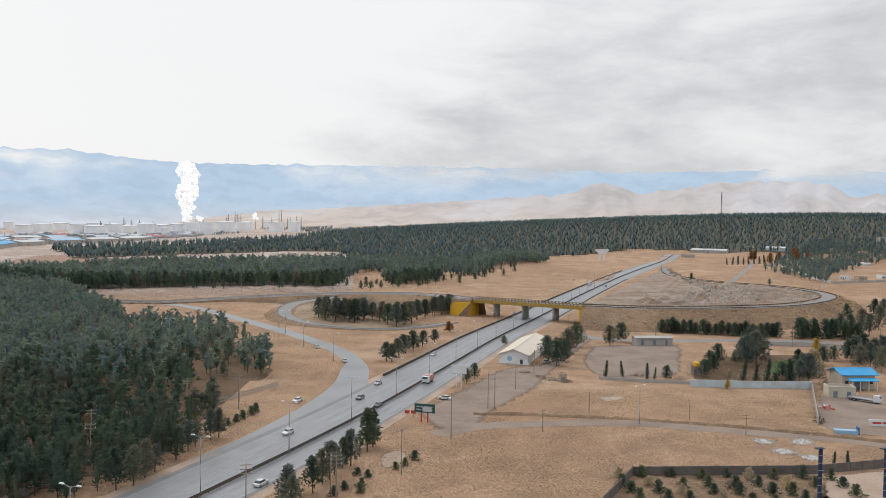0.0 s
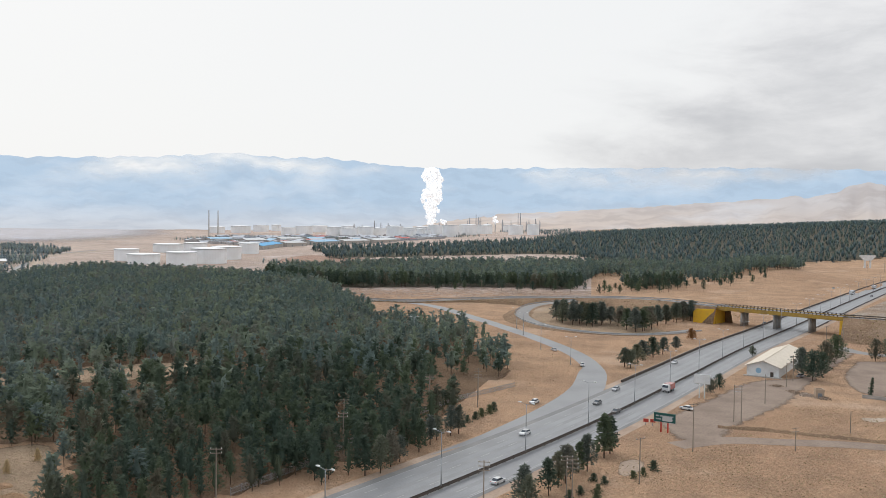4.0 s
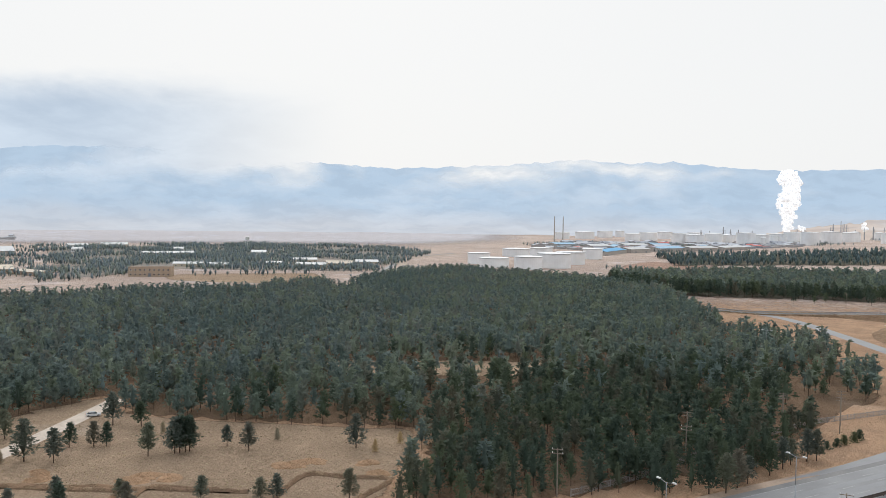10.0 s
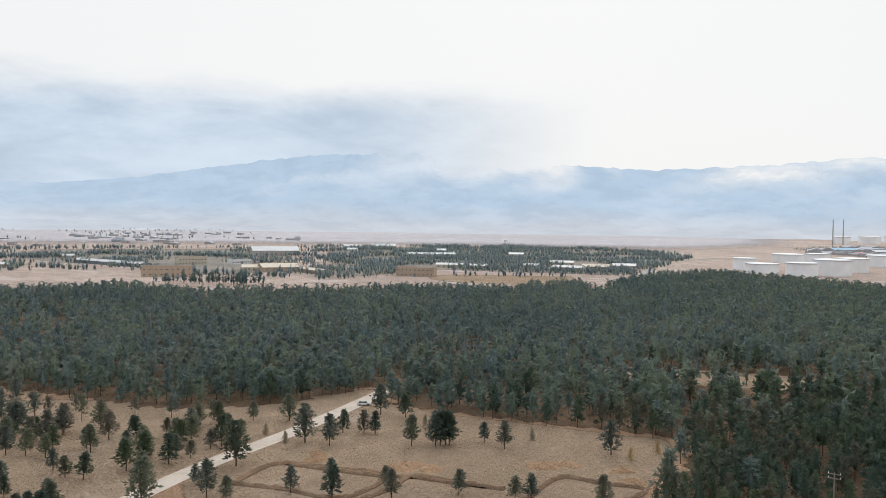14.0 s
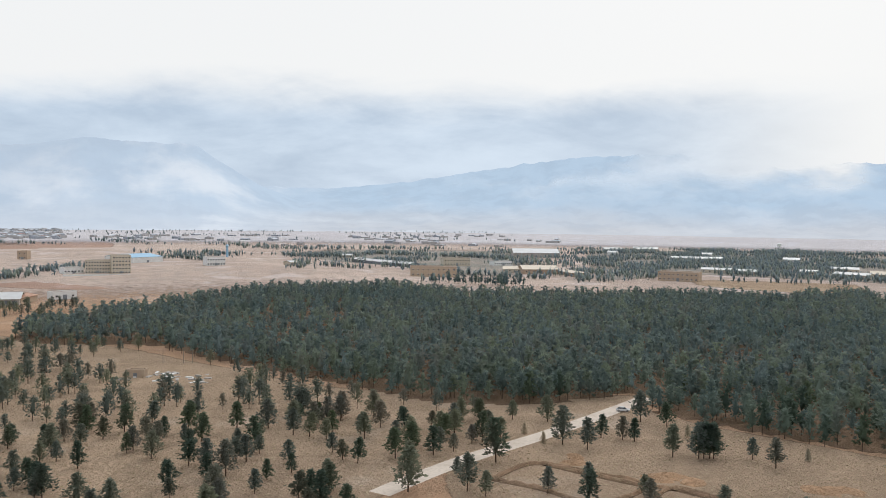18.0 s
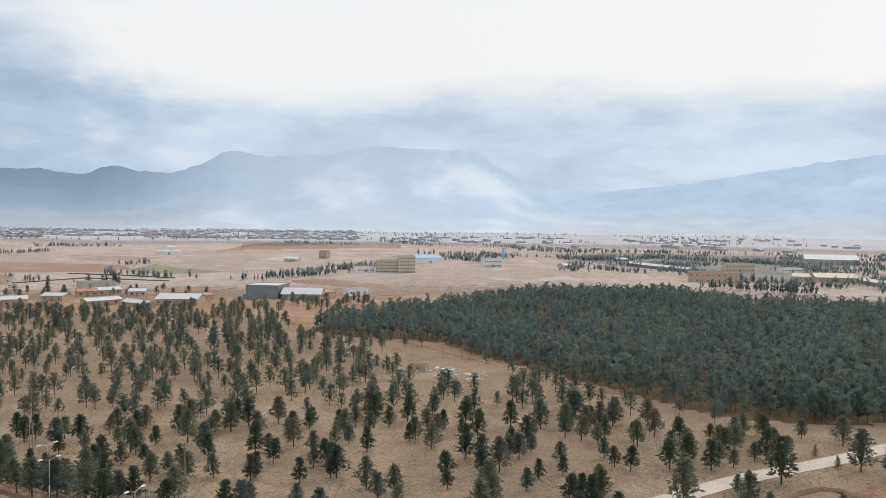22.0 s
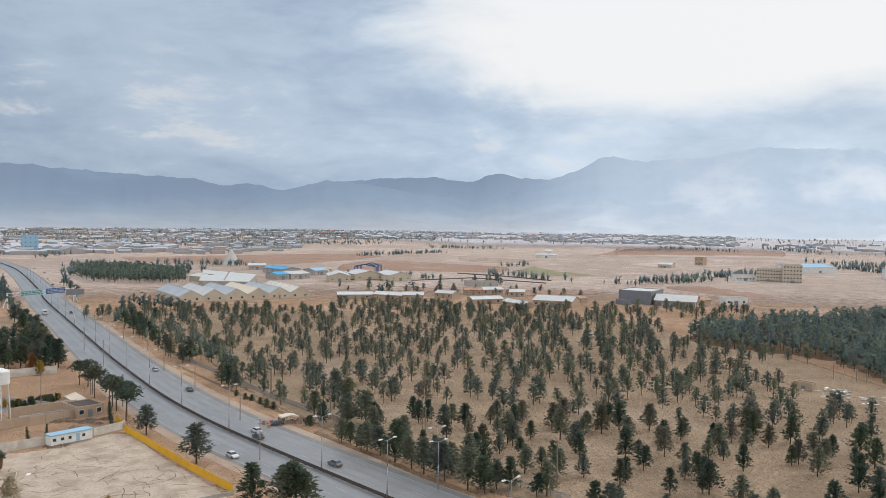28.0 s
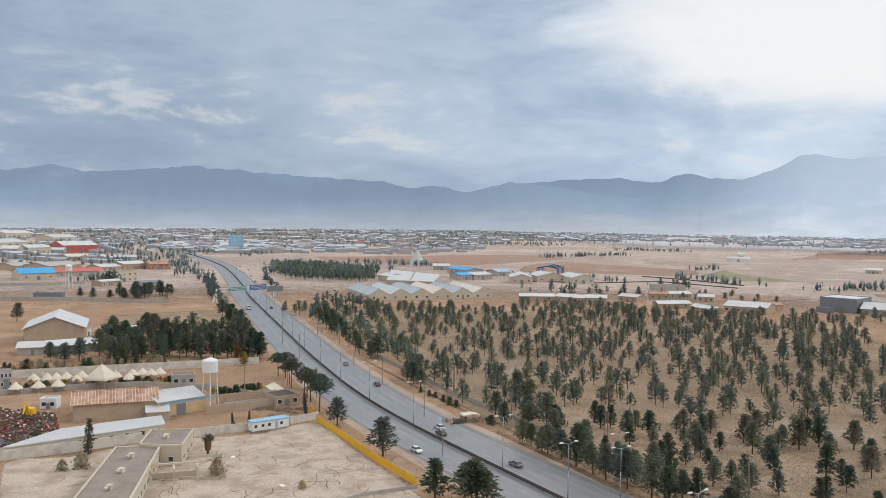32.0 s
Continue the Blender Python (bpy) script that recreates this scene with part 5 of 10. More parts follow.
guard_rail("median_barrier", HIGHWAY, ((0.32, 1), (-0.32, -1)), 4.0, "dark double steel guard rail along the median")
sel = (HIGHWAY[:, 1] > 318) & (HIGHWAY[:, 1] < 1000)
structure(mesh_ob("kerb_wall", (kw := rail_sweep(HIGHWAY[sel], (W_EDGE + 0.6)[sel], ((0, -0.1), (0, 1.0), (-0.4, 1.0), (-0.5, -0.1)))).v, kw.f, (M_DARK,)), "low dark kerb wall beside the carriageway", "wall")
sel = (HIGHWAY[:, 1] > 520) & (HIGHWAY[:, 1] < 880)
guard_rail("guard_rail", HIGHWAY[sel], ((-11.6, -1),), 4.0, "dark steel guard rail at the road edge")
guard_rail("guard_rail", RLC[:, :], ((5.2, 1),), 4.0, "dark steel guard rail on the curved slip road", zs=RLC[:, 2])
guard_rail("guard_rail", RLC[:, :], ((-5.2, -1),), 4.0, "dark steel guard rail on the curved slip road", zs=RLC[:, 2])
guard_rail("guard_rail", LOOPC[:, :], ((4.4, 1),), 4.0, "pale steel guard rail on the looping slip road", M_STEEL, zs=LOOPC[:, 2])
guard_rail("guard_rail", UPC[:, :], ((-5.0, -1),), 4.0, "pale steel guard rail on the raised road", M_STEEL, zs=UPC[:, 2])
guard_rail("guard_rail", UPC[:, :], ((5.0, 1),), 4.0, "pale steel guard rail on the raised road", M_STEEL, zs=UPC[:, 2])


def lamp_post(p, rot, label, h=13.0, arms=1, group="lamps along the highway", z=None):
    t = thing("street_lamp", p, rot, label, "street lamp", group, z)
    part("base", Geo().box(-0.28, 0.28, -0.28, 0.28, -0.2, 0.5), M_CONC, t)
    part("pole", Geo().tube((0, 0, 0.4), (0, 0, h * 0.55), 0.15, 0.11).tube((0, 0, h * 0.55), (0, 0, h), 0.11, 0.07), M_STEEL, t, smooth=True)
    for k in range(arms):
        s = 1 if k == 0 else -1
        arm = part("arm", Geo().tube((0, 0, h - 0.1), (s * 1.7, 0, h + 0.35), 0.055, 0.045), M_STEEL, t)
        part("lamp_head", Geo().box(min(s * 1.5, s * 2.5), max(s * 1.5, s * 2.5), -0.2, 0.2, h + 0.28, h + 0.5, 0.8), M_WHITE, arm, "pale lamp housing")
    return t


LAMP2 = lamp_post((-170.5, -117), 0, "tall grey steel street lamp with two arms in the median", 13.2, 2)
lamps = arc_points(HIGHWAY, 37.0, 8.0)
for x, y, nx, ny, _ in lamps:
    if math.hypot(x, y) < 900 and math.hypot(x + 170.5, y + 117) > 15:
        copy_thing(LAMP2, pose(x, y, float(gz(x, y)), 0, 0, math.degrees(math.atan2(ny, nx))))
LAMP2.matrix_basis = pose(-170.5, -117, 0, 0, 0, -28)
LAMP1 = lamp_post((-169.5, -84.8), 150, "tall grey steel street lamp on the verge", 11.5, 2, "lamps on the verge")
for p, a in (((60.1, 254.8), 40), ((-129.3, 402.4), 0), ((-64.5, 395.3), 200), ((-45.7, 358.6), 200), ((-89.4, 463.9), 200), ((-81.5, 441.5), 200), ((-180.1, -90.5), 150)):
    copy_thing(LAMP1, pose(*p, float(gz(*p)), 0, 0, a))
LAMP3 = lamp_post((RLC[6][0] + 2, RLC[6][1] - 5), 90, "slim grey lamp post on the slip road", 8.0, 1, "lamps on the slip road", RLC[6][2] - 0.3)
for i in range(14, len(RLC) - 4, 6):
    n_ = normals(RLC)[i]
    copy_thing(LAMP3, pose(RLC[i][0] + n_[0] * 5.6, RLC[i][1] + n_[1] * 5.6, RLC[i][2] - 0.3, 0, 0, math.degrees(math.atan2(-n_[1], -n_[0]))))


# ---- the bridge over the highway ----
def build_bridge():
    a, b = np.array((21.6, 535.0)), np.array((84.3, 502.3))
    L = float(np.linalg.norm(b - a))
    t = thing("road_bridge", a, heading(a, b), "yellow-edged concrete road bridge over the highway", "bridge", z=0)
    part("deck", Geo().box(-3, L + 3, -5.6, 5.6, 9.35, 10.05), M_CONC, t)
    part("road_surface", Geo().box(-4, L + 4, -4.6, 4.6, 10.05, 10.12), M_ASPH2, t)
    for s in (-1, 1):
        part("girder", Geo().box(-1, L + 1, s * 5.5 - 0.3, s * 5.5 + 0.3, 8.3, 9.6), M_YELLOW2, t, "yellow painted edge girder")
        part("parapet", Geo().box(-3, L + 3, s * 5.45 - 0.2, s * 5.45 + 0.2, 9.6, 10.5), M_YELLOW2, t)
        rl = part("railing", Geo().tube((-3, s * 5.45, 11.25), (L + 3, s * 5.45, 11.25), 0.07).tube((-3, s * 5.45, 10.85), (L + 3, s * 5.45, 10.85), 0.05), M_DARK, t)
        post = None
        for k in range(int(L / 2.2)):
            if post is None:
                post = part("railing_post", Geo().box(-0.3, 0.3, -0.22, 0.22, 10.5, 11.3), M_DARK, t)
                post.matrix_basis = pose(0, s * 5.45, 0)
            else:
                share("railing_post", post, t, k * 2.2, s * 5.45, 0)
    for k, u in enumerate((0.2, 0.47, 0.75)):
        x = L * u
        cap = part("pier_cap", Geo().box(x - 0.8, x + 0.8, -5.3, 5.3, 7.9, 8.5), M_YELLOW2 if k == 0 else M_CONC, t)
        col = None
        for j in range(5):
            y = -4.4 + j * 2.2
            if col is None:
                col = part("column", Geo().tube((0, 0, -0.2), (0, 0, 7.95), 0.5, seg=12), M_CONC, t, smooth=True)
                col.matrix_basis = pose(x, y, 0)
            else:
                share("column", col, t, x, y, 0)
    for x0, x1, n_ in ((-9, -0.6, "left"), (L - 1.2, L + 5.5, "right")):
        part("abutment", Geo().box(x0, x1, -5.9, 5.9, -0.3, 8.4), M_YELLOW, t, "yellow painted abutment wall")
    part("wing_wall", Geo().prism([(L + 5, -0.3), (L + 5, 8.6), (L + 6.5, 8.6), (L + 14, 2.0), (L + 14, -0.3)], -6.3, -5.7), M_YELLOW, t)
    part("wing_wall", Geo().prism([(-0.6, -0.3), (-0.6, 8.9), (-12, 8.3), (-14, 6.5), (-14, -0.3)], -8.6, -7.9), M_YELLOW, t)


build_bridge()

# ---- kinds of things ----
def bars(parent, x0, x1, z0, z1, y, rows, mat, rnd, name="writing"):
    """Unreadable writing on a sign: plain bars."""
    g_ = Geo()
    hh = (z1 - z0) / rows
    for r in range(rows):
        x = x0
        while x < x1 - 0.2:
            w = min(rnd.uniform(0.3, 1.1) * hh * 2.2, x1 - x)
            g_.box(x, x + w, y - 0.012, y, z0 + r * hh + 0.25 * hh, z0 + r * hh + 0.7 * hh)
            x += w + 0.25 * hh
    return part(name, g_, mat, parent, "plain bars of unreadable lettering")


def frame_of(p0, p1):
    """Order a base edge so that local y points away from the road bend where the eye hovers."""
    p0, p1 = np.array(p0, float), np.array(p1, float)
    d = p1 - p0
    if (-d[1]) * (p0[0] + p1[0]) + d[0] * (p0[1] + p1[1]) < 0:
        p0, p1 = p1, p0
    return p0, p1, float(np.linalg.norm(p1 - p0)), heading(p0, p1)


def openings(t, L, h, wins, doors, y=0.0, storeys=1, frame_mat=None):
    """Windows and doors set into a front wall."""
    per = h / storeys
    fm = frame_mat or M_WHITE
    win = None
    for s in range(storeys):
        for k in range(wins):
            x = L * (k + 0.5) / wins
            if s == 0 and doors and abs(x - L * 0.5) < L / max(2, wins) * 0.5:
                continue
            w, hh = min(1.5, L / wins * 0.5), min(1.3, per * 0.42)
            z = s * per + per * 0.36
            if win is None:
                win = part("window", Geo().box(-w / 2 - 0.12, w / 2 + 0.12, -0.1, 0.05, -0.12, hh + 0.12), fm, t)
                win.matrix_basis = pose(x, y, z)
                pane = part("pane", Geo().box(-w / 2, w / 2, -0.13, -0.08, 0, hh), M_GLASS, win)
            else:
                w2 = share("window", win, t, x, y, z)
                o = new("pane", pane.data)
                o.parent = w2
    for k in range(doors):
        x = L * (k + 0.5) / doors
        dh = min(h * 0.72, 3.4)
        dw = min(L / max(doors, 1) * 0.6, 3.0 if h > 4 else 1.4)
        part("door", Geo().box(x - dw / 2, x + dw / 2, y - 0.09, y + 0.03, 0.02, dh), M_GREY, t)


def shed(name, p0, p1, depth, h, rise, label, wall=None, roof=None, cross=False, wins=0, doors=1, over=0.6, category="shed", group="", ribs=0, mono=False, rib_mat=None):
    """A gabled shed on a base edge p0-p1, reaching away from the eye; cross: the gable end faces front; mono: one slope down to the front."""
    p0, p1, L, a = frame_of(p0, p1)
    wall, roof = wall or M_BRICK, roof or M_TIN
    t = thing(name, p0, a, label, category, group)
    D, w = depth, 0.3
    if cross:
        gab = [(0, -0.2), (0, h), (L / 2, h + rise), (L, h), (L, -0.2)]
        part("gable_wall", Geo().prism(gab, 0, w, "y"), wall, t)
        part("gable_wall", Geo().prism(gab, D - w, D, "y"), wall, t)
        part("side_wall", Geo().box(0, w, w, D - w, -0.2, h), wall, t)
        part("side_wall", Geo().box(L - w, L, w, D - w, -0.2, h), wall, t)
        for x0, x1 in ((-over, L / 2), (L + over, L / 2)):
            z0 = h - over * rise / (L / 2)
            part("roof", Geo().prism([(x0, z0 + 0.04), (x1, h + rise + 0.04), (x1, h + rise + 0.24), (x0, z0 + 0.24)], -over, D + over, "y"), roof, t)
        part("ridge_cap", Geo().box(L / 2 - 0.35, L / 2 + 0.35, -over, D + over, h + rise + 0.15, h + rise + 0.3), roof, t)
    else:
        top = h + (rise if mono else 0)
        gab = [(0, -0.2), (0, h), (D, h + rise), (D, -0.2)] if mono else [(0, -0.2), (0, h), (D / 2, h + rise), (D, h), (D, -0.2)]
        part("gable_wall", Geo().prism(gab, 0, w, "x"), wall, t)
        part("gable_wall", Geo().prism(gab, L - w, L, "x"), wall, t)
        part("side_wall", Geo().box(w, L - w, 0, w, -0.2, h), wall, t)
        part("side_wall", Geo().box(w, L - w, D - w, D, -0.2, top), wall, t)
        slopes = ((-over, D + over),) if mono else ((-over, D / 2), (D + over, D / 2))
        for y0, y1 in slopes:
            run = D if mono else D / 2
            z0 = h - over * rise / run
            z1 = h + rise * (1 + over / run) if mono else h + rise
            rf = part("roof", Geo().prism([(y0, z0 + 0.04), (y1, z1 + 0.04), (y1, z1 + 0.24), (y0, z0 + 0.24)], -over, L + over, "x"), roof, t)
            if ribs:
                rg = Geo()
                for k in range(ribs + 1):
                    x = -over + (L + 2 * over) * k / ribs
                    rg.prism([(y0, z0 + 0.24), (y1, z1 + 0.24), (y1, z1 + 0.32), (y0, z0 + 0.32)], x - 0.06, x + 0.06, "x")
                part("roof_ribs", rg, rib_mat or roof, rf)
        if not mono:
            part("ridge_cap", Geo().box(-over, L + over, D / 2 - 0.35, D / 2 + 0.35, h + rise + 0.15, h + rise + 0.3), roof, t)
    openings(t, L, h, wins, doors)
    return t


def house(name, p0, p1, depth, h, label, wall=None, wins=3, doors=1, storeys=1, roof=None, parapet=0.5, category="house", group="", extras=0):
    """A flat-roofed house on a base edge."""
    p0, p1, L, a = frame_of(p0, p1)
    wall = wall or M_CREAM
    t = thing(name, p0, a, label, category, group)
    D, w = depth, 0.3
    part("wall", Geo().box(0, L, 0, w, -0.2, h), wall, t)
    part("wall", Geo().box(0, L, D - w, D, -0.2, h), wall, t)
    part("wall", Geo().box(0, w, w, D - w, -0.2, h), wall, t)
    part("wall", Geo().box(L - w, L, w, D - w, -0.2, h), wall, t)
    rf = part("roof", Geo().box(0.02, L - 0.02, 0.02, D - 0.02, h, h + 0.2), roof or M_ROOF, t)
    if parapet:
        for b in ((-0.06, L + 0.06, -0.06, 0.22), (-0.06, L + 0.06, D - 0.22, D + 0.06), (-0.06, 0.22, 0.22, D - 0.22), (L - 0.22, L + 0.06, 0.22, D - 0.22)):
            part("parapet", Geo().box(*b, h + 0.004, h + 0.2 + parapet), wall, t)
    for k in range(extras):
        x, y = L * (0.25 + 0.5 * k / max(1, extras)), D * 0.5
        part("roof_unit", Geo().box(x - 0.6, x + 0.6, y - 0.5, y + 0.5, h + 0.2, h + 1.2), M_WHITE, rf)
    openings(t, L, h, wins, doors, storeys=storeys)
    return t


def wall_run(name, pts, h, label, mat, panel=3.0, thick=0.22, pier=0.12, cap=0.0, category="wall", z_off=0.0):
    """A panel wall with piers, along straight stretches."""
    pts = [np.array(p, float) for p in pts]
    t = thing(name, pts[0], 0, label, category)
    for p, q in zip(pts[:-1], pts[1:]):
        L = float(np.linalg.norm(q - p))
        n = max(1, round(L / panel))
        a = heading(p, q)
        pan, post = None, None
        for k in range(n):
            c = p + (q - p) * (k / n)
            w = c - pts[0]
            if pan is None:
                pan = part("panel", Geo().box(pier / 2, L / n - pier / 2, -thick / 2, thick / 2, -0.2, h), mat, t)
                pan.matrix_basis = pose(*w, 0, 0, 0, a)
                post = part("pier", Geo().box(-pier, pier, -thick / 2 - 0.06, thick / 2 + 0.06, -0.2, h + 0.12 + cap), mat, t)
                post.matrix_basis = pose(*w, 0, 0, 0, a)
            else:
                share("panel", pan, t, *w, 0, a)
                share("pier", post, t, *w, 0, a)
        share("pier", post, t, *(q - pts[0]), 0, a)
    return t


def grille(g, W, h):
    """Upright bars welded to two rails, as one plate with openings."""
    xs = [0.0] + [W * (b + 0.5) / 11 + d for b in range(11) for d in (-0.035, 0.035)] + [W]
    zs = [0.08, 0.35, 0.43, h - 0.3, h - 0.22, h]
    k0, nz = len(g.v), len(zs)
    g.v += [(x, y, z) for y in (-0.025, 0.025) for x in xs for z in zs]
    side = len(xs) * nz

    def full(i, j):
        return 0 <= i < len(xs) - 1 and 0 <= j < nz - 1 and (i % 2 == 1 or j in (1, 3))

    for i in range(len(xs) - 1):
        for j in range(nz - 1):
            if not full(i, j):
                continue
            a, b, c, d = k0 + i * nz + j, k0 + (i + 1) * nz + j, k0 + (i + 1) * nz + j + 1, k0 + i * nz + j + 1
            g.f += [(a, b, c, d), (d + side, c + side, b + side, a + side)]
            for p, q, open_side in ((a, b, full(i, j - 1)), (b, c, full(i + 1, j)), (c, d, full(i, j + 1)), (d, a, full(i - 1, j))):
                if not open_side:
                    g.f.append((q, p, p + side, q + side))


def paling(name, pts, h, label, mat, step=2.5, bars_n=2):
    """A fence of folded sheet (three bars) or of upright bars on two rails."""
    pts = [np.array(p, float) for p in pts]
    t = thing(name, pts[0], 0, label, "fence")
    for p, q in zip(pts[:-1], pts[1:]):
        L = float(np.linalg.norm(q - p))
        n = max(1, round(L / step))
        a = heading(p, q)
        post = board = None
        for k in range(n):
            w = p + (q - p) * (k / n) - pts[0]
            if post is None:
                post = part("post", Geo().box(-0.06, 0.06, -0.06, 0.06, -0.1, h + 0.1), mat, t)
                post.matrix_basis = pose(*w, 0, 0, 0, a)
                g_, W = Geo(), L / n
                if bars_n > 2:
                    fold = [(W * b / 12, 0.05 if b % 2 else -0.05) for b in range(13)]
                    ring = [(x, y - 0.012) for x, y in fold] + [(x, y + 0.012) for x, y in reversed(fold)]
                    q2 = len(ring)
                    g_.v = [(x, y, 0.08) for x, y in ring] + [(x, y, h) for x, y in ring]
                    g_.f = [(b, (b + 1) % q2, q2 + (b + 1) % q2, q2 + b) for b in range(q2)]
                    g_.f += [(b, q2 - 1 - b, q2 - 2 - b, b + 1) for b in range(12)] + [(q2 + b + 1, 2 * q2 - 2 - b, 2 * q2 - 1 - b, q2 + b) for b in range(12)]
                else:
                    grille(g_, W, h)
                board = part("rail", g_, mat, t)
                board.matrix_basis = pose(*w, 0, 0, 0, a)
            else:
                share("post", post, t, *w, 0, a)
                share("rail", board, t, *w, 0, a)
    return t


def sedan(paint, label):
    t = thing("car", (0, 0), 0, label, "car", "cars on the highway", 0)
    lower = [(-2.18, 0.32), (-2.2, 0.72), (-2.05, 0.86), (-0.9, 0.93), (1.0, 0.92), (2.0, 0.78), (2.2, 0.62), (2.18, 0.3), (1.75, 0.26), (1.7, 0.42), (1.5, 0.55), (1.25, 0.55), (1.05, 0.42), (1.0, 0.24), (-1.0, 0.24), (-1.05, 0.42), (-1.25, 0.55), (-1.5, 0.55), (-1.7, 0.42), (-1.75, 0.28)]
    part("body", Geo().prism(lower, -0.83, 0.83), paint, t)
    g_ = Geo()
    for y0, y1, s in ((-0.78, 0.78, 1.0),):
        k = len(g_.v)
        for x, z, w in ((-1.75, 0.9, 0.78), (1.05, 0.9, 0.78), (0.35, 1.38, 0.6), (-1.15, 1.38, 0.6)):
            g_.v += [(x, -w, z), (x, w, z)]
        g_.f += [(k, k + 2, k + 4, k + 6), (k + 1, k + 7, k + 5, k + 3), (k + 2, k + 3, k + 5, k + 4), (k + 6, k + 7, k + 1, k)]
        g_.f += [(k + 4, k + 5, k + 7, k + 6), (k, k + 1, k + 3, k + 2)]
    part("glazing", g_, M_GLASS, t)
    part("roof", Geo().box(-1.18, 0.38, -0.63, 0.63, 1.36, 1.44, 0.92), paint, t)
    wheel = None
    for x in (-1.38, 1.38):
        for s in (-1, 1):
            if wheel is None:
                wheel = part("wheel", Geo().tube((0, -0.1, 0), (0, 0.1, 0), 0.31, seg=14), M_TYRE, t)
                wheel.matrix_basis = pose(x, s * 0.74, 0.31)
                rim = part("rim", Geo().tube((0, -0.115, 0), (0, 0.115, 0), 0.18, seg=10), M_STEEL, wheel)
            else:
                w = share("wheel", wheel, t, x, s * 0.74, 0.31)
                o = new("rim", rim.data)
                o.parent = w
    for s in (-1, 1):
        part("headlight", Geo().box(2.1, 2.215, s * 0.62 - 0.16, s * 0.62 + 0.16, 0.6, 0.72), M_WHITE, t)
        part("tail_light", Geo().box(-2.215, -2.1, s * 0.62 - 0.15, s * 0.62 + 0.15, 0.66, 0.8), M_SIGNR, t)
    return t


def lorry(p, rot, label, cab, box_mat, L=8.5, flat=False, bus=False, group="lorries on the highway"):
    t = thing("bus" if bus else "lorry", p, rot, label, "bus" if bus else "lorry", group)
    part("chassis", Geo().box(-L / 2, L / 2, -0.5, 0.5, 0.6, 0.95), M_DARK, t)
    if bus:
        part("body", Geo().prism([(-L / 2, 0.5), (-L / 2, 3.1), (-L / 2 + 0.3, 3.3), (L / 2 - 0.4, 3.3), (L / 2, 2.9), (L / 2, 0.5)], -1.25, 1.25), cab, t)
        part("glazing", Geo().box(-L / 2 + 0.5, L / 2 + 0.03, -1.28, 1.28, 1.7, 2.6), M_GLASS, t)
    else:
        part("cab", Geo().prism([(L / 2 - 2.1, 0.7), (L / 2 - 2.1, 2.8), (L / 2 - 0.35, 2.8), (L / 2, 1.9), (L / 2, 0.7)], -1.2, 1.2), cab, t)
        part("windscreen", Geo().prism([(L / 2 - 0.36, 2.65), (L / 2 - 0.02, 1.9), (L / 2 + 0.02, 1.9), (L / 2 - 0.3, 2.72)], -1.05, 1.05), M_GLASS, t)
        part("load_bed", Geo().box(-L / 2, L / 2 - 2.3, -1.25, 1.25, 0.95, 1.25 if flat else 2.9), box_mat, t)
    wheel = None
    for x in (-L / 2 + 1.0, -L / 2 + 2.2, L / 2 - 1.2):
        for s in (-1, 1):
            if wheel is None:
                wheel = part("wheel", Geo().tube((0, -0.15, 0), (0, 0.15, 0), 0.5, seg=14), M_TYRE, t)
                wheel.matrix_basis = pose(x, s * 1.0, 0.5)
                rim = part("rim", Geo().tube((0, -0.17, 0), (0, 0.17, 0), 0.26, seg=10), M_STEEL, wheel)
            else:
                w = share("wheel", wheel, t, x, s * 1.0, 0.5)
                o = new("rim", rim.data)
                o.parent = w
    return t


def utility_pole(p, rot, h, label, arms=2, double=False, group="power poles"):
    t = thing("utility_pole", p, rot, label, "utility pole", group)
    for s in ((-1.1, 1.1) if double else (0,)):
        part("pole", Geo().tube((s, 0, -0.2), (s, 0, h), 0.16, 0.1), M_WOOD, t)
    for k in range(arms):
        z = h - 0.4 - 0.9 * k
        arm = part("cross_arm", Geo().box(-1.3, 1.3, -0.07, 0.07, z, z + 0.14), M_WOOD if not double else M_STEEL, t)
        for x in (-1.15, 1.15) if math.hypot(*p) < 230 else ():
            part("insulator", Geo().tube((x, 0, z + 0.14), (x, 0, z + 0.42), 0.06), M_WHITE, arm)
    return t


def tank(p, r, h, label, group, seg=40, dome=0.06):
    t = thing("storage_tank", p, 0, label, "storage tank", group)
    part("shell", Geo().lathe([(r, -0.3), (r, h)], seg), M_TANK, t, smooth=False)
    part("roof", Geo().lathe([(r * 1.01, h), (r * 1.01, h + 0.25), (r * 0.6, h + r * dome * 0.7), (0.3, h + r * dome)], seg), M_TANK, t)
    part("rim_walkway", Geo().lathe([(r + 0.1, h - 0.5), (r + 0.9, h - 0.5), (r + 0.9, h - 0.3), (r + 0.1, h - 0.3)], seg), M_STEEL, t)
    g_ = Geo()
    for k in range(14):
        a0, a1 = 2.4 + k * 0.05, 2.45 + k * 0.05
        for r_ in (r + 0.3, r + 1.0):
            g_.tube((math.cos(a0) * r_, math.sin(a0) * r_, h * k / 14), (math.cos(a1) * r_, math.sin(a1) * r_, h * (k + 1) / 14), 0.12, seg=4)
    part("stair", g_, M_STEEL, t)
    return t


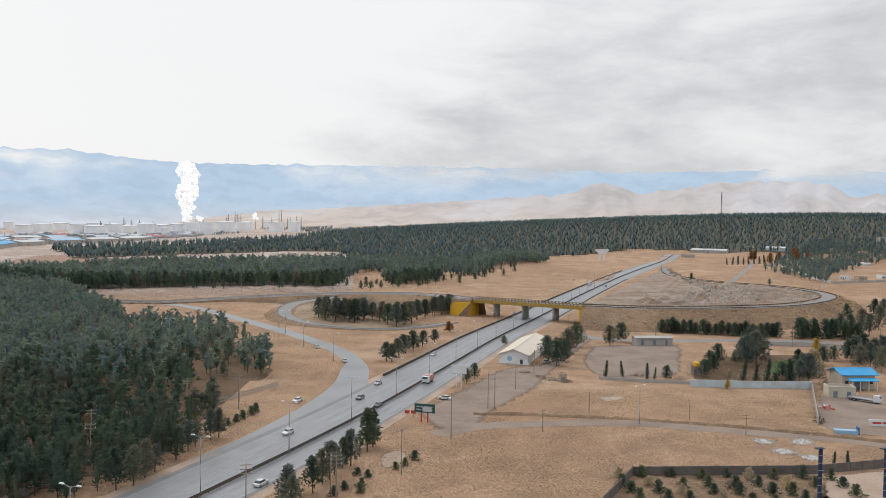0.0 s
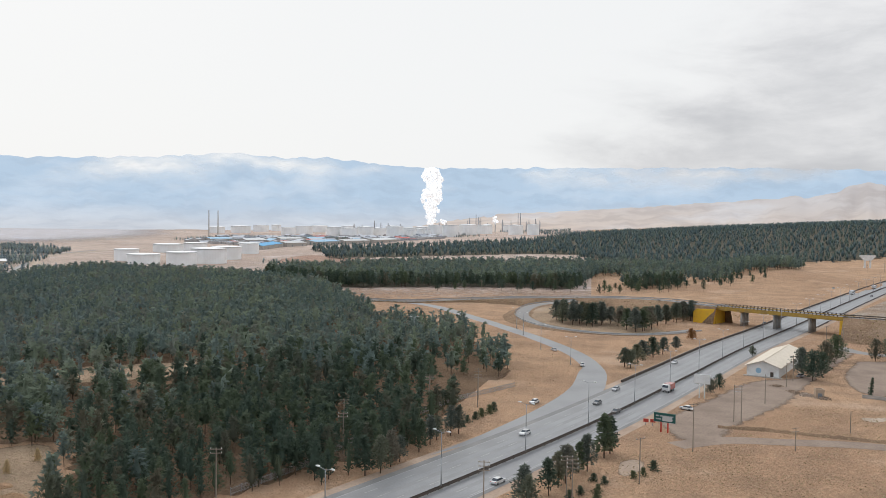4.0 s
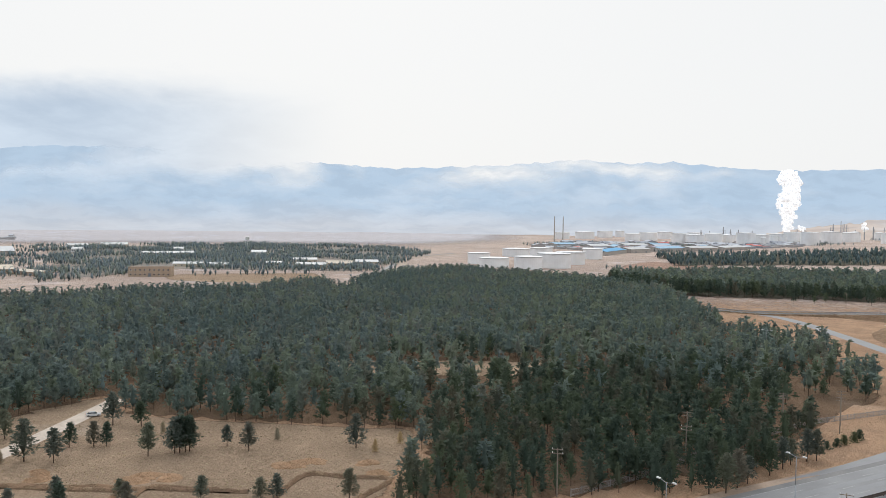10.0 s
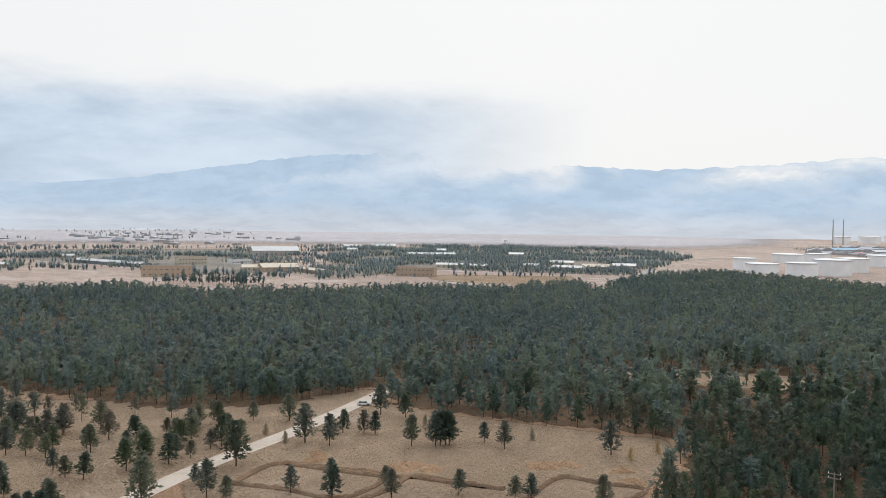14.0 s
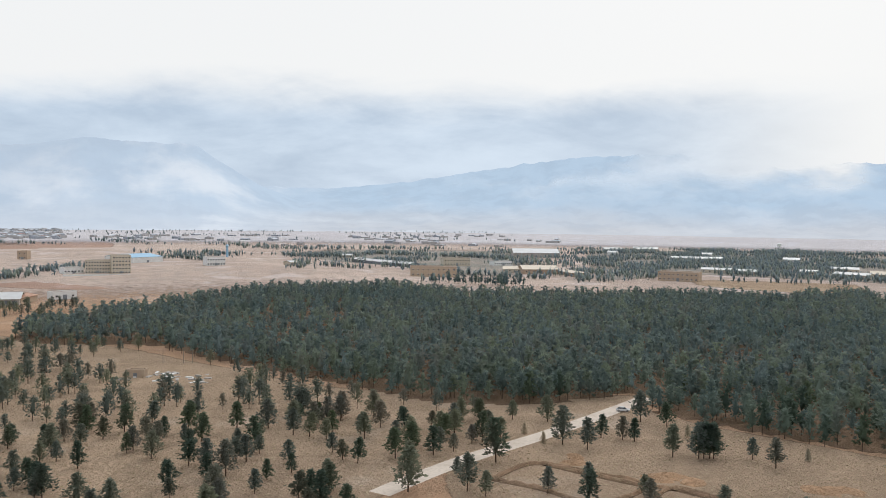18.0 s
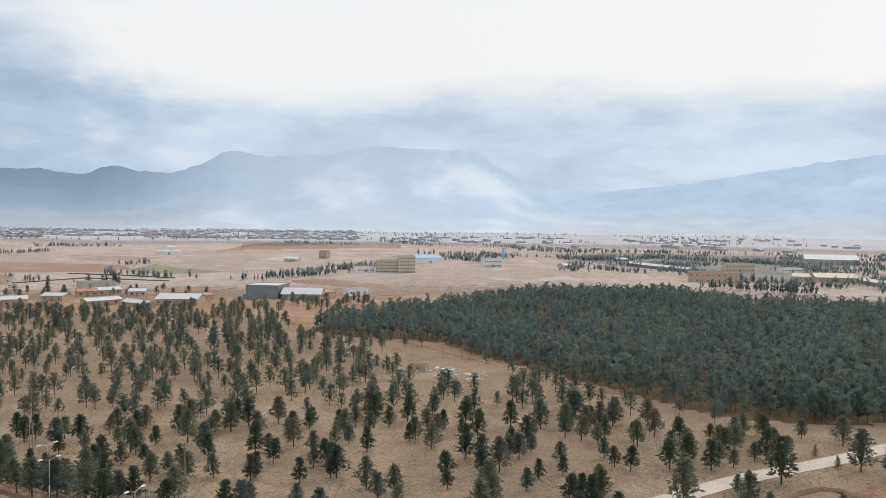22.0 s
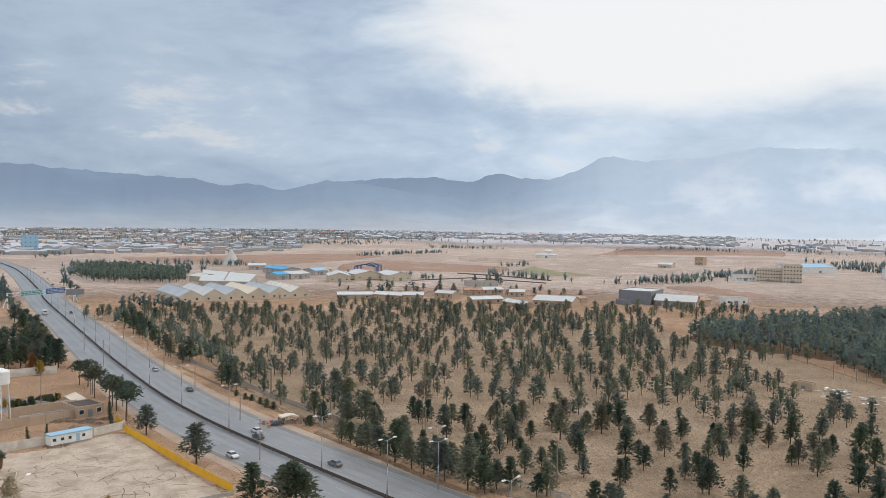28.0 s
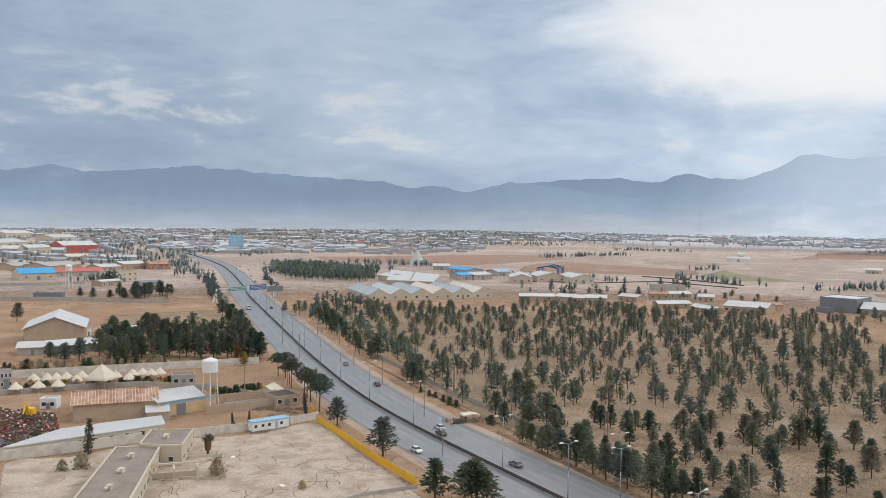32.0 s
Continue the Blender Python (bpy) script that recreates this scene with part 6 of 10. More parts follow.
# pines as single things
PINE_KINDS = []
for k, (cv, cf, tv, tf, face) in enumerate(NEAR):
    t = thing("pine_tree", (0, 0), 0, "dark green pine with a bare lower trunk", "pine tree", "pines", 0)
    for nm, vv, ff, mm in (("trunk", tv, tf, M_BARK), ("crown", cv, cf, M_PINE if k > 4 else M_PINE2)):
        o = new(nm, set_facing(tri_mesh(nm, vv, ff, (mm,)), face if nm == "crown" else np.tile((0.0, 0.0, 1.0), (len(vv), 1))))
        o.parent = t
    PINE_KINDS.append(t)
used_kind = set()


def put_tree(proto, p, h, rnd, wide=1.0, z=None):
    if proto is BROAD and int(p[0] * 7 + p[1] * 3) % 3 == 0:
        proto = BROAD2
    m = pose(p[0], p[1], (float(gz(p[0], p[1])) if z is None else z), 0, 0, rnd.uniform(0, 360)) @ Matrix.Diagonal((h * wide, h * wide, h, 1))
    if proto not in used_kind:
        used_kind.add(proto)
        proto.matrix_basis = m
        return proto
    q = proto.copy()
    scene.collection.objects.link(q)
    q.matrix_basis = m
    for c in proto.children:
        o = c.copy()
        scene.collection.objects.link(o)
        o.parent = q
    return q


def pine(p, h, rnd, wide=1.0, z=None):
    return put_tree(PINE_KINDS[rnd.randrange(len(PINE_KINDS))], p, h, rnd, wide, z)


def tree_kind(name, label, category, mat, tufts, size, slim, bare, seed, trunk=M_BARK, group="", shape=None, solid=0.4):
    r = np.random.default_rng(seed)
    cv, cf, tv, tf, face = pine_arrays(r, tufts, size, 6, 5, slim, bare, shape=shape, solid=solid)
    t = thing(name, (0, 0), 0, label, category, group, 0)
    for nm, vv, ff, mm in (("trunk", tv, tf, trunk), ("crown", cv, cf, mat)):
        o = new(nm, set_facing(tri_mesh(nm, vv, ff, (mm,)), face if nm == "crown" else np.tile((0.0, 0.0, 1.0), (len(vv), 1))))
        o.parent = t
    return t


CYPRESS = tree_kind("cypress_tree", "slim dark green cypress tree", "cypress tree", M_PINE, 300, 0.04, 0.5, 0.03, 3, group="cypresses")
BROAD = tree_kind("broadleaf_tree", "round dark evergreen tree in a yard", "tree", M_PINE, 620, 0.05, 1.7, 0.16, 4, group="yard trees", shape=0.12, solid=0.3)
BROAD2 = tree_kind("broadleaf_tree", "round dark evergreen tree in a yard", "tree", M_PINE2, 620, 0.05, 1.8, 0.18, 14, group="yard trees", shape=0.2, solid=0.3)
HEDGE = tree_kind("young_conifer", "bushy young conifer in a dense row", "conifer", M_PINE, 420, 0.055, 1.5, 0.02, 21, group="conifer row", shape=0.35)
GOLD = tree_kind("golden_tree", "small tree with golden autumn leaves", "tree", M_GOLD, 260, 0.06, 1.2, 0.1, 5)
RUSSET = tree_kind("russet_tree", "russet autumn tree on the slope", "tree", M_AUTUMN, 320, 0.075, 1.9, 0.08, 6, group="russet trees")
BUSH = tree_kind("bush", "grey-green bush on dry ground", "bush", M_OLIVE, 160, 0.12, 2.6, 0.0, 8, group="bushes")
SHRUB = tree_kind("dry_shrub", "dry leafless tan shrub", "bush", M_TWIG, 260, 0.09, 2.4, 0.0, 9, group="dry shrubs")
UMBRELLA = tree_kind("umbrella_pine", "tall pine with a bare trunk and flat crown", "pine tree", M_PINE, 260, 0.05, 1.25, 0.6, 10, group="roadside pines")
for p in P_NEAR:
    pine((float(p[0]), float(p[1])), random.Random(int(p[0] * 10)).uniform(4.8, 9.2), random.Random(int(p[1] * 10)), 1.3)

# ---- north: the interchange and the field beside it ----
rnd = random.Random(11)
# roadside pines
for p, h in (((-19.1, 220.9), 12), ((-18.0, 225.4), 10.5), ((-22.0, 208.0), 9.5), ((-23.8, 206.0), 8), ((-25.0, 200.4), 8.5), ((-25.8, 196.8), 9.5), ((-27.0, 193.5), 8.5), ((-28.2, 187.0), 8.5), ((-32.2, 176.3), 9.5), ((-30.2, 173.9), 8.5),
             ((-62.8, 230.1), 9), ((-61.1, 232.6), 8.5), ((-66.2, 211.1), 9), ((-65.5, 218.9), 8.5), ((-65.2, 224.2), 7), ((-68.9, 196.5), 9.5), ((-68.1, 201.1), 7), ((-69.4, 190.6), 9.5), ((-72.2, 187.6), 10)):
    pine(p, h, rnd, 1.15)
# grove inside the loop
for x, y, h in ((565, 574, 12), (578, 577, 12.5), (592, 578, 12), (606, 577, 11), (622, 579, 12), (632, 580, 13), (648, 574, 9), (662, 574, 9.5), (676, 576, 9), (690, 581, 11), (704, 584, 12), (716, 582, 11), (728, 575, 11), (742, 570, 10), (755, 566, 10), (770, 563, 10.5), (784, 561, 11), (792, 560, 10)):
    u = (x - 784) / 1505
    for e in (0.0, 1.0):
        pine((u * 62 * 1505 / (y - 386) + rnd.uniform(-1, 1) + e * 4, 62 * 1505 / (y - 386) + e * 9), h * 1.12, rnd, 1.3, 0.6)
for p, h in (((-23.5, 360.0), 8.5), ((-21.0, 358.6), 8), ((-18.5, 369.3), 9), ((-16.0, 380.2), 9), ((-13.0, 389.8), 9.5), ((-9.1, 400.4), 8), ((-3.4, 413.8), 7)):
    pine(p, h, rnd, 1.6)
put_tree(RUSSET, (4.1, 454.5), 6, rnd, 1.1)
# by the roadside station and the yard
for p, h in (((45.2, 361.6), 12), ((48.4, 354.5), 12), ((53.1, 365.9), 10), ((58.5, 391.3), 11), ((64.9, 407.0), 12), ((82.1, 414.3), 10), ((90.3, 426.0), 10), ((139.1, 379.1), 15), ((145.3, 385.7), 13), ((111.5, 351.7), 8), ((119.2, 364.6), 9), ((132.3, 372.8), 9), ((140.3, 322.8), 12), ((138.6, 326.6), 9), ((87.0, 325.6), 6), ((181.1, 376.8), 10), ((175.6, 355.4), 11), ((183.8, 362.3), 11), ((182.1, 349.4), 11), ((174.5, 376.2), 7), ((12.9, 324.4), 6), ((9.4, 313.3), 6), ((30.3, 409.3), 5)):
    put_tree(BROAD, p, h, rnd, 0.85)
for p, h in (((63.6, 327.4), 7.5), ((71.1, 331.6), 6.5), ((79.2, 324.7), 7), ((82.7, 327.4), 5), ((114.5, 320.7), 10), ((118.7, 319.9), 8), ((123.9, 321.7), 10), ((132.3, 322.2), 10), ((133.5, 321.0), 9), ((102.6, 211.9), 4.5), ((100.0, 213.7), 4)):
    put_tree(CYPRESS, p, h, rnd)
put_tree(GOLD, (170.6, 384.5), 9, rnd)
for p, h, kd in (((103.9, 333.9), 7, "b"), ((110.7, 344.1), 8, "p"), ((114.0, 334.5), 3, "s"), ((112.5, 325.1), 3, "s"), ((123.6, 330.3), 3, "s"), ((128.2, 323.9), 4, "u"), ((133.6, 331.1), 7, "b"), ((146.0, 340.5), 9, "b"), ((129.0, 358.0), 14, "b"), ((136.1, 365.5), 15, "b"), ((151.9, 360.1), 8, "p"), ((156.0, 353.9), 9, "s"), ((164.1, 363.6), 9, "p"), ((183.9, 376.4), 12, "p"), ((191.7, 383.1), 12, "p"), ((191.9, 374.3), 11, "b"), ((197.0, 377.5), 12, "p"), ((129.1, 372.2), 4, "u"), ((149.8, 334.7), 6, "s"), ((141.8, 311.9), 4, "s")):
    if kd == "p":
        pine(p, h, rnd, 1.5)
    else:
        put_tree({"b": BROAD, "s": SHRUB, "u": BUSH}[kd], p, h, rnd, 0.9)
put_tree(GOLD, (105.1, 309.4), 4, rnd)
for k in range(20):
    put_tree(HEDGE, (120 + k * 3.1 + rnd.uniform(-0.8, 0.8), 464 - k * 0.7 + rnd.uniform(-1.5, 1.5)), rnd.uniform(6.5, 9), rnd, 1.2)
for k in range(11):
    put_tree(HEDGE, (188 + k * 3.2 + rnd.uniform(-1, 1), 448 + rnd.uniform(-4, 6)), rnd.uniform(8, 12), rnd, 1.0)
for p, h in (((220.0, 467.4), 12), ((220.2, 454.7), 13), ((234.7, 473.2), 14), ((232.3, 460.2), 13), ((251.2, 486.8), 15), ((259.6, 542.2), 10), ((261.5, 574.3), 8), ((285.0, 560.2), 12), ((291.8, 561.0), 12), ((312.3, 810.0), 7)):
    pine(p, h, rnd, 1.2)
put_tree(BUSH, (234.4, 799.4), 6, rnd, 0.7, 6)
# undergrowth at the field's edge
for p, h in (((-21.4, 189.6), 2.2), ((-19.7, 200.6), 2.0), ((-17.8, 192.1), 2.2), ((-17.0, 199.0), 2), ((-6.5, 214.1), 2.6), ((-8.7, 208.5), 2.2), ((-10.8, 205.7), 2), ((-17.6, 187.4), 2.4), ((-23.3, 185.1), 2.5), ((-62.0, 245.9), 2.4), ((-60.7, 250.7), 2.6), ((-59.7, 254.9), 2.8), ((-58.2, 259.8), 3), ((-57.9, 263.9), 3), ((-62.1, 241.0), 2)):
    put_tree(BUSH, p, h, rnd, rnd.uniform(0.8, 1.1))

# orchard behind the dark wall
wall_run("garden_wall", [(33.9, 178.1), (46.6, 203.4), (91.8, 206.6), (112.9, 213.0), (139.6, 220.9)], 2.2, "dark grey block wall round an orchard", M_BLOCK, 4.0, cap=0.0)
for k in range(34):
    p = (43 + (k % 9) * 6.3 + rnd.uniform(-1, 1), 202 - (k // 9) * 6.0 + rnd.uniform(-1, 1))
    put_tree(BUSH if k % 5 else SHRUB, p, rnd.uniform(2.2, 3.4), rnd, rnd.uniform(0.8, 1.15))
structure(sheet("soil_bed", [(34.9, 178.3), (46.8, 202.4), (91.2, 205.8), (71.4, 162.2), (35.1, 161.1)], 0.03, M_SLOPE, 0.5, 2.0), "red-brown orchard soil", "soil")
structure(sheet("sand_yard", [(93.0, 205.5), (112.0, 211.2), (129.1, 208.5), (101.7, 163.4), (72.7, 162.5)], 0.03, M_DIRT, 0.5, 3.0), "pale sandy yard beside the orchard", "yard")


def lattice_pole(p, h, label, mat):
    t = thing("steel_column", p, 12, label, "column")
    part("column", Geo().box(-0.3, 0.3, -0.3, 0.3, -0.2, h), mat, t)
    rung = None
    for k in range(int(h / 1.6)):
        if rung is None:
            rung = part("rung", Geo().box(-0.75, 0.75, -0.36, -0.29, 0, 0.1), M_STEEL, t)
            rung.matrix_basis = pose(0, 0, 0.8)
        else:
            share("rung", rung, t, 0, 0, 0.8 + k * 1.6)
    part("cap", Geo().box(-1.3, 0.6, -0.55, 0.55, h, h + 0.15), mat, t)


lattice_pole((81.4, 180.1), 13.5, "dark blue steel column with pale rungs", M_NAVY)
lattice_pole((96.7, 182.4), 13.0, "dark blue steel column with pale rungs", M_NAVY)


def heap(p, r, h, label, mat, name="gravel_heap", category="heap", group="", stony=True):
    g_ = Geo()
    seg, rings = 18, 5
    for j in range(rings + 1):
        u = j / rings
        for i in range(seg):
            a = 2 * math.pi * i / seg
            q = r * (1 - u) * (0.8 + 0.4 * noise.noise((p[0] + math.cos(a) * 1.5, p[1] + math.sin(a) * 1.5, u)))
            g_.v.append((math.cos(a) * q * 1.3, math.sin(a) * q, h * u ** 0.8 - 0.1 + 0.12 * noise.noise((p[0] + a * 3, u * 9, 1))))
    for j in range(rings):
        g_.f += [(j * seg + i, j * seg + (i + 1) % seg, (j + 1) * seg + (i + 1) % seg, (j + 1) * seg + i) for i in range(seg)]
    t = thing(name, p, rnd.uniform(0, 360), label, category, group)
    part("mound", g_, mat, t)
    if not stony:
        return
    st = Geo()
    for k in range(60):
        a, q = rnd.uniform(0, 6.28), r * math.sqrt(rnd.random()) * 1.2
        z = max(0, h * (1 - q / r / 1.2)) * 0.9
        s = rnd.uniform(0.08, 0.2)
        st.box(math.cos(a) * q * 1.3 - s, math.cos(a) * q * 1.3 + s, math.sin(a) * q - s, math.sin(a) * q + s, z - s, z + s, 0.6)
    tagged(part("gravel", st, mat, t), kind="stuff")


for p, r in (((90.7, 236.3), 2.6), ((92.3, 226.0), 2.8), ((101.7, 236.5), 2.9), ((97.3, 220.5), 2.4)):
    heap(p, r, 1.0, "low heap of white gravel on dry grass", M_GRAVEL, group="gravel heaps")


def berm(name, pts, w, h, label, mat):
    c = spline(pts, 1.5)
    n = normals(c)
    v, f = [], []
    for (x, y), (nx, ny) in zip(c, n):
        k = h * (0.7 + 0.6 * noise.noise((x * 0.7, y * 0.7, 2)))
        for o, z in ((w, -0.1), (w * 0.4, k * 0.8), (0, k), (-w * 0.4, k * 0.75), (-w, -0.1)):
            v.append((x + nx * o, y + ny * o, float(gz(x, y)) + z))
    for i in range(len(c) - 1):
        f += [(5 * i + k + 1, 5 * i + k, 5 * i + k + 5, 5 * i + k + 6) for k in range(4)]
    return structure(mesh_ob(name, v, f, (mat,), smooth=True), label, "berm")


berm("berm", [(10.4, 265.0), (24.9, 265.1), (38.9, 263.4), (56.1, 261.4), (72.5, 257.4), (88.3, 253.0), (103.0, 247.4), (116.9, 241.8), (125.6, 237.4)], 1.5, 1.0, "low ridge of turned soil beside the track", M_SLOPE)
structure(sheet("puddle", [(-15.9, 218.8), (-11.8, 223.8), (-7.5, 220.6), (-8.0, 212.2), (-10.9, 206.6), (-14.7, 205.5), (-16.3, 212.2)], 0.05, M_DIRT, 0.5, 3.0), "shallow dried puddle in the dirt", "ground")
structure(sheet("pale_patch", [(52.9, 292.8), (63.4, 295.9), (63.8, 290.6), (55.4, 285.5)], 0.05, M_LOT, 0.3, 2.0), "patch of spilled white gravel", "ground")

# the walled garden, the blue-roofed house and its yard
wall_run("garden_wall", [(92.8, 314.0), (114.9, 312.4), (137.4, 313.1)], 2.7, "pale blue washed garden wall with piers", M_BLUEWALL, 5.0)
wall_run("yard_wall", [(137.4, 313.1), (125.5, 283.0), (115.2, 257.2)], 2.4, "rough grey block wall of a yard", M_CONC, 4.0)
wall_run("yard_wall", [(60.9, 325.8), (77.4, 321.6), (94.1, 318.5)], 1.2, "low broken wall along the yard", M_CONC, 5.0)
structure(sheet("garden_soil", [(94.5, 317.0), (116.1, 315.6), (137.8, 316.0), (165.4, 375.6), (157.2, 392.9), (111.4, 371.2)], 0.03, M_LITTER, 0.5, 3.0), "dark garden soil under trees", "soil")
structure(sheet("lawn", [(130.9, 342.6), (143.6, 344.0), (157.9, 374.4), (147.0, 373.4)], 0.06, M_LAWN, 0.5), "small green lawn in the garden", "lawn")
structure(sheet("yard", [(134.4, 301.5), (160.1, 303.7), (164.4, 285.5), (138.4, 245.5), (114.6, 254.9)], 0.04, M_YARD, 0.5, 2.0), "bare dirt yard of the blue-roofed house", "yard")
wall_run("retaining_wall", [(159.7, 420.6), (178.7, 418.9), (192.6, 412.7), (212.7, 404.8)], 2.2, "grey concrete yard wall", M_CONC, 5.0)
t = shed("blue_roofed_house", (148.5, 312.7), (161.1, 313.7), 9, 5.6, 1.5, "cream house with bright blue sheet roof", M_CREAM, M_BLUE, wins=4, doors=1, over=1.0, category="house", ribs=12)
part("porch_roof", Geo().prism([(-4.2, 3.7), (-0.9, 4.3), (-0.9, 4.5), (-4.2, 3.9)], 1, 12, "x"), M_BLUE, t, "lower blue sheet roof")
for k in range(4):
    part("porch_post", Geo().box(1.5 + 3.2 * k, 1.75 + 3.2 * k, -4.0, -3.75, -0.1, 3.8), M_WHITE, t)
house("garage", (136.9, 298.1), (145.9, 296.9), 6, 3.2, "cream concrete garage with open bays", M_CREAM, wins=0, doors=2, category="garage")
house("pump_house", (99.8, 338.2), (104.0, 338.5), 4, 3.2, "small brick hut under a yellow tank", M_BRICK, wins=0, doors=1, category="hut")
t = thing("water_tank", (102.1, 338.3), 0, "yellow plastic water tank on a hut", "water tank", z=3.4)
part("drum", Geo().lathe([(1.3, 0), (1.35, 0.4), (1.35, 1.5), (1.2, 1.8), (0.3, 2.0)], 18), M_YELLOW, t, smooth=True)
t = thing("skip", (118.9, 247.1), 170, "blue steel skip on the dirt", "skip")
part("tub", Geo().prism([(-3, 0), (-3.3, 1.1), (3.3, 1.1), (3, 0)], -1.1, 1.1), M_PALEBLUE, t)
part("tail_frame", Geo().box(-3.4, -3.1, -1.1, 1.1, 0, 2.2), M_SIGNB, t)
lorry((146.3, 291.4), -45, "white flatbed lorry parked in the yard", P_WHITE, M_STEEL, 10.5, flat=True, group="parked lorries")
t = thing("sign_board", (135.0, 255.5), -5, "pale sign board lying by the yard", "sign")
part("board", Geo().box(-5, 5, -0.15, 0.15, 0.3, 2.2), M_WHITE, t)
bars(t, -4, 4, 0.6, 1.9, -0.15, 1, M_SIGNR, rnd)
for p, m_ in (((127.4, 281.4), M_WHITE), ((127.9, 278.4), M_SIGNR), ((117.5, 260.7), M_DARK)):
    t = thing("scrap_pile", p, rnd.uniform(0, 360), "pile of scrap metal beside the wall", "scrap", "scrap piles")
    g_ = Geo()
    for k in range(16):
        x, y, z = rnd.uniform(-2, 2), rnd.uniform(-1.2, 1.2), rnd.uniform(0, 1.4)
        g_.tube((x, y, z), (x + rnd.uniform(-1.5, 1.5), y + rnd.uniform(-1.5, 1.5), max(0.1, z + rnd.uniform(-1, 1))), 0.12, seg=5)
    part("bars", g_, m_, t)

# roadside station, ruined hut, billboards, poles
t = shed("roadside_station", (24.5, 358.5), (36.3, 355.0), 52, 4.2, 2.2, "white roadside workshop with long tan sheet roof", M_WHITE, M_CANVAS, cross=True, wins=0, doors=0, over=0.8)
L_ = 12.0
part("mural", Geo().tube((4.5, -0.04, 2.4), (4.5, -0.01, 2.4), 1.1, seg=20), M_PALEBLUE, t, "faded round painted mark")
part("side_door", Geo().box(9.0, 10.2, -0.08, 0.02, 0, 2.2), M_DARK, t)
part("plinth", Geo().box(-1.0, 13.5, -1.2, -0.02, -0.1, 0.35), M_CONC, t)
for k in range(4):
    part("side_window", Geo().box(-0.07, 0.02, 6 + k * 9, 9 + k * 9, 1.2, 2.6), M_GLASS, t)
t = shed("ruined_shelter", (95.5, 415.0), (113.7, 416.7), 7, 3.6, 0.5, "ruined grey concrete shelter with open front", M_CONC, M_CONC, wins=0, doors=3, category="ruin")
house("hut", (44.9, 320.2), (47.7, 320.5), 3, 2.4, "small block hut among rubble", M_BRICK, wins=0, doors=1, category="hut")
for p, r in (((42.2, 324.6), 3), ((47.1, 320.6), 2.6), ((38.3, 328.6), 2.2), ((78.3, 335.0), 3), ((92.0, 327.8), 2.5), ((33.8, 338.1), 2)):
    heap(p, r, 0.9, "heap of rubble and broken blocks", M_RUBBLE, "rubble_heap", "rubble", "rubble heaps")


def billboard(p, rot, w, h, z0, label, face, legs, lettering=None, name="billboard"):
    t = thing(name, p, rot, label, "sign")
    part("panel", Geo().box(-w / 2, w / 2, -0.15, 0.15, z0, z0 + h), face, t)
    for x in (-w * 0.16, w * 0.16):
        part("leg", Geo().box(x - 0.18, x + 0.18, -0.18, 0.18, -0.1, z0), legs, t)
    if lettering:
        bars(t, -w * 0.4, w * 0.4, z0 + h * 0.15, z0 + h * 0.85, -0.15, 2, lettering, rnd)
    part("frame", Geo().box(-w / 2 - 0.08, w / 2 + 0.08, -0.1, 0.1, z0 - 0.12, z0 - 0.001), M_STEEL, t)
    return t


billboard((6.5, 306.9), -8, 5.4, 3.2, 5.0, "blank white roadside billboard on steel legs", M_WHITE, M_WHITE)
t = billboard((-4.8, 253.6), -15, 6.3, 2.6, 3.0, "dark green road sign on red legs", M_SIGNG, M_SIGNR, M_LINE, "road_sign")
part("notice", Geo().box(-0.6, 2.2, -0.19, -0.15, 3.3, 4.7), M_TIN, t, "pale inset notice")
t = thing("small_sign", (-9.5, 260.6), 0, "low red and white roadside signs", "sign")
for x in (-1.6, 0.4):
    part("board", Geo().box(x, x + 1.5, -0.05, 0.05, 1.0, 2.0), M_SIGNR, t)
    part("leg", Geo().box(x + 0.6, x + 0.8, -0.05, 0.05, -0.1, 1.0), M_STEEL, t)
for p, h in (((26.9, 304.5), 10), ((37.2, 338.5), 9), ((41.0, 351.7), 10), ((47.5, 270.1), 6.5), ((29.6, 244.4), 6.5), ((88.5, 244.1), 6), ((77.0, 260.8), 6), ((-9.2, 201.8), 11), ((68.1, 456.9), 10), ((73.8, 444.7), 11), ((177.6, 446.1), 10), ((172.6, 416.5), 13), ((111.1, 439.8), 9), ((233.9, 451.2), 11), ((131.7, 462.8), 8), ((164.9, 466.7), 8)):
    utility_pole(p, rnd.uniform(0, 90), h, "grey power pole on dry ground", rnd.choice((1, 2)))
utility_pole((16.4, 273.8), 10, 11.5, "tall twin power pole with a platform", 3, True)
utility_pole((3.0, 234.9), 10, 13.0, "tall slim power pole beside the road", 1)
utility_pole((-22.5, 183.1), 10, 10.0, "wooden power pole with cross arms", 3)
utility_pole((-24.0, 185.0), 10, 10.0, "wooden power pole with cross arms", 2)
utility_pole((-40.4, 175.4), 10, 10.0, "wooden power pole with cross arms", 3)
for p in ((-77.9, 258.8), (-64.0, 267.3), (-84.3, 203.0), (-97.4, 163.0), (-90.3, 218.0), (-78.6, 261.5), (-66.3, 277.5), (-158.0, 666.9), (-367.4, 732.9), (-329.8, 709.8), (211.2, 1126.4), (236.6, 1159.5)):
    utility_pole(p, 20, 11.0, "pale power pole at the wood's edge", 2)

# cars and lorries
CARS = {"white": sedan(P_WHITE, "white saloon car on the damp highway"), "dark": sedan(P_DARK, "black saloon car on the damp highway"), "grey": sedan(P_GREY, "grey saloon car on the damp highway"), "silver": sedan(P_SILVER, "silver saloon car on the damp highway")}
placed = set()


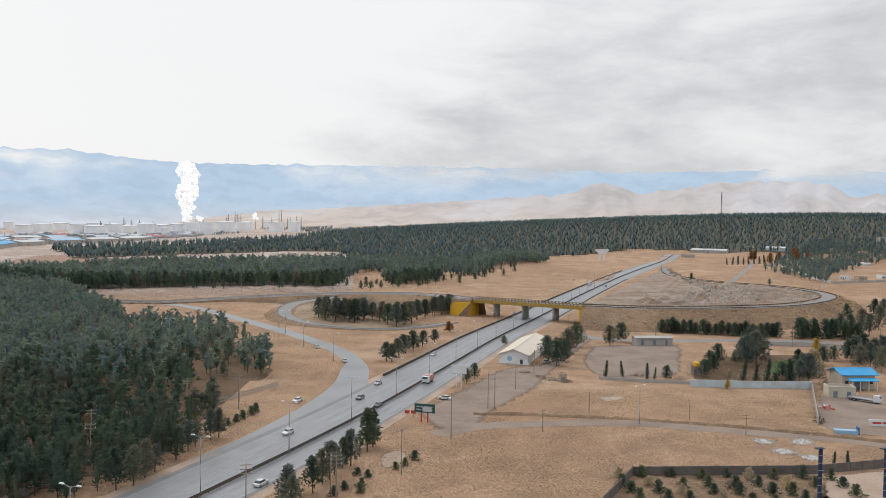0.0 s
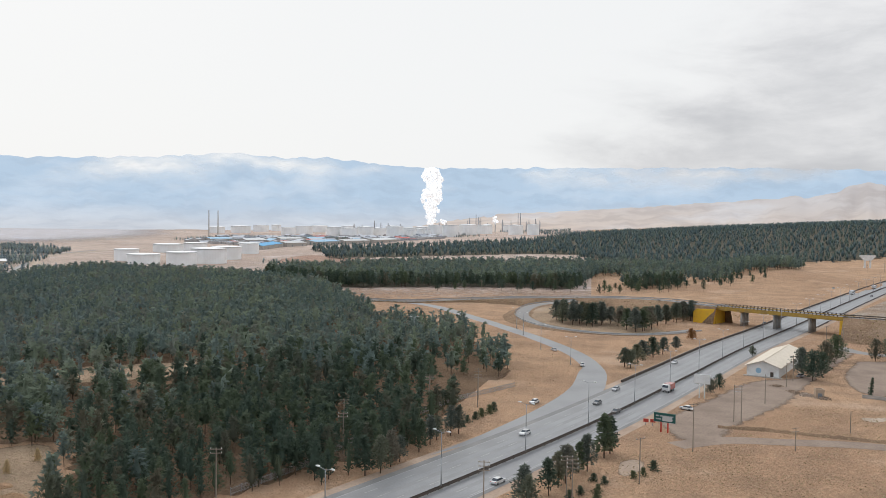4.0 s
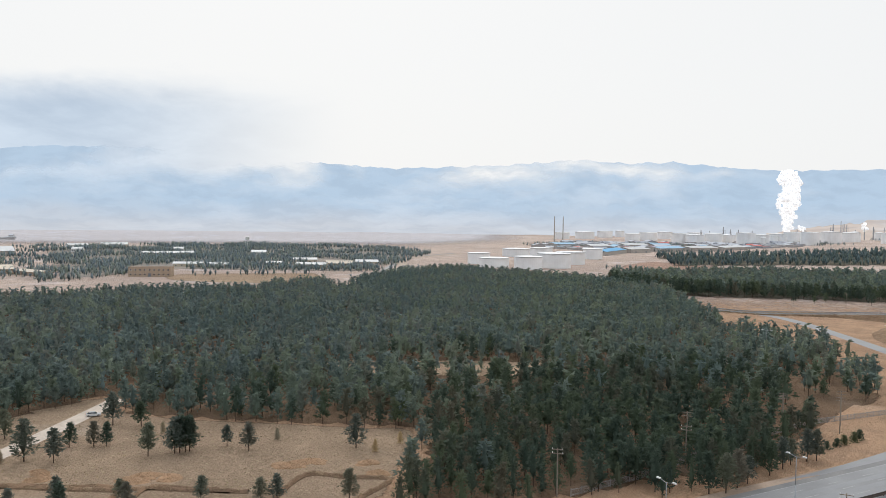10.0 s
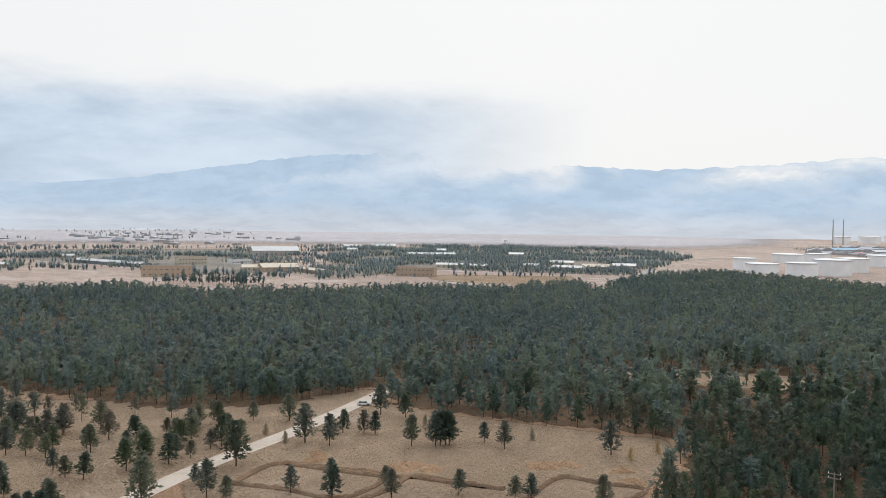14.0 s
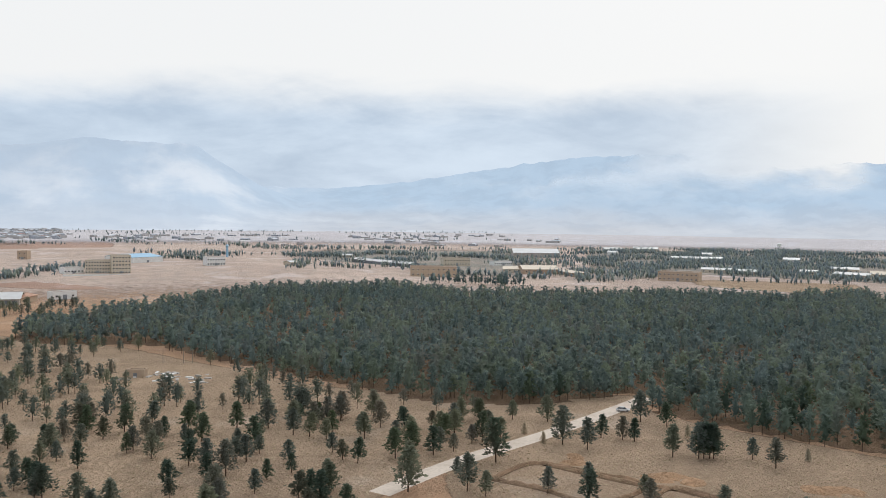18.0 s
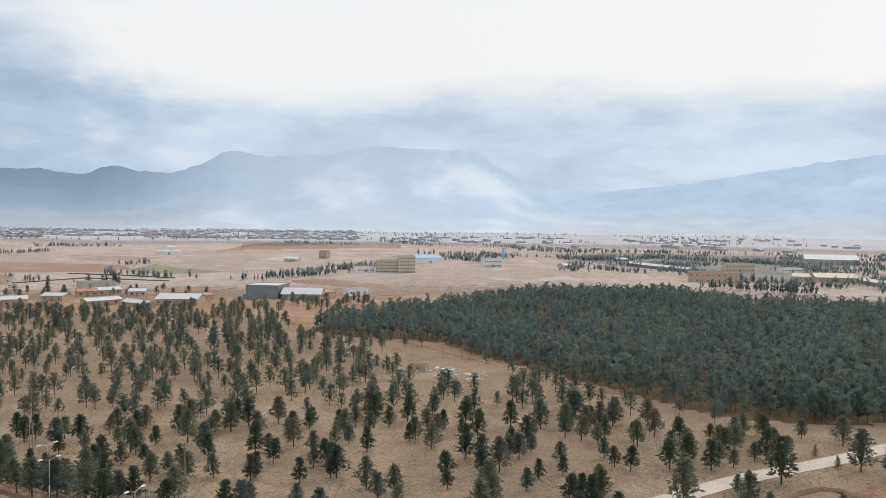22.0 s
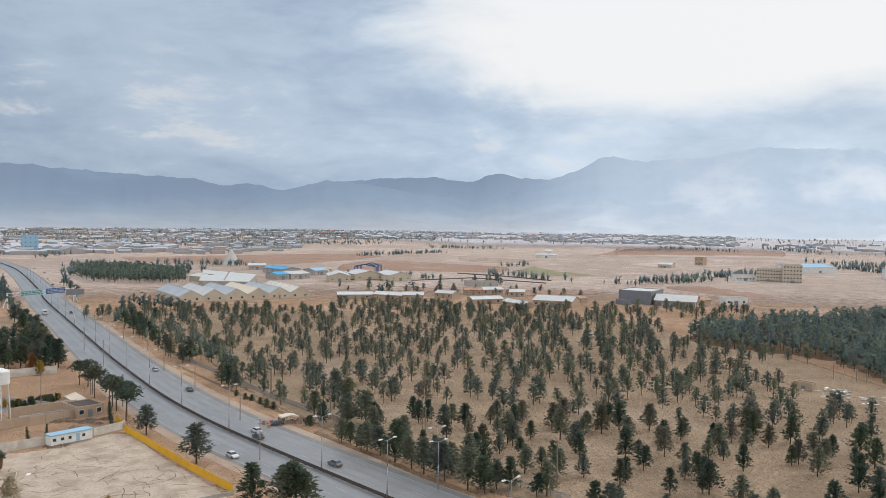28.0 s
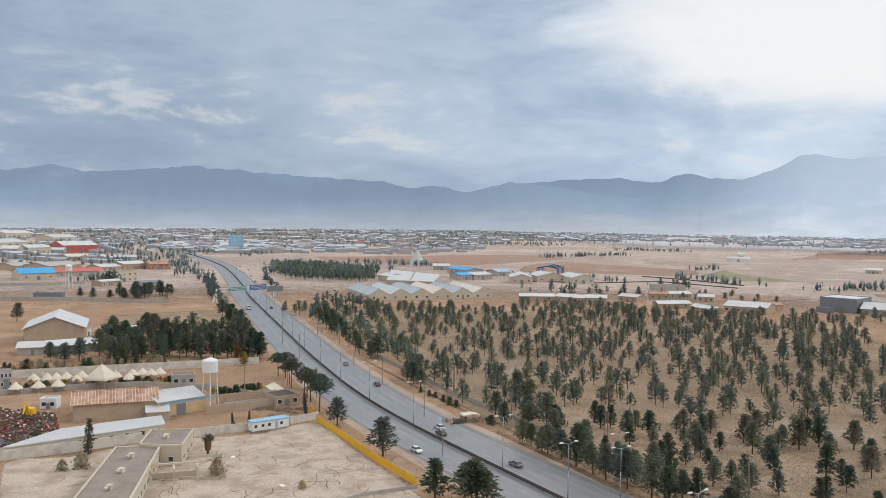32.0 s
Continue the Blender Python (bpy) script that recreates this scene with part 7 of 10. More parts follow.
def road_angle(p):
    i = int(np.argmin(np.hypot(HIGHWAY[:, 0] - p[0], HIGHWAY[:, 1] - p[1])))
    i = min(max(i, 1), len(HIGHWAY) - 2)
    return heading(HIGHWAY[i - 1], HIGHWAY[i + 1])


def park(kind, p, a=None, z=0.1):
    west = True
    if a is None:
        a = road_angle(p)
        i = int(np.argmin(np.hypot(HIGHWAY[:, 0] - p[0], HIGHWAY[:, 1] - p[1])))
        if (HIGHWAY[i] - np.array(p)) @ HN[i] < 0:
            a += 180
    m = pose(p[0], p[1], float(gz(*p)) + z, 0, 0, a)
    if kind not in placed:
        placed.add(kind)
        CARS[kind].matrix_basis = m
    else:
        copy_thing(CARS[kind], m)


for kind, p in (("white", (-42.9, 237.7)), ("white", (-40.8, 192.0)), ("white", (-47.4, 279.0)), ("grey", (-27.2, 284.7)), ("dark", (-20.3, 273.5)), ("silver", (-23.1, 310.0)), ("white", (-3.5, 376.6)), ("dark", (45.9, 538.1)), ("white", (129.1, 835.0)), ("silver", (148.7, 771.7)), ("white", (174.7, 889.4)),
                ("white", (-168.7, -143.2)), ("white", (-191.6, -153.9)), ("dark", (-186.6, -149.3)), ("grey", (-175.4, -116.4)), ("silver", (-247.6, -249.0)), ("dark", (-362.8, -434.2)), ("white", (-534.5, -669.7)), ("grey", (-493.0, -612.0)), ("white", (-585.0, -737.8)), ("white", (-621.3, -799.0)), ("dark", (-225.2, -210.4))):
    park(kind, p)
park("white", (-58.0, 393.0), 118)
park("white", (-78.0, 561.8), 170, 6.1)
park("white", (1.4, 286.0), 150)
park("white", (-40.7, 356.9), 100)
park("silver", (44.9, 360.9), 60)
park("white", (-243.8, 134.2), 60)
park("white", (240.9, 796.9), 170, 5.0)
lorry((-4.9, 314.7), 250, "small red and white lorry on the highway", P_WHITE, P_RED, 6.6)
lorry((136.4, 786.9), 68, "white coach on the highway beyond the bridge", P_WHITE, P_WHITE, 11, bus=True)
lorry((167.9, 863.3), 68, "white box lorry on the highway beyond the bridge", P_WHITE, P_WHITE, 8)
lorry((-350.2, -441.5), 55, "white lorry with a box body on the highway", P_WHITE, P_WHITE, 9)

# houses, trees and mast on the far rise
shed("hill_building", (407.2, 1396.6), (457.5, 1371.8), 30, 5, 2, "long low building with pale green roof on the rise", M_CONC, M_TIN, wins=4, doors=1, category="building")
house("hill_house", (372.0, 1326.9), (386.8, 1317.0), 12, 4, "small grey flat house beside the highway", M_CONC, wins=2)
shed("hill_house", (534.6, 1407.2), (559.5, 1387.7), 14, 5, 2, "white house with pale roof on the rise", M_WHITE, M_TIN, wins=3, category="house")
house("hill_house", (614.8, 1377.3), (628.8, 1367.7), 12, 5, "pale house among trees on the rise", M_CREAM, wins=3)
house("hill_house", (744.6, 1462.2), (755.3, 1449.3), 14, 9, "unfinished pale block house on the rise", M_CREAM, wins=3, storeys=2)
shed("hill_house", (633.3, 1329.3), (658.2, 1317.1), 14, 4, 2, "low house with red-brown roof on the rise", M_CREAM, M_RUST, wins=3, category="house")
shed("greenhouse", (568.7, 1192.6), (595.3, 1182.5), 12, 3, 1.2, "low pale polytunnel on the rise", M_WHITE, M_TIN, wins=0, doors=0, category="greenhouse")
for p, q in (((426.8, 913.2), (432.6, 906.1)), ((442.3, 901.4), (452.2, 903.2)), ((510.5, 1445.2), (521.2, 1434.9)), ((482.1, 932.0), (488.0, 933.7))):
    house("hill_house", p, q, 8, 3.5, "small pale house on the slope", rnd.choice((M_CREAM, M_BRICK, M_WHITE)), wins=2)
wall_run("boundary_wall", [(463.9, 1184.3), (427.9, 1033.8), (387.1, 846.0)], 3.0, "white boundary wall down the slope", M_WHITE, 14.0, 0.4, 0.4)
wall_run("boundary_wall", [(387.1, 846.0), (425.8, 867.6), (460.5, 880.9), (511.8, 896.9)], 2.4, "grey boundary wall along the slope", M_CONC, 10.0, 0.4, 0.3)
for k in range(7):
    put_tree(RUSSET, (500 + rnd.uniform(-45, 45), 1260 + rnd.uniform(-30, 40)), rnd.uniform(14, 19), rnd, 0.8)
for k in range(12):
    put_tree(CYPRESS, (395 + k * 9, 1180 + k * 4), rnd.uniform(9, 14), rnd, 1.2)
t = thing("radio_mast", (499.1, 1528.8), 0, "tall thin lattice radio mast", "mast")
g_ = Geo()
for i in range(3):
    a = 2.1 * i
    g_.tube((math.cos(a) * 1.6, math.sin(a) * 1.6, 0), (math.cos(a) * 0.7, math.sin(a) * 0.7, 90), 0.3, 0.25, 5)
for k in range(30):
    a, b = 2.1 * (k % 3), 2.1 * ((k + 1) % 3)
    g_.tube((math.cos(a) * 1.4, math.sin(a) * 1.4, k * 3), (math.cos(b) * 1.4, math.sin(b) * 1.4, k * 3 + 3), 0.16, seg=4)
part("lattice", g_, M_DARK, t)
t = thing("concrete_gateway", (233.3, 1245.1), 10, "white concrete roadside structure with spread arms", "monument")
part("leg", Geo().box(-4.5, -2.5, -1, 1, -0.2, 13), M_WHITE, t)
part("leg", Geo().box(2.5, 4.5, -1, 1, -0.2, 13), M_WHITE, t)
part("top_block", Geo().prism([(-4.5, 10), (-10, 15), (-10, 17), (10, 17), (10, 15), (4.5, 10)], -1.5, 1.5), M_WHITE, t)

# ---- south: yards, sheds and the town beside the highway ----
rnd = random.Random(23)


def quad_house(name, corners, h, label, wall, roof, units=0, category="building", wins=4, rim=0.62):
    """A flat-roofed building on four ground corners (in order), with a parapet on each side."""
    c = [np.array(p, float) for p in corners]
    o = c[0]
    t = thing(name, o, 0, label, category)
    loc = [p - o for p in c]
    if sum(a[0] * b[1] - a[1] * b[0] for a, b in zip(loc, loc[1:] + loc[:1])) < 0:
        loc = loc[::-1]
    k = 4
    g_ = Geo()
    g_.v = [(*p, h) for p in loc] + [(*p, h + 0.22) for p in loc]
    g_.f = [(3, 2, 1, 0), (4, 5, 6, 7)] + [(i, (i + 1) % 4, 4 + (i + 1) % 4, 4 + i) for i in range(4)]
    rf = part("roof", g_, roof, t)
    for i in range(4):
        p, q = loc[i], loc[(i + 1) % 4]
        L = float(np.linalg.norm(q - p))
        a = heading(p, q)
        w = part("wall", Geo().box(0.02, L - 0.02, 0.01, 0.3, -0.2, h - 0.004), wall, t)
        w.matrix_basis = pose(*p, 0, 0, 0, a)
        b = part("parapet", Geo().box(0, L, -0.14, 0.3, h + 0.004, h + rim), M_CREAM if rim > 0.3 else roof, t)
        b.matrix_basis = pose(*p, 0, 0, 0, a)
        n = int(L / 4)
        for j in range(n):
            x = L * (j + 0.5) / n
            ww = part("window", Geo().box(-0.7, 0.7, -0.06, 0.05, 0, 1.3), M_WHITE, t) if j == 0 else share("window", ww, t, 0, 0, 0)
            ww.matrix_basis = pose(*p, 0, 0, 0, a) @ pose(x, 0, 1.0)
            if j == 0:
                pn = part("pane", Geo().box(-0.6, 0.6, -0.09, -0.04, 0.1, 1.2), M_GLASS, ww)
            else:
                q_ = new("pane", pn.data)
                q_.parent = ww
    m = sum(loc) / 4
    d = (loc[1] - loc[0] + loc[2] - loc[3]) / 2
    e = (loc[3] - loc[0] + loc[2] - loc[1]) / 2
    main = d if np.linalg.norm(d) > np.linalg.norm(e) else e
    for j in range(units):
        p = m + main * ((j + 0.5) / units - 0.5) * 0.9
        u = part("air_cooler", Geo().box(-0.7, 0.7, -0.6, 0.6, 0, 1.0), M_CREAM, rf)
        u.matrix_basis = pose(*p, h + 0.22, 0, 0, 30)
        q_ = part("duct", Geo().box(0.6, 2.0, -0.25, 0.25, 0.5, 0.9), M_CREAM, rf)
        q_.matrix_basis = pose(*p, h + 0.22, 0, 0, 30)
    return t


quad_house("office_block", [(-77.4, -153.4), (-111.1, -190.8), (-118.8, -183.6), (-83.0, -142.6)], 4.0, "derelict low office block with brown flat roof", M_CREAM, M_ROOF, 4)
quad_house("office_wing", [(-115.0, -186.9), (-124.9, -197.2), (-132.5, -189.6), (-121.3, -178.3)], 4.6, "derelict office wing with brown flat roof", M_CREAM, M_ROOF, 1)
# bare frame bays beside the office block
t = thing("ruined_bays", (-111.8, -172.5), -32, "roofless cream concrete frame bays beside the block", "ruin")
for k in range(4):
    x = -8 + 5.2 * k
    part("column", Geo().box(x - 0.2, x + 0.2, -0.2, 0.2, -0.2, 3.4), M_CREAM, t)
    part("column", Geo().box(x - 0.2, x + 0.2, 3.6, 4.0, -0.2, 3.4), M_CREAM, t)
    part("cross_beam", Geo().box(x - 0.2, x + 0.2, 0.2, 3.6, 3.0, 3.4), M_CREAM, t)
part("long_beam", Geo().box(-8.2, 7.8, -0.25, 0.25, 3.404, 3.8), M_CREAM, t)
part("low_wall", Geo().box(-8.2, 7.8, -0.9, -0.6, -0.1, 1.4), M_CREAM, t)
wall_run("planter_wall", [(-126.2, -182.3), (-133.2, -177.8), (-120.7, -162.5), (-114.7, -169.4)], 0.7, "low cream planter wall in the yard", M_CREAM, 4.0)

wall_run("panel_wall", [(-94.4, -215.1), (-102.6, -211.9), (-112.7, -208.5), (-126.8, -205.0)], 2.6, "flaking whitewashed panel wall with piers", M_LIME, 4.2, 0.2, 0.25)
wall_run("panel_wall", [(-139.3, -198.6), (-147.6, -195.8), (-154.6, -193.0)], 2.4, "flaking whitewashed panel wall with piers", M_LIME, 4.2, 0.2, 0.25)
wall_run("panel_wall", [(-166.5, -190.0), (-176.6, -189.5)], 2.2, "flaking whitewashed panel wall with piers", M_LIME, 4.2, 0.2, 0.25)
quad_house("long_shed", [(-94.4, -215.1), (-113.9, -222.5), (-140.0, -216.0), (-135.0, -206.5)], 3.0, "long low shed with pale grey sheet roof", M_CREAM, M_TIN, rim=0.26)
t = shed("rusty_shed", (-125.7, -239.2), (-146.0, -227.4), 16, 5.0, 2.4, "tan brick workshop with rusty sheet roof", M_BRICK, M_RUST, wins=0, doors=0, over=0.6, ribs=26, category="workshop", rib_mat=M_CANVAS)
part("lean_to", Geo().prism([(-6.0, 2.6), (0, 3.6), (0, 3.75), (-6.0, 2.75)], 20, 27, "x"), M_TIN, t, "pale lean-to roof")
part("lean_to_wall", Geo().box(20.2, 26.8, -5.8, -5.6, -0.1, 2.6), M_BRICK, t)
t = shed("workshop", (-145.4, -225.8), (-160.2, -224.0), 15, 4.6, 1.8, "yellow brick workshop with pale blue-grey roof", M_OCHRE, M_TIN, wins=0, doors=1, over=0.5, ribs=14, category="workshop")
part("clerestory", Geo().box(1, 19, -0.08, 0.0, 3.6, 4.5), M_PALEBLUE, t, "faded blue window band")
house("low_shed", (-175.4, -263.7), (-182.2, -259.8), 6, 3.2, "small grey shed behind the workshop", M_CONC, wins=3, category="shed")
house("kiosk", (-127.6, -263.3), (-131.1, -259.6), 4, 2.6, "white tin kiosk in the scrap yard", M_WHITE, wins=2, category="kiosk", roof=M_TIN)
t = house("derelict_store", (-177.8, -210.3), (-185.7, -208.1), 9, 3.2, "derelict brick store with a sagging dark roof", M_BRICK, wins=3, doors=1, roof=M_DARK, category="ruin", parapet=0.2)
wall_run("ruined_wall", [(-168.6, -228.1), (-176.8, -225.5), (-186.3, -220.9)], 3.0, "roofless crumbling brick wall", M_BRICK, 3.0, 0.35, 0.3)
wall_run("ruined_wall", [(-165.4, -219.5), (-172.7, -217.5), (-180.7, -214.8)], 2.2, "roofless crumbling brick wall", M_CONC, 3.6, 0.35, 0.3)
for k in range(16):
    u = rnd.random()
    q_ = np.array((-166.8, -222.8)) * (1 - u) + np.array((-180.3, -200.5)) * u
    heap((q_[0] + rnd.uniform(-3, 3), q_[1] + rnd.uniform(-3, 3)), rnd.uniform(0.8, 2.0), rnd.uniform(0.4, 1.0), "heap of rubble and broken blocks", M_RUBBLE, "rubble_heap", "rubble", "rubble heaps")
shed("canvas_shelter", (-183.8, -226.9), (-186.2, -221.0), 6, 2.2, 1.6, "small pale gabled shelter beside the store", M_CANVAS, M_CANVAS, cross=True, wins=0, doors=0, over=0.4, category="shelter")
wall_run("yard_wall", [(-157.6, -218.8), (-169.8, -213.8), (-185.6, -210.5)], 2.6, "crumbling tan yard wall", M_BRICK, 5.0)
wall_run("yard_wall", [(-128.4, -292.4), (-149.4, -283.8), (-168.0, -271.6), (-182.1, -248.0), (-184.2, -228.9)], 1.8, "low pale yard wall behind the tents", M_CONC, 5.0)
for k in range(5):
    heap((-170 + k * 4 + rnd.uniform(-2, 2), -204 + k * 3 + rnd.uniform(-2, 2)), rnd.uniform(1.2, 2.4), 0.8, "heap of rubble and broken blocks", M_RUBBLE, "rubble_heap", "rubble", "rubble heaps")

# white site cabin with a blue roof edge
t = thing("site_cabin", (-152.4, -190.1), heading((-152.4, -190.1), (-163.8, -187.4)), "long white site cabin with pale blue roof edge", "cabin")
L = 11.5
part("body", Geo().box(0, L, 0, 3.0, 0.5, 2.9), M_WHITE, t)
part("roof", Geo().box(-0.15, L + 0.15, -0.2, 3.2, 2.904, 3.25), M_PALEBLUE, t)
part("skid", Geo().box(0.2, L - 0.2, 0.2, 2.8, -0.05, 0.5), M_CONC, t)
for x in (1.0, 3.2, 5.2, 9.0):
    w = part("window", Geo().box(x - 0.5, x + 0.5, -0.06, 0.02, 1.4, 2.3), M_WHITE, t)
    part("pane", Geo().box(x - 0.42, x + 0.42, -0.08, -0.04, 1.46, 2.24), M_GLASS, w)
part("door", Geo().box(7.0, 7.9, -0.06, 0.02, 0.6, 2.6), M_PALEBLUE, t)

paling("yellow_fence", [(-173.7, -186.3), (-166.6, -169.9), (-156.0, -146.8), (-146.9, -124.4)], 2.0, "bright yellow sheet fence beside the highway", M_YELLOW, 2.2, 3)
paling("yellow_fence", [(-182.1, -198.9), (-176.3, -189.1)], 1.8, "bright yellow sheet fence beside the highway", M_YELLOW, 2.2, 3)
wall_run("low_wall", [(-146.2, -123.8), (-133.9, -129.3), (-121.1, -130.0)], 0.9, "low weathered kerb wall of the yard", M_CONC, 5.0)


M_RUSTY = surface("rusted_scrap", (0.16, 0.085, 0.05), (0.09, 0.06, 0.045), 0.85, scale=0.8, fine=4.0, stain=0.8)
# junk heaped across the scrap yard
g_ = Geo()
junk = [Geo() for _ in range(5)]
for k in range(1500):
    u, w = rnd.random(), rnd.random()
    p = np.array((-102.4, -233.3)) * (1 - u) + np.array((-118.5, -233.5)) * u
    q = np.array((-118.6, -270.2)) * (1 - u) + np.array((-126.6, -252.4)) * u
    x, y = p * (1 - w) + q * w
    s = rnd.uniform(0.12, 0.55)
    z = rnd.uniform(0, 1.5) * (1 - abs(w - 0.5))
    junk[0 if k % 4 == 0 else 1 if k % 4 < 3 else 2 + k % 3].box(x - s, x + s * rnd.uniform(0.3, 1), y - s * 0.6, y + s * 0.6, z - 0.1, z + s * rnd.uniform(0.3, 0.9), rnd.uniform(0.5, 1))
for g_, m_, nm in zip(junk, (M_DARK, M_RUSTY, M_GREY, M_SIGNR, M_WHITE), ("dark", "rusty", "grey", "red", "pale")):
    ob = mesh_ob("scrap_metal", g_.v, g_.f, (m_,))
    tagged(ob, nm + " scrap metal heaped in the yard", "scrap", kind="stuff")


# small water tower
def water_tower(p, h, r, th, label, legs=4, group=""):
    t = thing("water_tower", p, 10, label, "water tower", group)
    g_ = part("tank", Geo().lathe([(r * 0.3, h - 0.15), (r, h), (r, h + th), (r * 0.9, h + th + 0.3), (0.1, h + th + r * 0.45)], 24), M_WHITE, t)
    for i in range(legs):
        a = 2 * math.pi * (i + 0.5) / legs
        part("leg", Geo().tube((math.cos(a) * r * 1.1, math.sin(a) * r * 1.1, -0.2), (math.cos(a) * r * 0.8, math.sin(a) * r * 0.8, h), 0.16), M_WHITE, t)
        b = 2 * math.pi * (i + 1.5) / legs
        for z in (h * 0.33, h * 0.66):
            part("brace", Geo().tube((math.cos(a) * r, math.sin(a) * r, z), (math.cos(b) * r, math.sin(b) * r, z + 1.2), 0.05, seg=5), M_STEEL, t)
    part("pipe", Geo().tube((0, 0, 0), (0, 0, h), 0.12), M_STEEL, t)
    return t


water_tower((-162.9, -224.2), 11.8, 2.4, 3.6, "white steel water tower on slim legs")
water_tower((-346.0, -664.1), 14, 2.6, 4, "white water tower among the sheds")


# canvas sunshades
def canopy(p, r, h, label, group):
    t = thing("canopy", p, rnd.uniform(0, 90), label, "canopy", group)
    part("canvas", Geo().lathe([(r, h * 0.42), (r * 0.96, h * 0.5), (r * 0.55, h * 0.72), (0.08, h)], 4 if r > 3 else 8), M_CANVAS, t)
    for i in range(4):
        a = math.pi / 2 * i
        part("post", Geo().tube((math.cos(a) * r * 0.85, math.sin(a) * r * 0.85, -0.1), (math.cos(a) * r * 0.85, math.sin(a) * r * 0.85, h * 0.45), 0.07), M_CANVAS, t)
    return t


canopy((-155.8, -276.5), 5.6, 9.0, "large cream pyramid canopy in a tea garden", "canopies")
for p in ((-132.7, -290.5), (-139.0, -287.5), (-143.8, -300.9), (-147.5, -298.4), (-150.1, -297.1), (-153.1, -295.6), (-152.7, -288.1), (-144.5, -284.8), (-166.5, -285.8), (-167.2, -278.3), (-172.2, -284.0), (-175.8, -283.4), (-177.4, -280.0), (-180.7, -279.6), (-157.9, -293.8)):
    canopy(p, 2.4, 4.2, "small cream garden canopy on posts", "canopies")
for k in range(46):
    p = np.array((-135.1, -299.0)) * (1 - k / 46) + np.array((-179.4, -271.4)) * (k / 46)
    put_tree(GOLD if k % 3 == 0 else SHRUB if k % 3 == 1 else BUSH, (p[0] + rnd.uniform(-3, 3), p[1] + rnd.uniform(-4, 4)), rnd.uniform(1.8, 3.4), rnd, 1.1)
for k in range(30):
    p = np.array((-176.8, -239.3)) * (1 - k / 30) + np.array((-191.5, -235.0)) * (k / 30)
    put_tree(BUSH if k % 4 else GOLD, (p[0] + rnd.uniform(-1, 1), p[1] + rnd.uniform(-1.5, 1.5)), rnd.uniform(2.0, 3.2), rnd, 0.9)
wall_run("long_wall", [(-140.6, -320.2), (-161.2, -310.4), (-180.8, -300.2), (-201.2, -288.8), (-225.0, -277.2)], 3.0, "long pale concrete wall behind the tea garden", M_LIME, 5.0, 0.2, 0.2)
for k in range(14):
    heap(tuple(np.array((-107.8, -233.8)) + np.array((rnd.uniform(-9, 9), rnd.uniform(-9, 9)))), rnd.uniform(1, 2.2), rnd.uniform(0.6, 1.5), "heap of scrap metal and drums", rnd.choice((M_RUSTY, M_DARK, M_DARK, M_GREY)), "scrap_heap", "scrap", "scrap heaps")
for k in range(26):
    p = np.array((-105.5, -233.6)) + np.array((rnd.uniform(-8, 10), rnd.uniform(-7, 9)))
    t = thing("steel_drum", p, rnd.uniform(0, 360), "rusty red steel drum in the scrap yard", "drum", "scrap drums")
    part("shell", Geo().lathe([(0.3, -0.05), (0.3, 0.3), (0.32, 0.32), (0.3, 0.34), (0.3, 0.88)], 12), rnd.choice((M_SIGNR, M_RUSTY, M_RUSTY)), t)
t = thing("excavator", (-120.3, -253.6), 40, "yellow excavator in the scrap yard", "excavator")
part("tracks", Geo().box(-2, 2, -1.3, 1.3, 0, 0.9), M_DARK, t)
part("cab", Geo().box(-1.5, 1.2, -1.1, 1.1, 0.95, 3.0, 0.85), M_YELLOW, t)
part("boom", Geo().prism([(0.8, 1.5), (3.5, 5.5), (3.9, 5.3), (1.4, 1.3)], -0.25, 0.25), M_YELLOW, t)
part("dipper", Geo().prism([(3.4, 5.6), (5.2, 2.4), (4.9, 2.2), (3.2, 5.2)], -0.2, 0.2), M_YELLOW, t)
house("gate_frame", (-132.5, -301.6), (-136.2, -300.7), 3, 6, "bare concrete frame beside the scrap yard", M_CONC, wins=3, storeys=2, category="ruin")

# trees of the yards and the near verge
for p, h in (((-174.2, -178.5), 8.5), ((-160.1, -147.2), 10.5), ((-143.0, -115.9), 9.5), ((-145.1, -109.3), 9), ((-147.7, -107.8), 10), ((-146.6, -104.5), 8), ((-156.5, -196.9), 5)):
    if h > 6:
        pine(p, h, rnd, 1.6)
    else:
        put_tree(CYPRESS, p, h, rnd, 0.85)
for x, y, h in ((500, 675, 10), (512, 680, 9), (522, 690, 11), (535, 700, 10), (541, 716, 10), (549, 722, 11), (558, 730, 11), (566, 735, 10.5), (493, 668, 9)):
    u = np.array((-198.6, -222.4)) + (np.array((-180.5, -192.7)) - np.array((-212.2, -249.3))) * ((x - 530) / 73)
    put_tree(UMBRELLA, (u[0] + rnd.uniform(-1.5, 1.5), u[1] + rnd.uniform(-1.5, 1.5)), h, rnd, 1.3)
put_tree(CYPRESS, (-111.3, -204.1), 9.5, rnd, 1.1)
put_tree(CYPRESS, (-153.1, -199.6), 4.5, rnd)
put_tree(CYPRESS, (-177.7, -196.0), 7, rnd)
put_tree(SHRUB, (-121.2, -164.3), 5, rnd, 0.85)
put_tree(SHRUB, (-104.2, -194.1), 4.5, rnd, 0.9)
put_tree(SHRUB, (-100.2, -195.7), 3, rnd, 1.0)
put_tree(SHRUB, (-128.8, -143.0), 2, rnd, 1.0)
put_tree(SHRUB, (-205.2, -222.3), 4.5, rnd, 0.7)
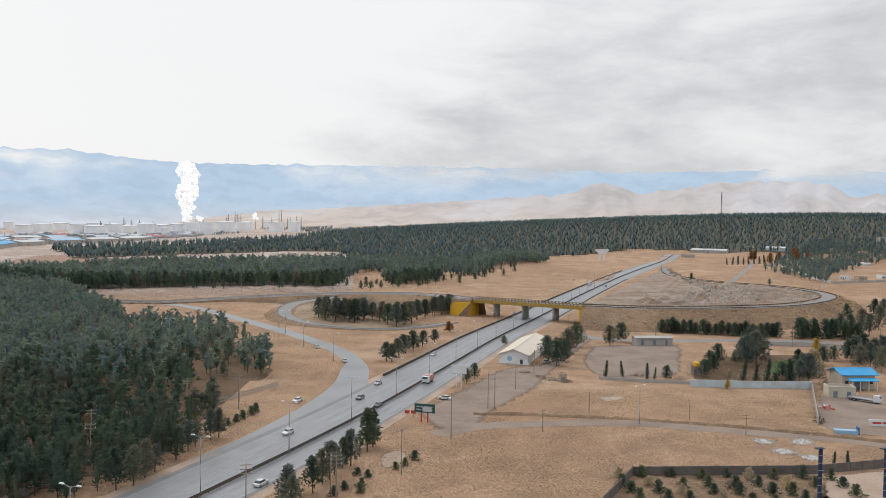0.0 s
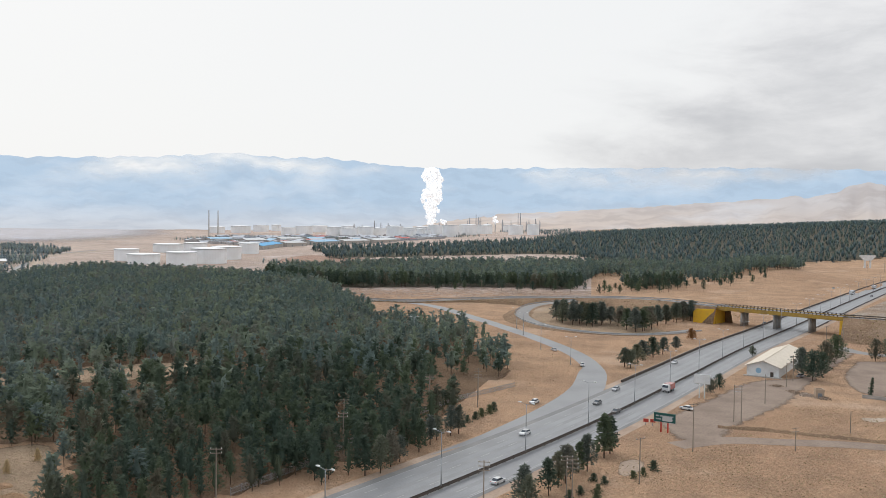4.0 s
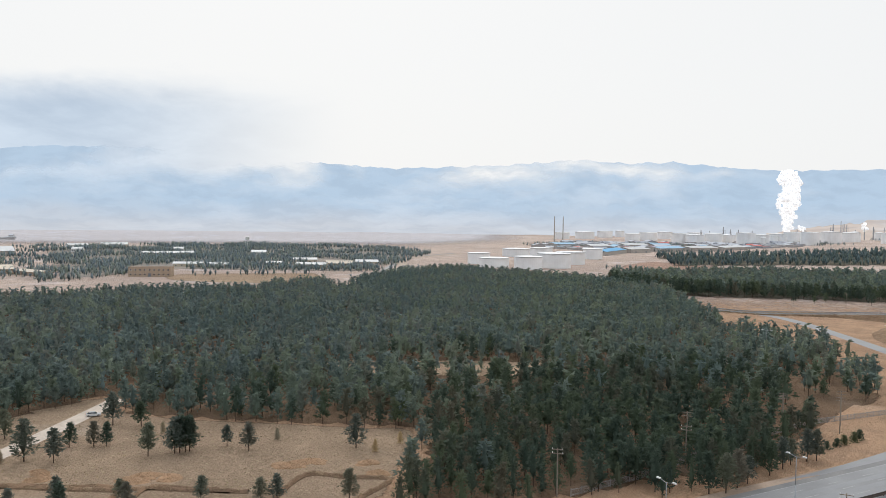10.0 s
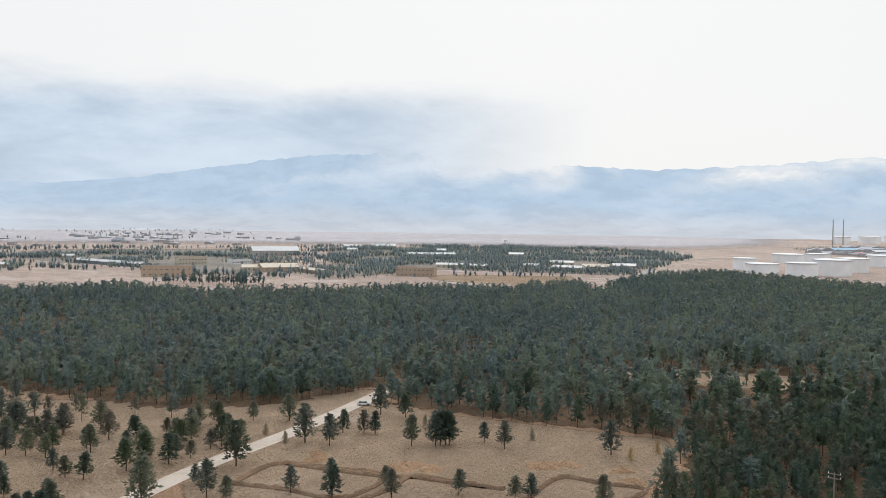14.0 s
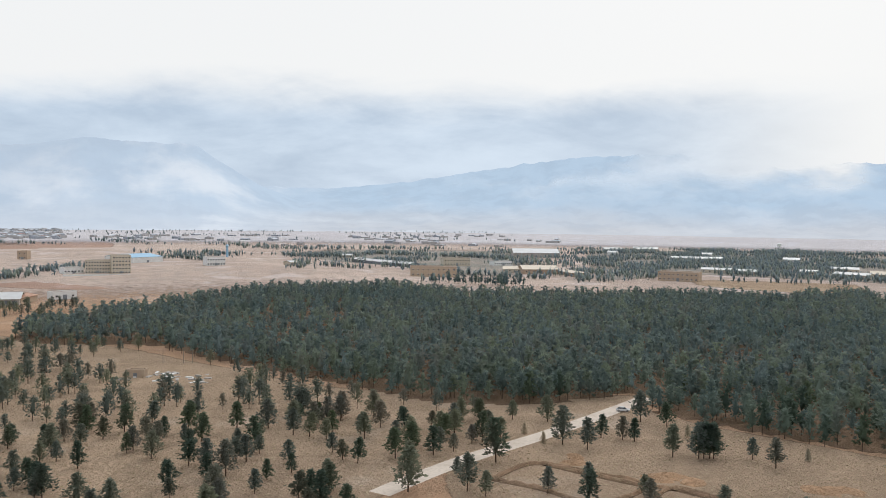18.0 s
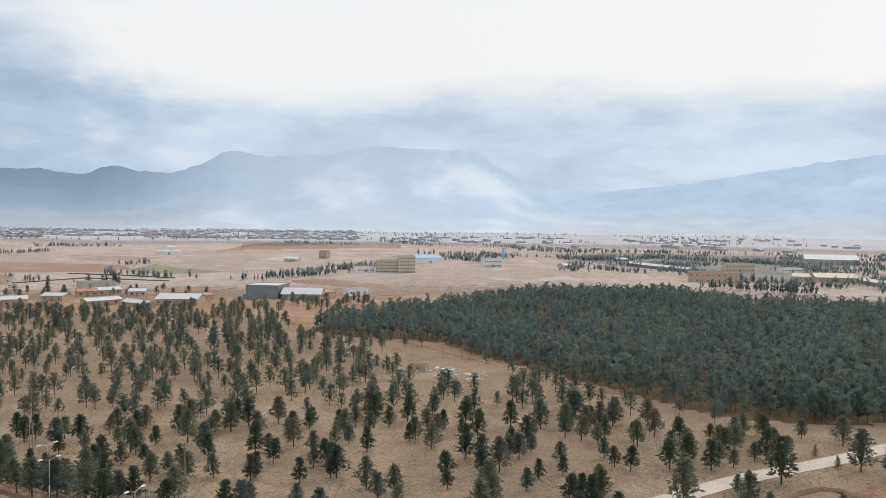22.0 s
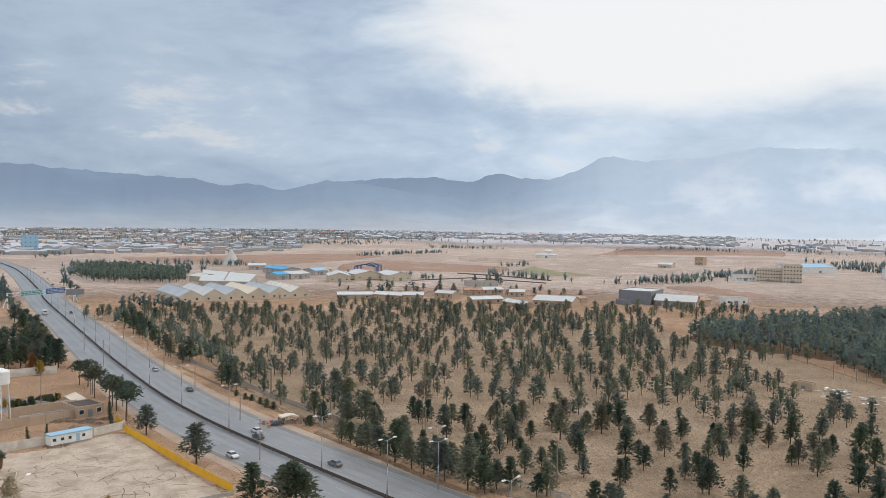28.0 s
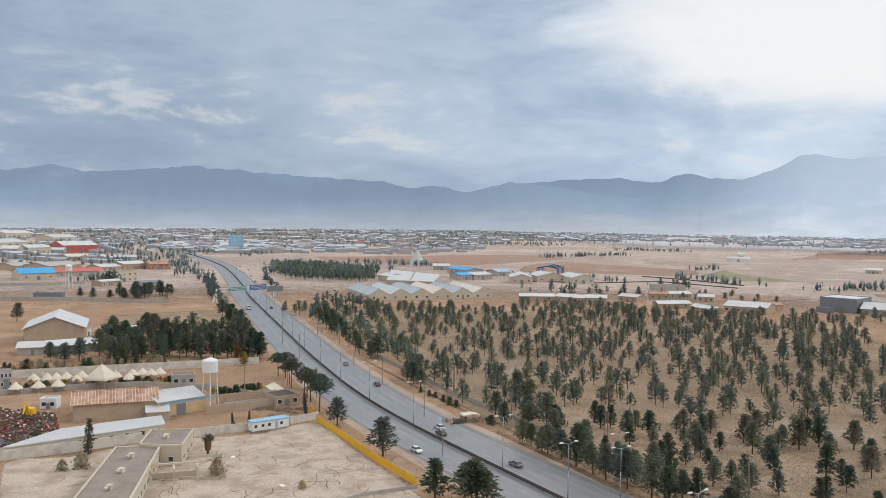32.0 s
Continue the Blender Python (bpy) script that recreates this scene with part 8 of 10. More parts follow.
# palm
t = thing("palm_tree", (-131.6, -182.0), 0, "short fan palm with dry skirt", "palm tree")
part("trunk", Geo().tube((0, 0, -0.1), (0, 0, 2.2), 0.3, 0.35), M_BARK, t)
part("dead_fronds", Geo().lathe([(0.35, 0.9), (0.75, 1.2), (0.95, 3.6), (0.5, 4.0)], 10), M_BRUSH, t)
g_ = Geo()
for k in range(46):
    a, e = rnd.uniform(0, 6.28), rnd.uniform(-0.2, 1.2)
    d = Vector((math.cos(a) * math.cos(e), math.sin(a) * math.cos(e), math.sin(e)))
    s = d.cross(Vector((0, 0, 1))).normalized() * 0.32
    q = Vector((0, 0, 4.0)) + d * 1.0
    k0 = len(g_.v)
    g_.v += [tuple(Vector((0, 0, 3.9))), tuple(q + s), tuple(q + d * 0.9 - Vector((0, 0, 0.3))), tuple(q - s)]
    g_.f.append((k0, k0 + 1, k0 + 2, k0 + 3))
part("fronds", g_, M_PINE2, t)
for p in ([(-121.0, -253.2)], [(-127.4, -148.2)], [(-134.3, -175.2)]):
    t = thing("litter_sheet", p[0], rnd.uniform(0, 90), "scrap of pale sheet on the yard", "litter")
    part("sheet", Geo().box(-0.9, 0.9, -0.5, 0.5, 0.05, 0.09), M_WHITE, t)
# cracks with weeds in the yard slab
g_ = Geo()
for k in range(170):
    p = np.array((rnd.uniform(-160, -95), rnd.uniform(-190, -110)))
    d = rnd.uniform(0, 6.28)
    for j in range(rnd.randint(2, 6)):
        q = p + np.array((math.cos(d), math.sin(d))) * rnd.uniform(1, 3)
        n_ = np.array((-(q - p)[1], (q - p)[0])) / np.linalg.norm(q - p) * rnd.uniform(0.03, 0.10)
        k0 = len(g_.v)
        g_.v += [(*(p - n_), 0.06), (*(p + n_), 0.06), (*(q + n_), 0.06), (*(q - n_), 0.06)]
        g_.f.append((k0, k0 + 1, k0 + 2, k0 + 3))
        p, d = q, d + rnd.uniform(-0.7, 0.7)
g_.f = [f[::-1] for f in g_.f]
tagged(mesh_ob("yard_cracks", g_.v, g_.f, (M_LITTER,)), "dark weedy cracks in the concrete yard", "cracks", kind="stuff")

# roadside stall on the far verge
t = thing("roadside_stall", (-204.9, -152.6), 150, "roadside fruit stall under a tattered pale awning", "stall")
part("awning", Geo().prism([(-2.9, 2.1), (-2.6, 2.5), (0.2, 2.75), (2.4, 2.35), (2.8, 1.9), (0.1, 2.45)], -1.7, 1.7), M_CANVAS, t)
part("side_sheet", Geo().prism([(-2.8, 0.4), (-2.8, 2.1), (-0.4, 2.4), (-0.6, 0.7)], 1.62, 1.68), M_CANVAS, t, "hanging pale cloth")
for x in (-2.6, 0, 2.5):
    for y in (-1.5, 1.5):
        part("post", Geo().tube((x, y, -0.1), (x, y, 2.3), 0.06), M_WOOD, t)
part("counter", Geo().box(-2.2, 2.2, -0.9, 0.2, -0.05, 0.85), M_WOOD, t)
for k in range(26):
    x, y = rnd.uniform(-8, 7), rnd.uniform(-2.6, 2.6)
    b = thing("crate", (t.location.x + x * math.cos(2.6) - y * math.sin(2.6), t.location.y + x * math.sin(2.6) + y * math.cos(2.6)), rnd.uniform(0, 90), "dark goods crate beside the roadside stall", "crate", "stall crates")
    w_, d_, h_ = rnd.uniform(0.3, 0.6), rnd.uniform(0.25, 0.5), rnd.uniform(0.4, 1.3)
    part("box", Geo().box(-w_, w_, -d_, d_, -0.02, h_, 0.94), rnd.choice((M_DARK, M_DARK, M_RUST, M_WOOD, M_GREY)), b)
    part("load", Geo().box(-w_ * 0.8, w_ * 0.8, -d_ * 0.8, d_ * 0.8, h_, h_ + 0.16, 0.7), rnd.choice((M_RUST, M_GREY, M_DARK, M_SIGNR)), b)
for p, h in (((-194.5, -127.1), 7), ((-192.9, -123.2), 6.5), ((-190.8, -118.3), 7), ((-188.9, -115.4), 8.5), ((-188.6, -111.1), 8), ((-184.2, -104.3), 11.5), ((-182.5, -98.6), 8.5), ((-180.2, -94.0), 9), ((-179.8, -89.9), 9.5), ((-176.6, -86.6), 10.5), ((-174.2, -79.6), 10), ((-173.8, -75.2), 9), ((-236.0, -155.4), 11), ((-236.2, -152.0), 9), ((-240.7, -209.4), 8), ((-236.4, -202.4), 8.5), ((-233.7, -196.8), 7.5), ((-214.0, -131.3), 11), ((-289.2, -255.6), 9), ((-249.7, -141.7), 8)):
    pine(p, h, rnd, 1.35)
berm("ditch_bank", [(-199.6, -138.7), (-195.9, -130.6), (-190.0, -117.6), (-184.3, -105.0), (-178.4, -93.3), (-172.6, -78.7), (-168.5, -66.0)], 1.3, 0.7, "low bank of turned soil along the ditch", M_SLOPE)
berm("ditch_bank", [(-262, -252), (-246, -222), (-232, -196), (-221, -174), (-212, -157)], 1.1, 0.5, "low bank of turned soil along the ditch", M_SLOPE)
park("dark", (-200.9, -154.0), 150, 0.05)
put_tree(BROAD, (-208.9, -142.9), 7, rnd, 0.6)
put_tree(BUSH, (-206.1, -146.0), 3, rnd, 1.1)
for p, h in (((-224.4, -184.9), 2.2), ((-223.8, -181.9), 2.2), ((-220.9, -175.9), 2.4), ((-218.0, -171.2), 3), ((-217.1, -167.5), 2.6), ((-227.2, -191.2), 2)):
    put_tree(BUSH, p, h, rnd, 0.9)
paling("verge_fence", [(-289.7, -288.4), (-265.6, -244.1), (-245.9, -206.9), (-231.2, -180.4), (-221.5, -158.8), (-215.0, -143.5), (-208.0, -132.8), (-192.8, -105.6), (-186.5, -89.5), (-180.6, -66.6), (-177.5, -56.2)], 1.7, "grey steel fence along the plantation", M_STEEL, 3.0, 2)
paling("verge_fence", [(-95.0, 165.0), (-89.1, 186.7), (-85.2, 219.0), (-79.8, 247.6), (-73.1, 274.0), (-58.9, 303.9)], 1.8, "grey steel fence beside the dense pines", M_STEEL, 3.0, 2)
for p in ((-234.1, -181.7), (-229.5, -154.2), (-207.5, -108.0), (-191.5, -64.3), (-246.8, -177.2), (-214.5, -144.2), (-235.4, -183.0), (-205.4, -107.7), (-188.2, -63.1)):
    utility_pole(p, 60, 9.5, "pale power pole in the plantation", 1)
for p in ((-203.5, -234.1), (-303.3, -326.1), (-283.7, -289.7), (-251.0, -247.7), (-228.0, -210.4), (-200.2, -167.0), (-196.3, -211.3), (-183.2, -232.9), (-267.3, -311.5), (-245.7, -275.3), (-170.1, -135.5)):
    utility_pole(p, 60, 10.5, "pale power pole beside the highway", 2)


# sign gantry over the highway
def gantry():
    a, b = np.array((-360.9, -490.0)), np.array((-413.3, -492.0))
    L = float(np.linalg.norm(b - a))
    t = thing("sign_gantry", a, heading(a, b), "white steel sign gantry across the highway", "gantry")
    for x in (0, L):
        part("mast", Geo().box(x - 0.4, x + 0.4, -0.4, 0.4, -0.2, 9.5), M_WHITE, t)
        part("brace", Geo().prism([(x - 3 if x == 0 else x + 3, 0), (x, 7), (x, 7.6), (x - 3.6 if x == 0 else x + 3.6, 0)], -0.2, 0.2), M_WHITE, t)
    for z in (7.2, 9.2):
        part("beam", Geo().box(0, L, -0.2, 0.2, z, z + 0.3), M_WHITE, t)
    g_ = Geo()
    n = int(L / 2)
    for k in range(n):
        g_.tube((L * k / n, 0, 7.3 if k % 2 else 9.3), (L * (k + 1) / n, 0, 9.3 if k % 2 else 7.3), 0.09, seg=5)
    part("lattice", g_, M_WHITE, t)
    for x0, x1, m_, lab, f_ in ((L * 0.17, L * 0.52, M_TEAL, "pale teal faded sign panel", M_SIGNG), (L * 0.56, L * 0.86, M_SIGNB, "blue direction sign panel", M_LINE)):
        p = part("sign_panel", Geo().box(x0, x1, -0.5, -0.3, 6.8, 10.4), m_, t, lab)
        g2 = Geo()
        for r in range(3):
            x = x0 + 1
            while x < x1 - 1.5:
                w = rnd.uniform(1, 3)
                g2.box(x, min(x + w, x1 - 0.6), -0.53, -0.5, 7.3 + r * 1.0, 7.8 + r * 1.0)
                x += w + 0.7
        part("writing", g2, f_, p, "plain bars of unreadable lettering")


gantry()
billboard((-410.9, -487.3), heading((-408.9, -495.7), (-420.8, -490.7)), 12, 4, 5, "blank grey billboard beside the gantry", M_GREY, M_STEEL)

# big sheds, west side
A, B = np.array((-446.3, -426.3)), np.array((-530.7, -375.9))
for k in range(6):
    shed("warehouse", tuple(A + (B - A) * k / 6), tuple(A + (B - A) * (k + 1) / 6), 62, 4.0, 4.4, ("grey-roofed" if k in (0, 2, 4) else "pale-roofed") + " gabled warehouse bay with cream front", M_CREAM, (M_GALV, M_TIN, M_GALV, M_CANVAS, M_GALV, M_LIME)[k], cross=True, wins=2, doors=1 if k == 4 else 0, over=0.2, category="warehouse", group="warehouse bays")
quad_house("factory", [(-541.4, -495.7), (-653.6, -592.5), (-634.7, -510.1), (-556.3, -455.8)], 6.0, "grey flat-roofed factory with patched roof", M_CONC, M_TIN, 6)
shed("factory_shed", (-591.2, -539.3), (-610.6, -534.6), 18, 5, 2, "cream gabled shed beside the factory", M_CREAM, M_TIN, cross=True, wins=0, category="shed")
for p, q, m_ in (((-734.7, -582.8), (-719.6, -545.0), M_BLUE), ((-654.3, -502.1), (-666.6, -496.8), M_BLUE), ((-667.6, -495.5), (-690.4, -489.9), M_TIN), ((-726.3, -508.4), (-741.0, -502.9), M_PALEBLUE), ((-755.1, -618.8), (-766.7, -604.3), M_TIN)):
    shed("factory_shed", p, q, 22, 5, 2, "low industrial shed with sheet roof", M_CONC, m_, wins=2, category="shed", group="industrial sheds")
for p, q in (((-660.1, -446.7), (-672.4, -431.0)), ((-692.5, -438.7), (-715.7, -419.7)), ((-700.0, -404.3), (-718.6, -391.2))):
    shed("factory_shed", p, q, 34, 6, 3, "pale sheet-roofed factory hall", M_CREAM, M_TIN, cross=True, wins=3, category="hall", group="factory halls")
t = thing("hall_skeleton", (-802.5, -499.7), 20, "dark blue steel skeleton of an unfinished hall", "building frame")
for k in range(6):
    for y in (0, 22):
        part("column", Geo().box(k * 7.2 - 0.35, k * 7.2 + 0.35, y - 0.35, y + 0.35, -0.2, 8.2), M_SIGNB, t)
    part("rafter", Geo().prism([(0, 8), (11, 10), (22, 8), (22, 8.9), (11, 11), (0, 8.9)], k * 7.2 - 0.3, k * 7.2 + 0.3, "x"), M_SIGNB, t)
for y in (0.5, 4, 7.5, 11, 14.5, 18, 21.5):
    part("purlin", Geo().box(-1, 37, y - 0.5, y + 0.5, 11 - abs(y - 11) * 0.19, 11.35 - abs(y - 11) * 0.19), M_GREY, t)
t = thing("stockpile", (-814.0, -694.0), 0, "pale grey conical stockpile behind the sheds", "stockpile")
part("pile", Geo().lathe([(12.6, -0.2), (11.0, 2.0), (6.4, 9.5), (1.9, 17.6), (0.5, 19.0), (0.02, 19.3)], 22), M_GRAVEL, t)
for p, q, d, h, m_, lab in (((-529.5, -350.2), (-545.5, -329.7), 10, 3.5, M_TIN, "low row shed with pale roof"), ((-538.9, -325.8), (-539.9, -301.5), 14, 4.5, M_TIN, "low row shed with pale roof"), ((-540.3, -300.9), (-547.3, -287.9), 16, 5, M_TIN, "low row shed with pale roof"), ((-581.9, -296.3), (-580.8, -280.9), 12, 4, M_TIN, "low row shed with pale roof"),
                            ((-552.0, -250.2), (-570.7, -234.9), 10, 3.6, M_TIN, "low tan shed with pale roof"), ((-560.5, -230.6), (-545.8, -209.0), 8, 3, M_TIN, "low tan shed with pale roof"), ((-627.3, -276.2), (-640.2, -263.5), 12, 4, M_TIN, "low tan shed with pale roof"), ((-615.1, -286.4), (-622.3, -274.0), 12, 4, M_RUST, "low shed with rusty roof"), ((-623.0, -251.0), (-626.0, -239.7), 12, 4, M_TIN, "low tan shed with pale roof")):
    shed("row_shed", p, q, d, h, 1.6, lab, M_BRICK, m_, wins=3, category="shed", group="row sheds")
shed("poultry_shed", (-564.8, -209.4), (-566.7, -181.7), 24, 4.6, 2.6, "tan workshop with wide pale roof", M_BRICK, M_TIN, wins=7, doors=1, category="workshop")
shed("side_shed", (-597.5, -190.7), (-611.5, -184.4), 10, 3.6, 1.2, "small tan shed at the workshop's end", M_BRICK, M_RUST, wins=0, doors=1)
house("grey_hall", (-625.3, -164.2), (-622.0, -139.6), 26, 9.5, "dark grey clad box hall", M_GREY, wins=0, doors=1, roof=M_TIN, category="hall", parapet=0.3)
house("grey_annex", (-616.0, -163.9), (-610.2, -155.5), 6, 3, "small dark annex of the grey hall", M_GREY, wins=0, doors=1, category="annex")
shed("open_barn", (-618.8, -135.9), (-620.5, -107.7), 26, 4.2, 3.4, "open-fronted barn with white roof", M_CONC, M_TIN, wins=0, doors=5, category="barn", over=1.0)
shed("barn_wing", (-625.6, -107.7), (-649.2, -101.2), 14, 4, 1.5, "low tan barn wing", M_BRICK, M_RUST, wins=0)
house("white_house", (-651.9, -91.9), (-660.5, -77.0), 10, 5, "small white house at the wood's edge", M_WHITE, wins=3)
lorry((-684.3, -373.5), 20, "white lorry parked among the fields", P_WHITE, P_WHITE, 12, group="parked lorries")

# east of the road: barn, walls and the town's edge
t = shed("white_barn", (-181.8, -389.9), (-203.9, -376.8), 34, 8.0, 5.0, "large tan barn with pale sheet roof", M_BRICK, M_TIN, cross=True, wins=0, doors=0, over=0.8, ribs=0, category="barn")
shed("lean_shed", (-168.3, -367.1), (-178.8, -361.1), 9, 3.2, 1.2, "low shed with corrugated pale roof", M_CONC, M_TIN, mono=True, wins=0, doors=1)
shed("lean_shed", (-179.4, -359.9), (-207.2, -353.3), 9, 3.4, 1.2, "long dark lean-to with pale roof", M_GREY, M_TIN, mono=True, wins=0, doors=2)
house("site_hut", (-217.2, -400.3), (-221.3, -402.3), 4, 3, "small white hut beside the barn", M_WHITE, wins=1)
t = thing("water_tank", (-237.8, -390.6), 0, "white cylindrical water tank among trees", "water tank")
part("drum", Geo().lathe([(2.2, -0.1), (2.2, 4.2), (2.0, 4.5), (0.2, 4.8)], 20), M_WHITE, t)
wall_run("long_wall", [(-265.0, -602.6), (-300.8, -563.4), (-328.2, -516.8), (-337.6, -512.2)], 2.6, "long grey block wall across the fields", M_CONC, 9.0, 0.25, 0.2)
wall_run("long_wall", [(-337.6, -512.2), (-380.3, -578.5), (-388.8, -612.1)], 2.6, "tan block wall of a compound", M_BRICK, 9.0, 0.25, 0.2)
wall_run("long_wall", [(-314.5, -715.1), (-336.5, -703.2), (-374.8, -692.5)], 2.6, "grey block wall of a compound", M_CONC, 9.0, 0.25, 0.2)
house("container", (-285.8, -599.0), (-300.3, -585.8), 7, 3.4, "long grey container building in a field", M_GREY, wins=0, doors=0, category="container", roof=M_TIN)
shed("blue_hall", (-352.0, -760.6), (-381.2, -753.9), 36, 6, 4, "hall with bright blue sheet roof", M_CREAM, M_BLUE, wins=3, category="hall")
shed("red_hall", (-393.6, -780.6), (-438.4, -772.7), 24, 4.5, 3, "long hall with red sheet roof", M_CONC, M_RED, wins=4, category="hall")
house("cream_house", (-396.9, -689.3), (-423.6, -690.3), 18, 9, "unfinished cream two-storey house", M_CREAM, wins=5, storeys=2)
for p, q, d, h, w_, r_, lab in (((-575.4, -1219.0), (-607.8, -1218.3), 40, 9, M_CREAM, M_TIN, "yellowish factory hall"), ((-630.1, -1225.5), (-679.2, -1218.0), 60, 11, M_RED, M_TIN, "red-walled factory hall with pale roof"), ((-532.1, -1209.3), (-549.0, -1196.0), 40, 9, M_CONC, M_TIN, "pale factory hall"), ((-625.9, -1422.2), (-682.2, -1445.0), 60, 9, M_CREAM, M_TIN, "pale factory hall"), ((-404.0, -886.5), (-426.5, -891.2), 30, 5, M_BRICK, M_CONC, "tan workshop hall"), ((-420.5, -848.8), (-463.2, -861.6), 34, 6, M_BRICK, M_CONC, "tan gabled hall"), ((-460.4, -817.0), (-484.6, -820.6), 24, 5, M_BRICK, M_TIN, "tan gabled hall"), ((-495.9, -834.1), (-524.7, -837.2), 26, 6, M_BRICK, M_TIN, "tan gabled hall"), ((-516.8, -819.0), (-537.0, -812.9), 26, 6, M_RUST, M_RUST, "brown gabled hall"), ((-370.6, -657.7), (-390.9, -661.9), 12, 4, M_BRICK, M_TIN, "low tan house"), ((-382.2, -617.9), (-400.9, -614.8), 12, 5, M_CONC, M_GREY, "dark house among pines"), ((-900.7, -2017.6), (-975.3, -2037.2), 60, 9, M_CREAM, M_TIN, "pale factory hall"), ((-848.6, -1689.2), (-906.8, -1697.7), 60, 8, M_CREAM, M_TIN, "pale factory hall"), ((-534.9, -1029.2), (-562.4, -1025.1), 30, 5, M_BRICK, M_CANVAS, "tan workshop hall")):
    shed("factory_hall", p, q, d, h, d * 0.09, lab + " at the town's edge", w_, r_, wins=4, category="hall", group="town halls")
t = house("blue_tower_block", (-856.1, -1125.7), (-874.0, -1115.5), 22, 26, "blue clad industrial block above the town", M_PALEBLUE, wins=3, storeys=4, roof=M_BLUE, category="building")
for p, h in (((-220.4, -380.8), 11), ((-222.5, -373.3), 11), ((-229.9, -365.7), 13), ((-229.9, -359.5), 13), ((-230.7, -353.8), 11), ((-234.5, -350.2), 11), ((-240.2, -349.5), 10), ((-240.0, -339.2), 10), ((-241.7, -332.8), 10), ((-240.9, -323.1), 10), ((-212.4, -321.4), 11), ((-207.2, -321.9), 11), ((-201.0, -324.9), 11), ((-198.6, -331.9), 10), ((-192.0, -334.0), 11), ((-191.8, -342.3), 11), ((-215.6, -313.6), 10), ((-218.1, -307.0), 10), ((-221.6, -302.7), 10), ((-223.8, -296.2), 10), ((-171.5, -344.1), 9), ((-174.1, -337.5), 9), ((-179.2, -335.7), 9), ((-240.0, -314.5), 10), ((-220.2, -480.1), 10), ((-226.6, -285.4), 9), ((-232.3, -296.5), 10), ((-233.5, -286.6), 11)):
    if int(p[0]) % 3:
        pine(p, h * 1.1, rnd, 1.35)
    else:
        put_tree(BROAD, p, h * 0.9, rnd, 0.9)
for k in range(36):
    p = np.array((-148.4, -337.8)) * (1 - k / 36) + np.array((-207.3, -301.6)) * (k / 36)
    put_tree(SHRUB if k % 3 else BUSH, (p[0] + rnd.uniform(-3, 3), p[1] + rnd.uniform(-3, 3)), rnd.uniform(2, 4), rnd, 1.0)
for k in range(16):
    p = np.array((-317.1, -421.1)) * (1 - k / 16) + np.array((-231.5, -280.5)) * (k / 16)
    pine((p[0] + rnd.uniform(-3, 3), p[1] + rnd.uniform(-3, 3)), rnd.uniform(8, 12), rnd, 1.3)
put_tree(GOLD, (-218.7, -278.4), 6, rnd)
put_tree(RUSSET, (-223.4, -288.9), 7, rnd, 0.8)
for k in range(20):
    p = np.array((-327.4, -554.4)) * (1 - k / 20) + np.array((-372.9, -571.8)) * (k / 20)
    pine((p[0] + rnd.uniform(-6, 6), p[1] + rnd.uniform(-12, 12)), rnd.uniform(8, 12), rnd, 1.2)
for p in ((-311.3, -581.5), (-313.2, -567.1), (-319.6, -555.9), (-324.4, -545.7), (-331.4, -540.0)):
    pine(p, rnd.uniform(7, 9), rnd, 1.3)

# ---- west: the clearing, villages, tank farm, refinery and the plain ----
rnd = random.Random(37)
for p, h in (((-211.8, 98.3), 11), ((-205.3, 102.6), 9), ((-215.8, 112.0), 7), ((-212.0, 116.8), 7), ((-209.6, 119.1), 7), ((-229.7, 132.5), 10), ((-221.9, 136.9), 8), ((-193.2, 121.1), 9), ((-190.5, 127.1), 10), ((-190.2, 128.4), 10), ((-189.4, 129.6), 10), ((-189.2, 130.7), 9), ((-186.0, 140.2), 6), ((-177.9, 141.0), 8), ((-159.1, 161.9), 9.5), ((-200.3, 74.6), 12), ((-174.3, 77.5), 6.5), ((-165.9, 83.5), 8), ((-158.9, 94.6), 7), ((-176.6, 88.6), 6), ((-167.3, 97.8), 5), ((-153.6, 108.9), 6), ((-143.4, 116.8), 6), ((-141.4, 119.8), 6.5), ((-130.0, 130.4), 7.5), ((-180.5, 60.5), 9), ((-183.5, 47.4), 11), ((-176.0, 63.3), 6), ((-191.5, 61.5), 5), ((-230.7, 46.9), 8), ((-253.1, 44.0), 8)):
    pine(p, h, rnd, 1.2)
for p in ((-152.8, 162.7), (-153.5, 173.3), (-180.9, 153.1), (-210.5, 136.6), (-224.9, 92.3), (-213.9, 93.5)):
    put_tree(SHRUB, p, 3.5, rnd, 0.5)
for pts in ([(-188.0, 68.9), (-197.1, 83.9), (-185.8, 93.9), (-174.6, 102.4), (-165.6, 85.9), (-178.1, 77.3), (-188.0, 68.9)], [(-161.9, 86.0), (-165.2, 97.9), (-170.6, 106.4), (-164.4, 111.9), (-155.0, 117.6)], [(-196.3, 85.8), (-184.3, 94.0), (-173.7, 102.2), (-171.2, 106.3), (-161.9, 112.5), (-151.5, 120.1)], [(-141.7, 116.9), (-151.2, 136.6), (-142.6, 142.4), (-133.9, 147.7), (-130.1, 134.3), (-127.8, 126.8)]):
    berm("trench_bank", pts, 0.8, 0.95, "low bank round a shallow excavation", M_SLOPE)
    # flat dark ribbon painted in for the shadow in the trench
    structure(ribbon("trench", spline(pts, 2.0) * 0.994, 0.55, -0.55, 0.055, M_LITTER), "dark strip for the trench shadow beside a soil bank", "trench")
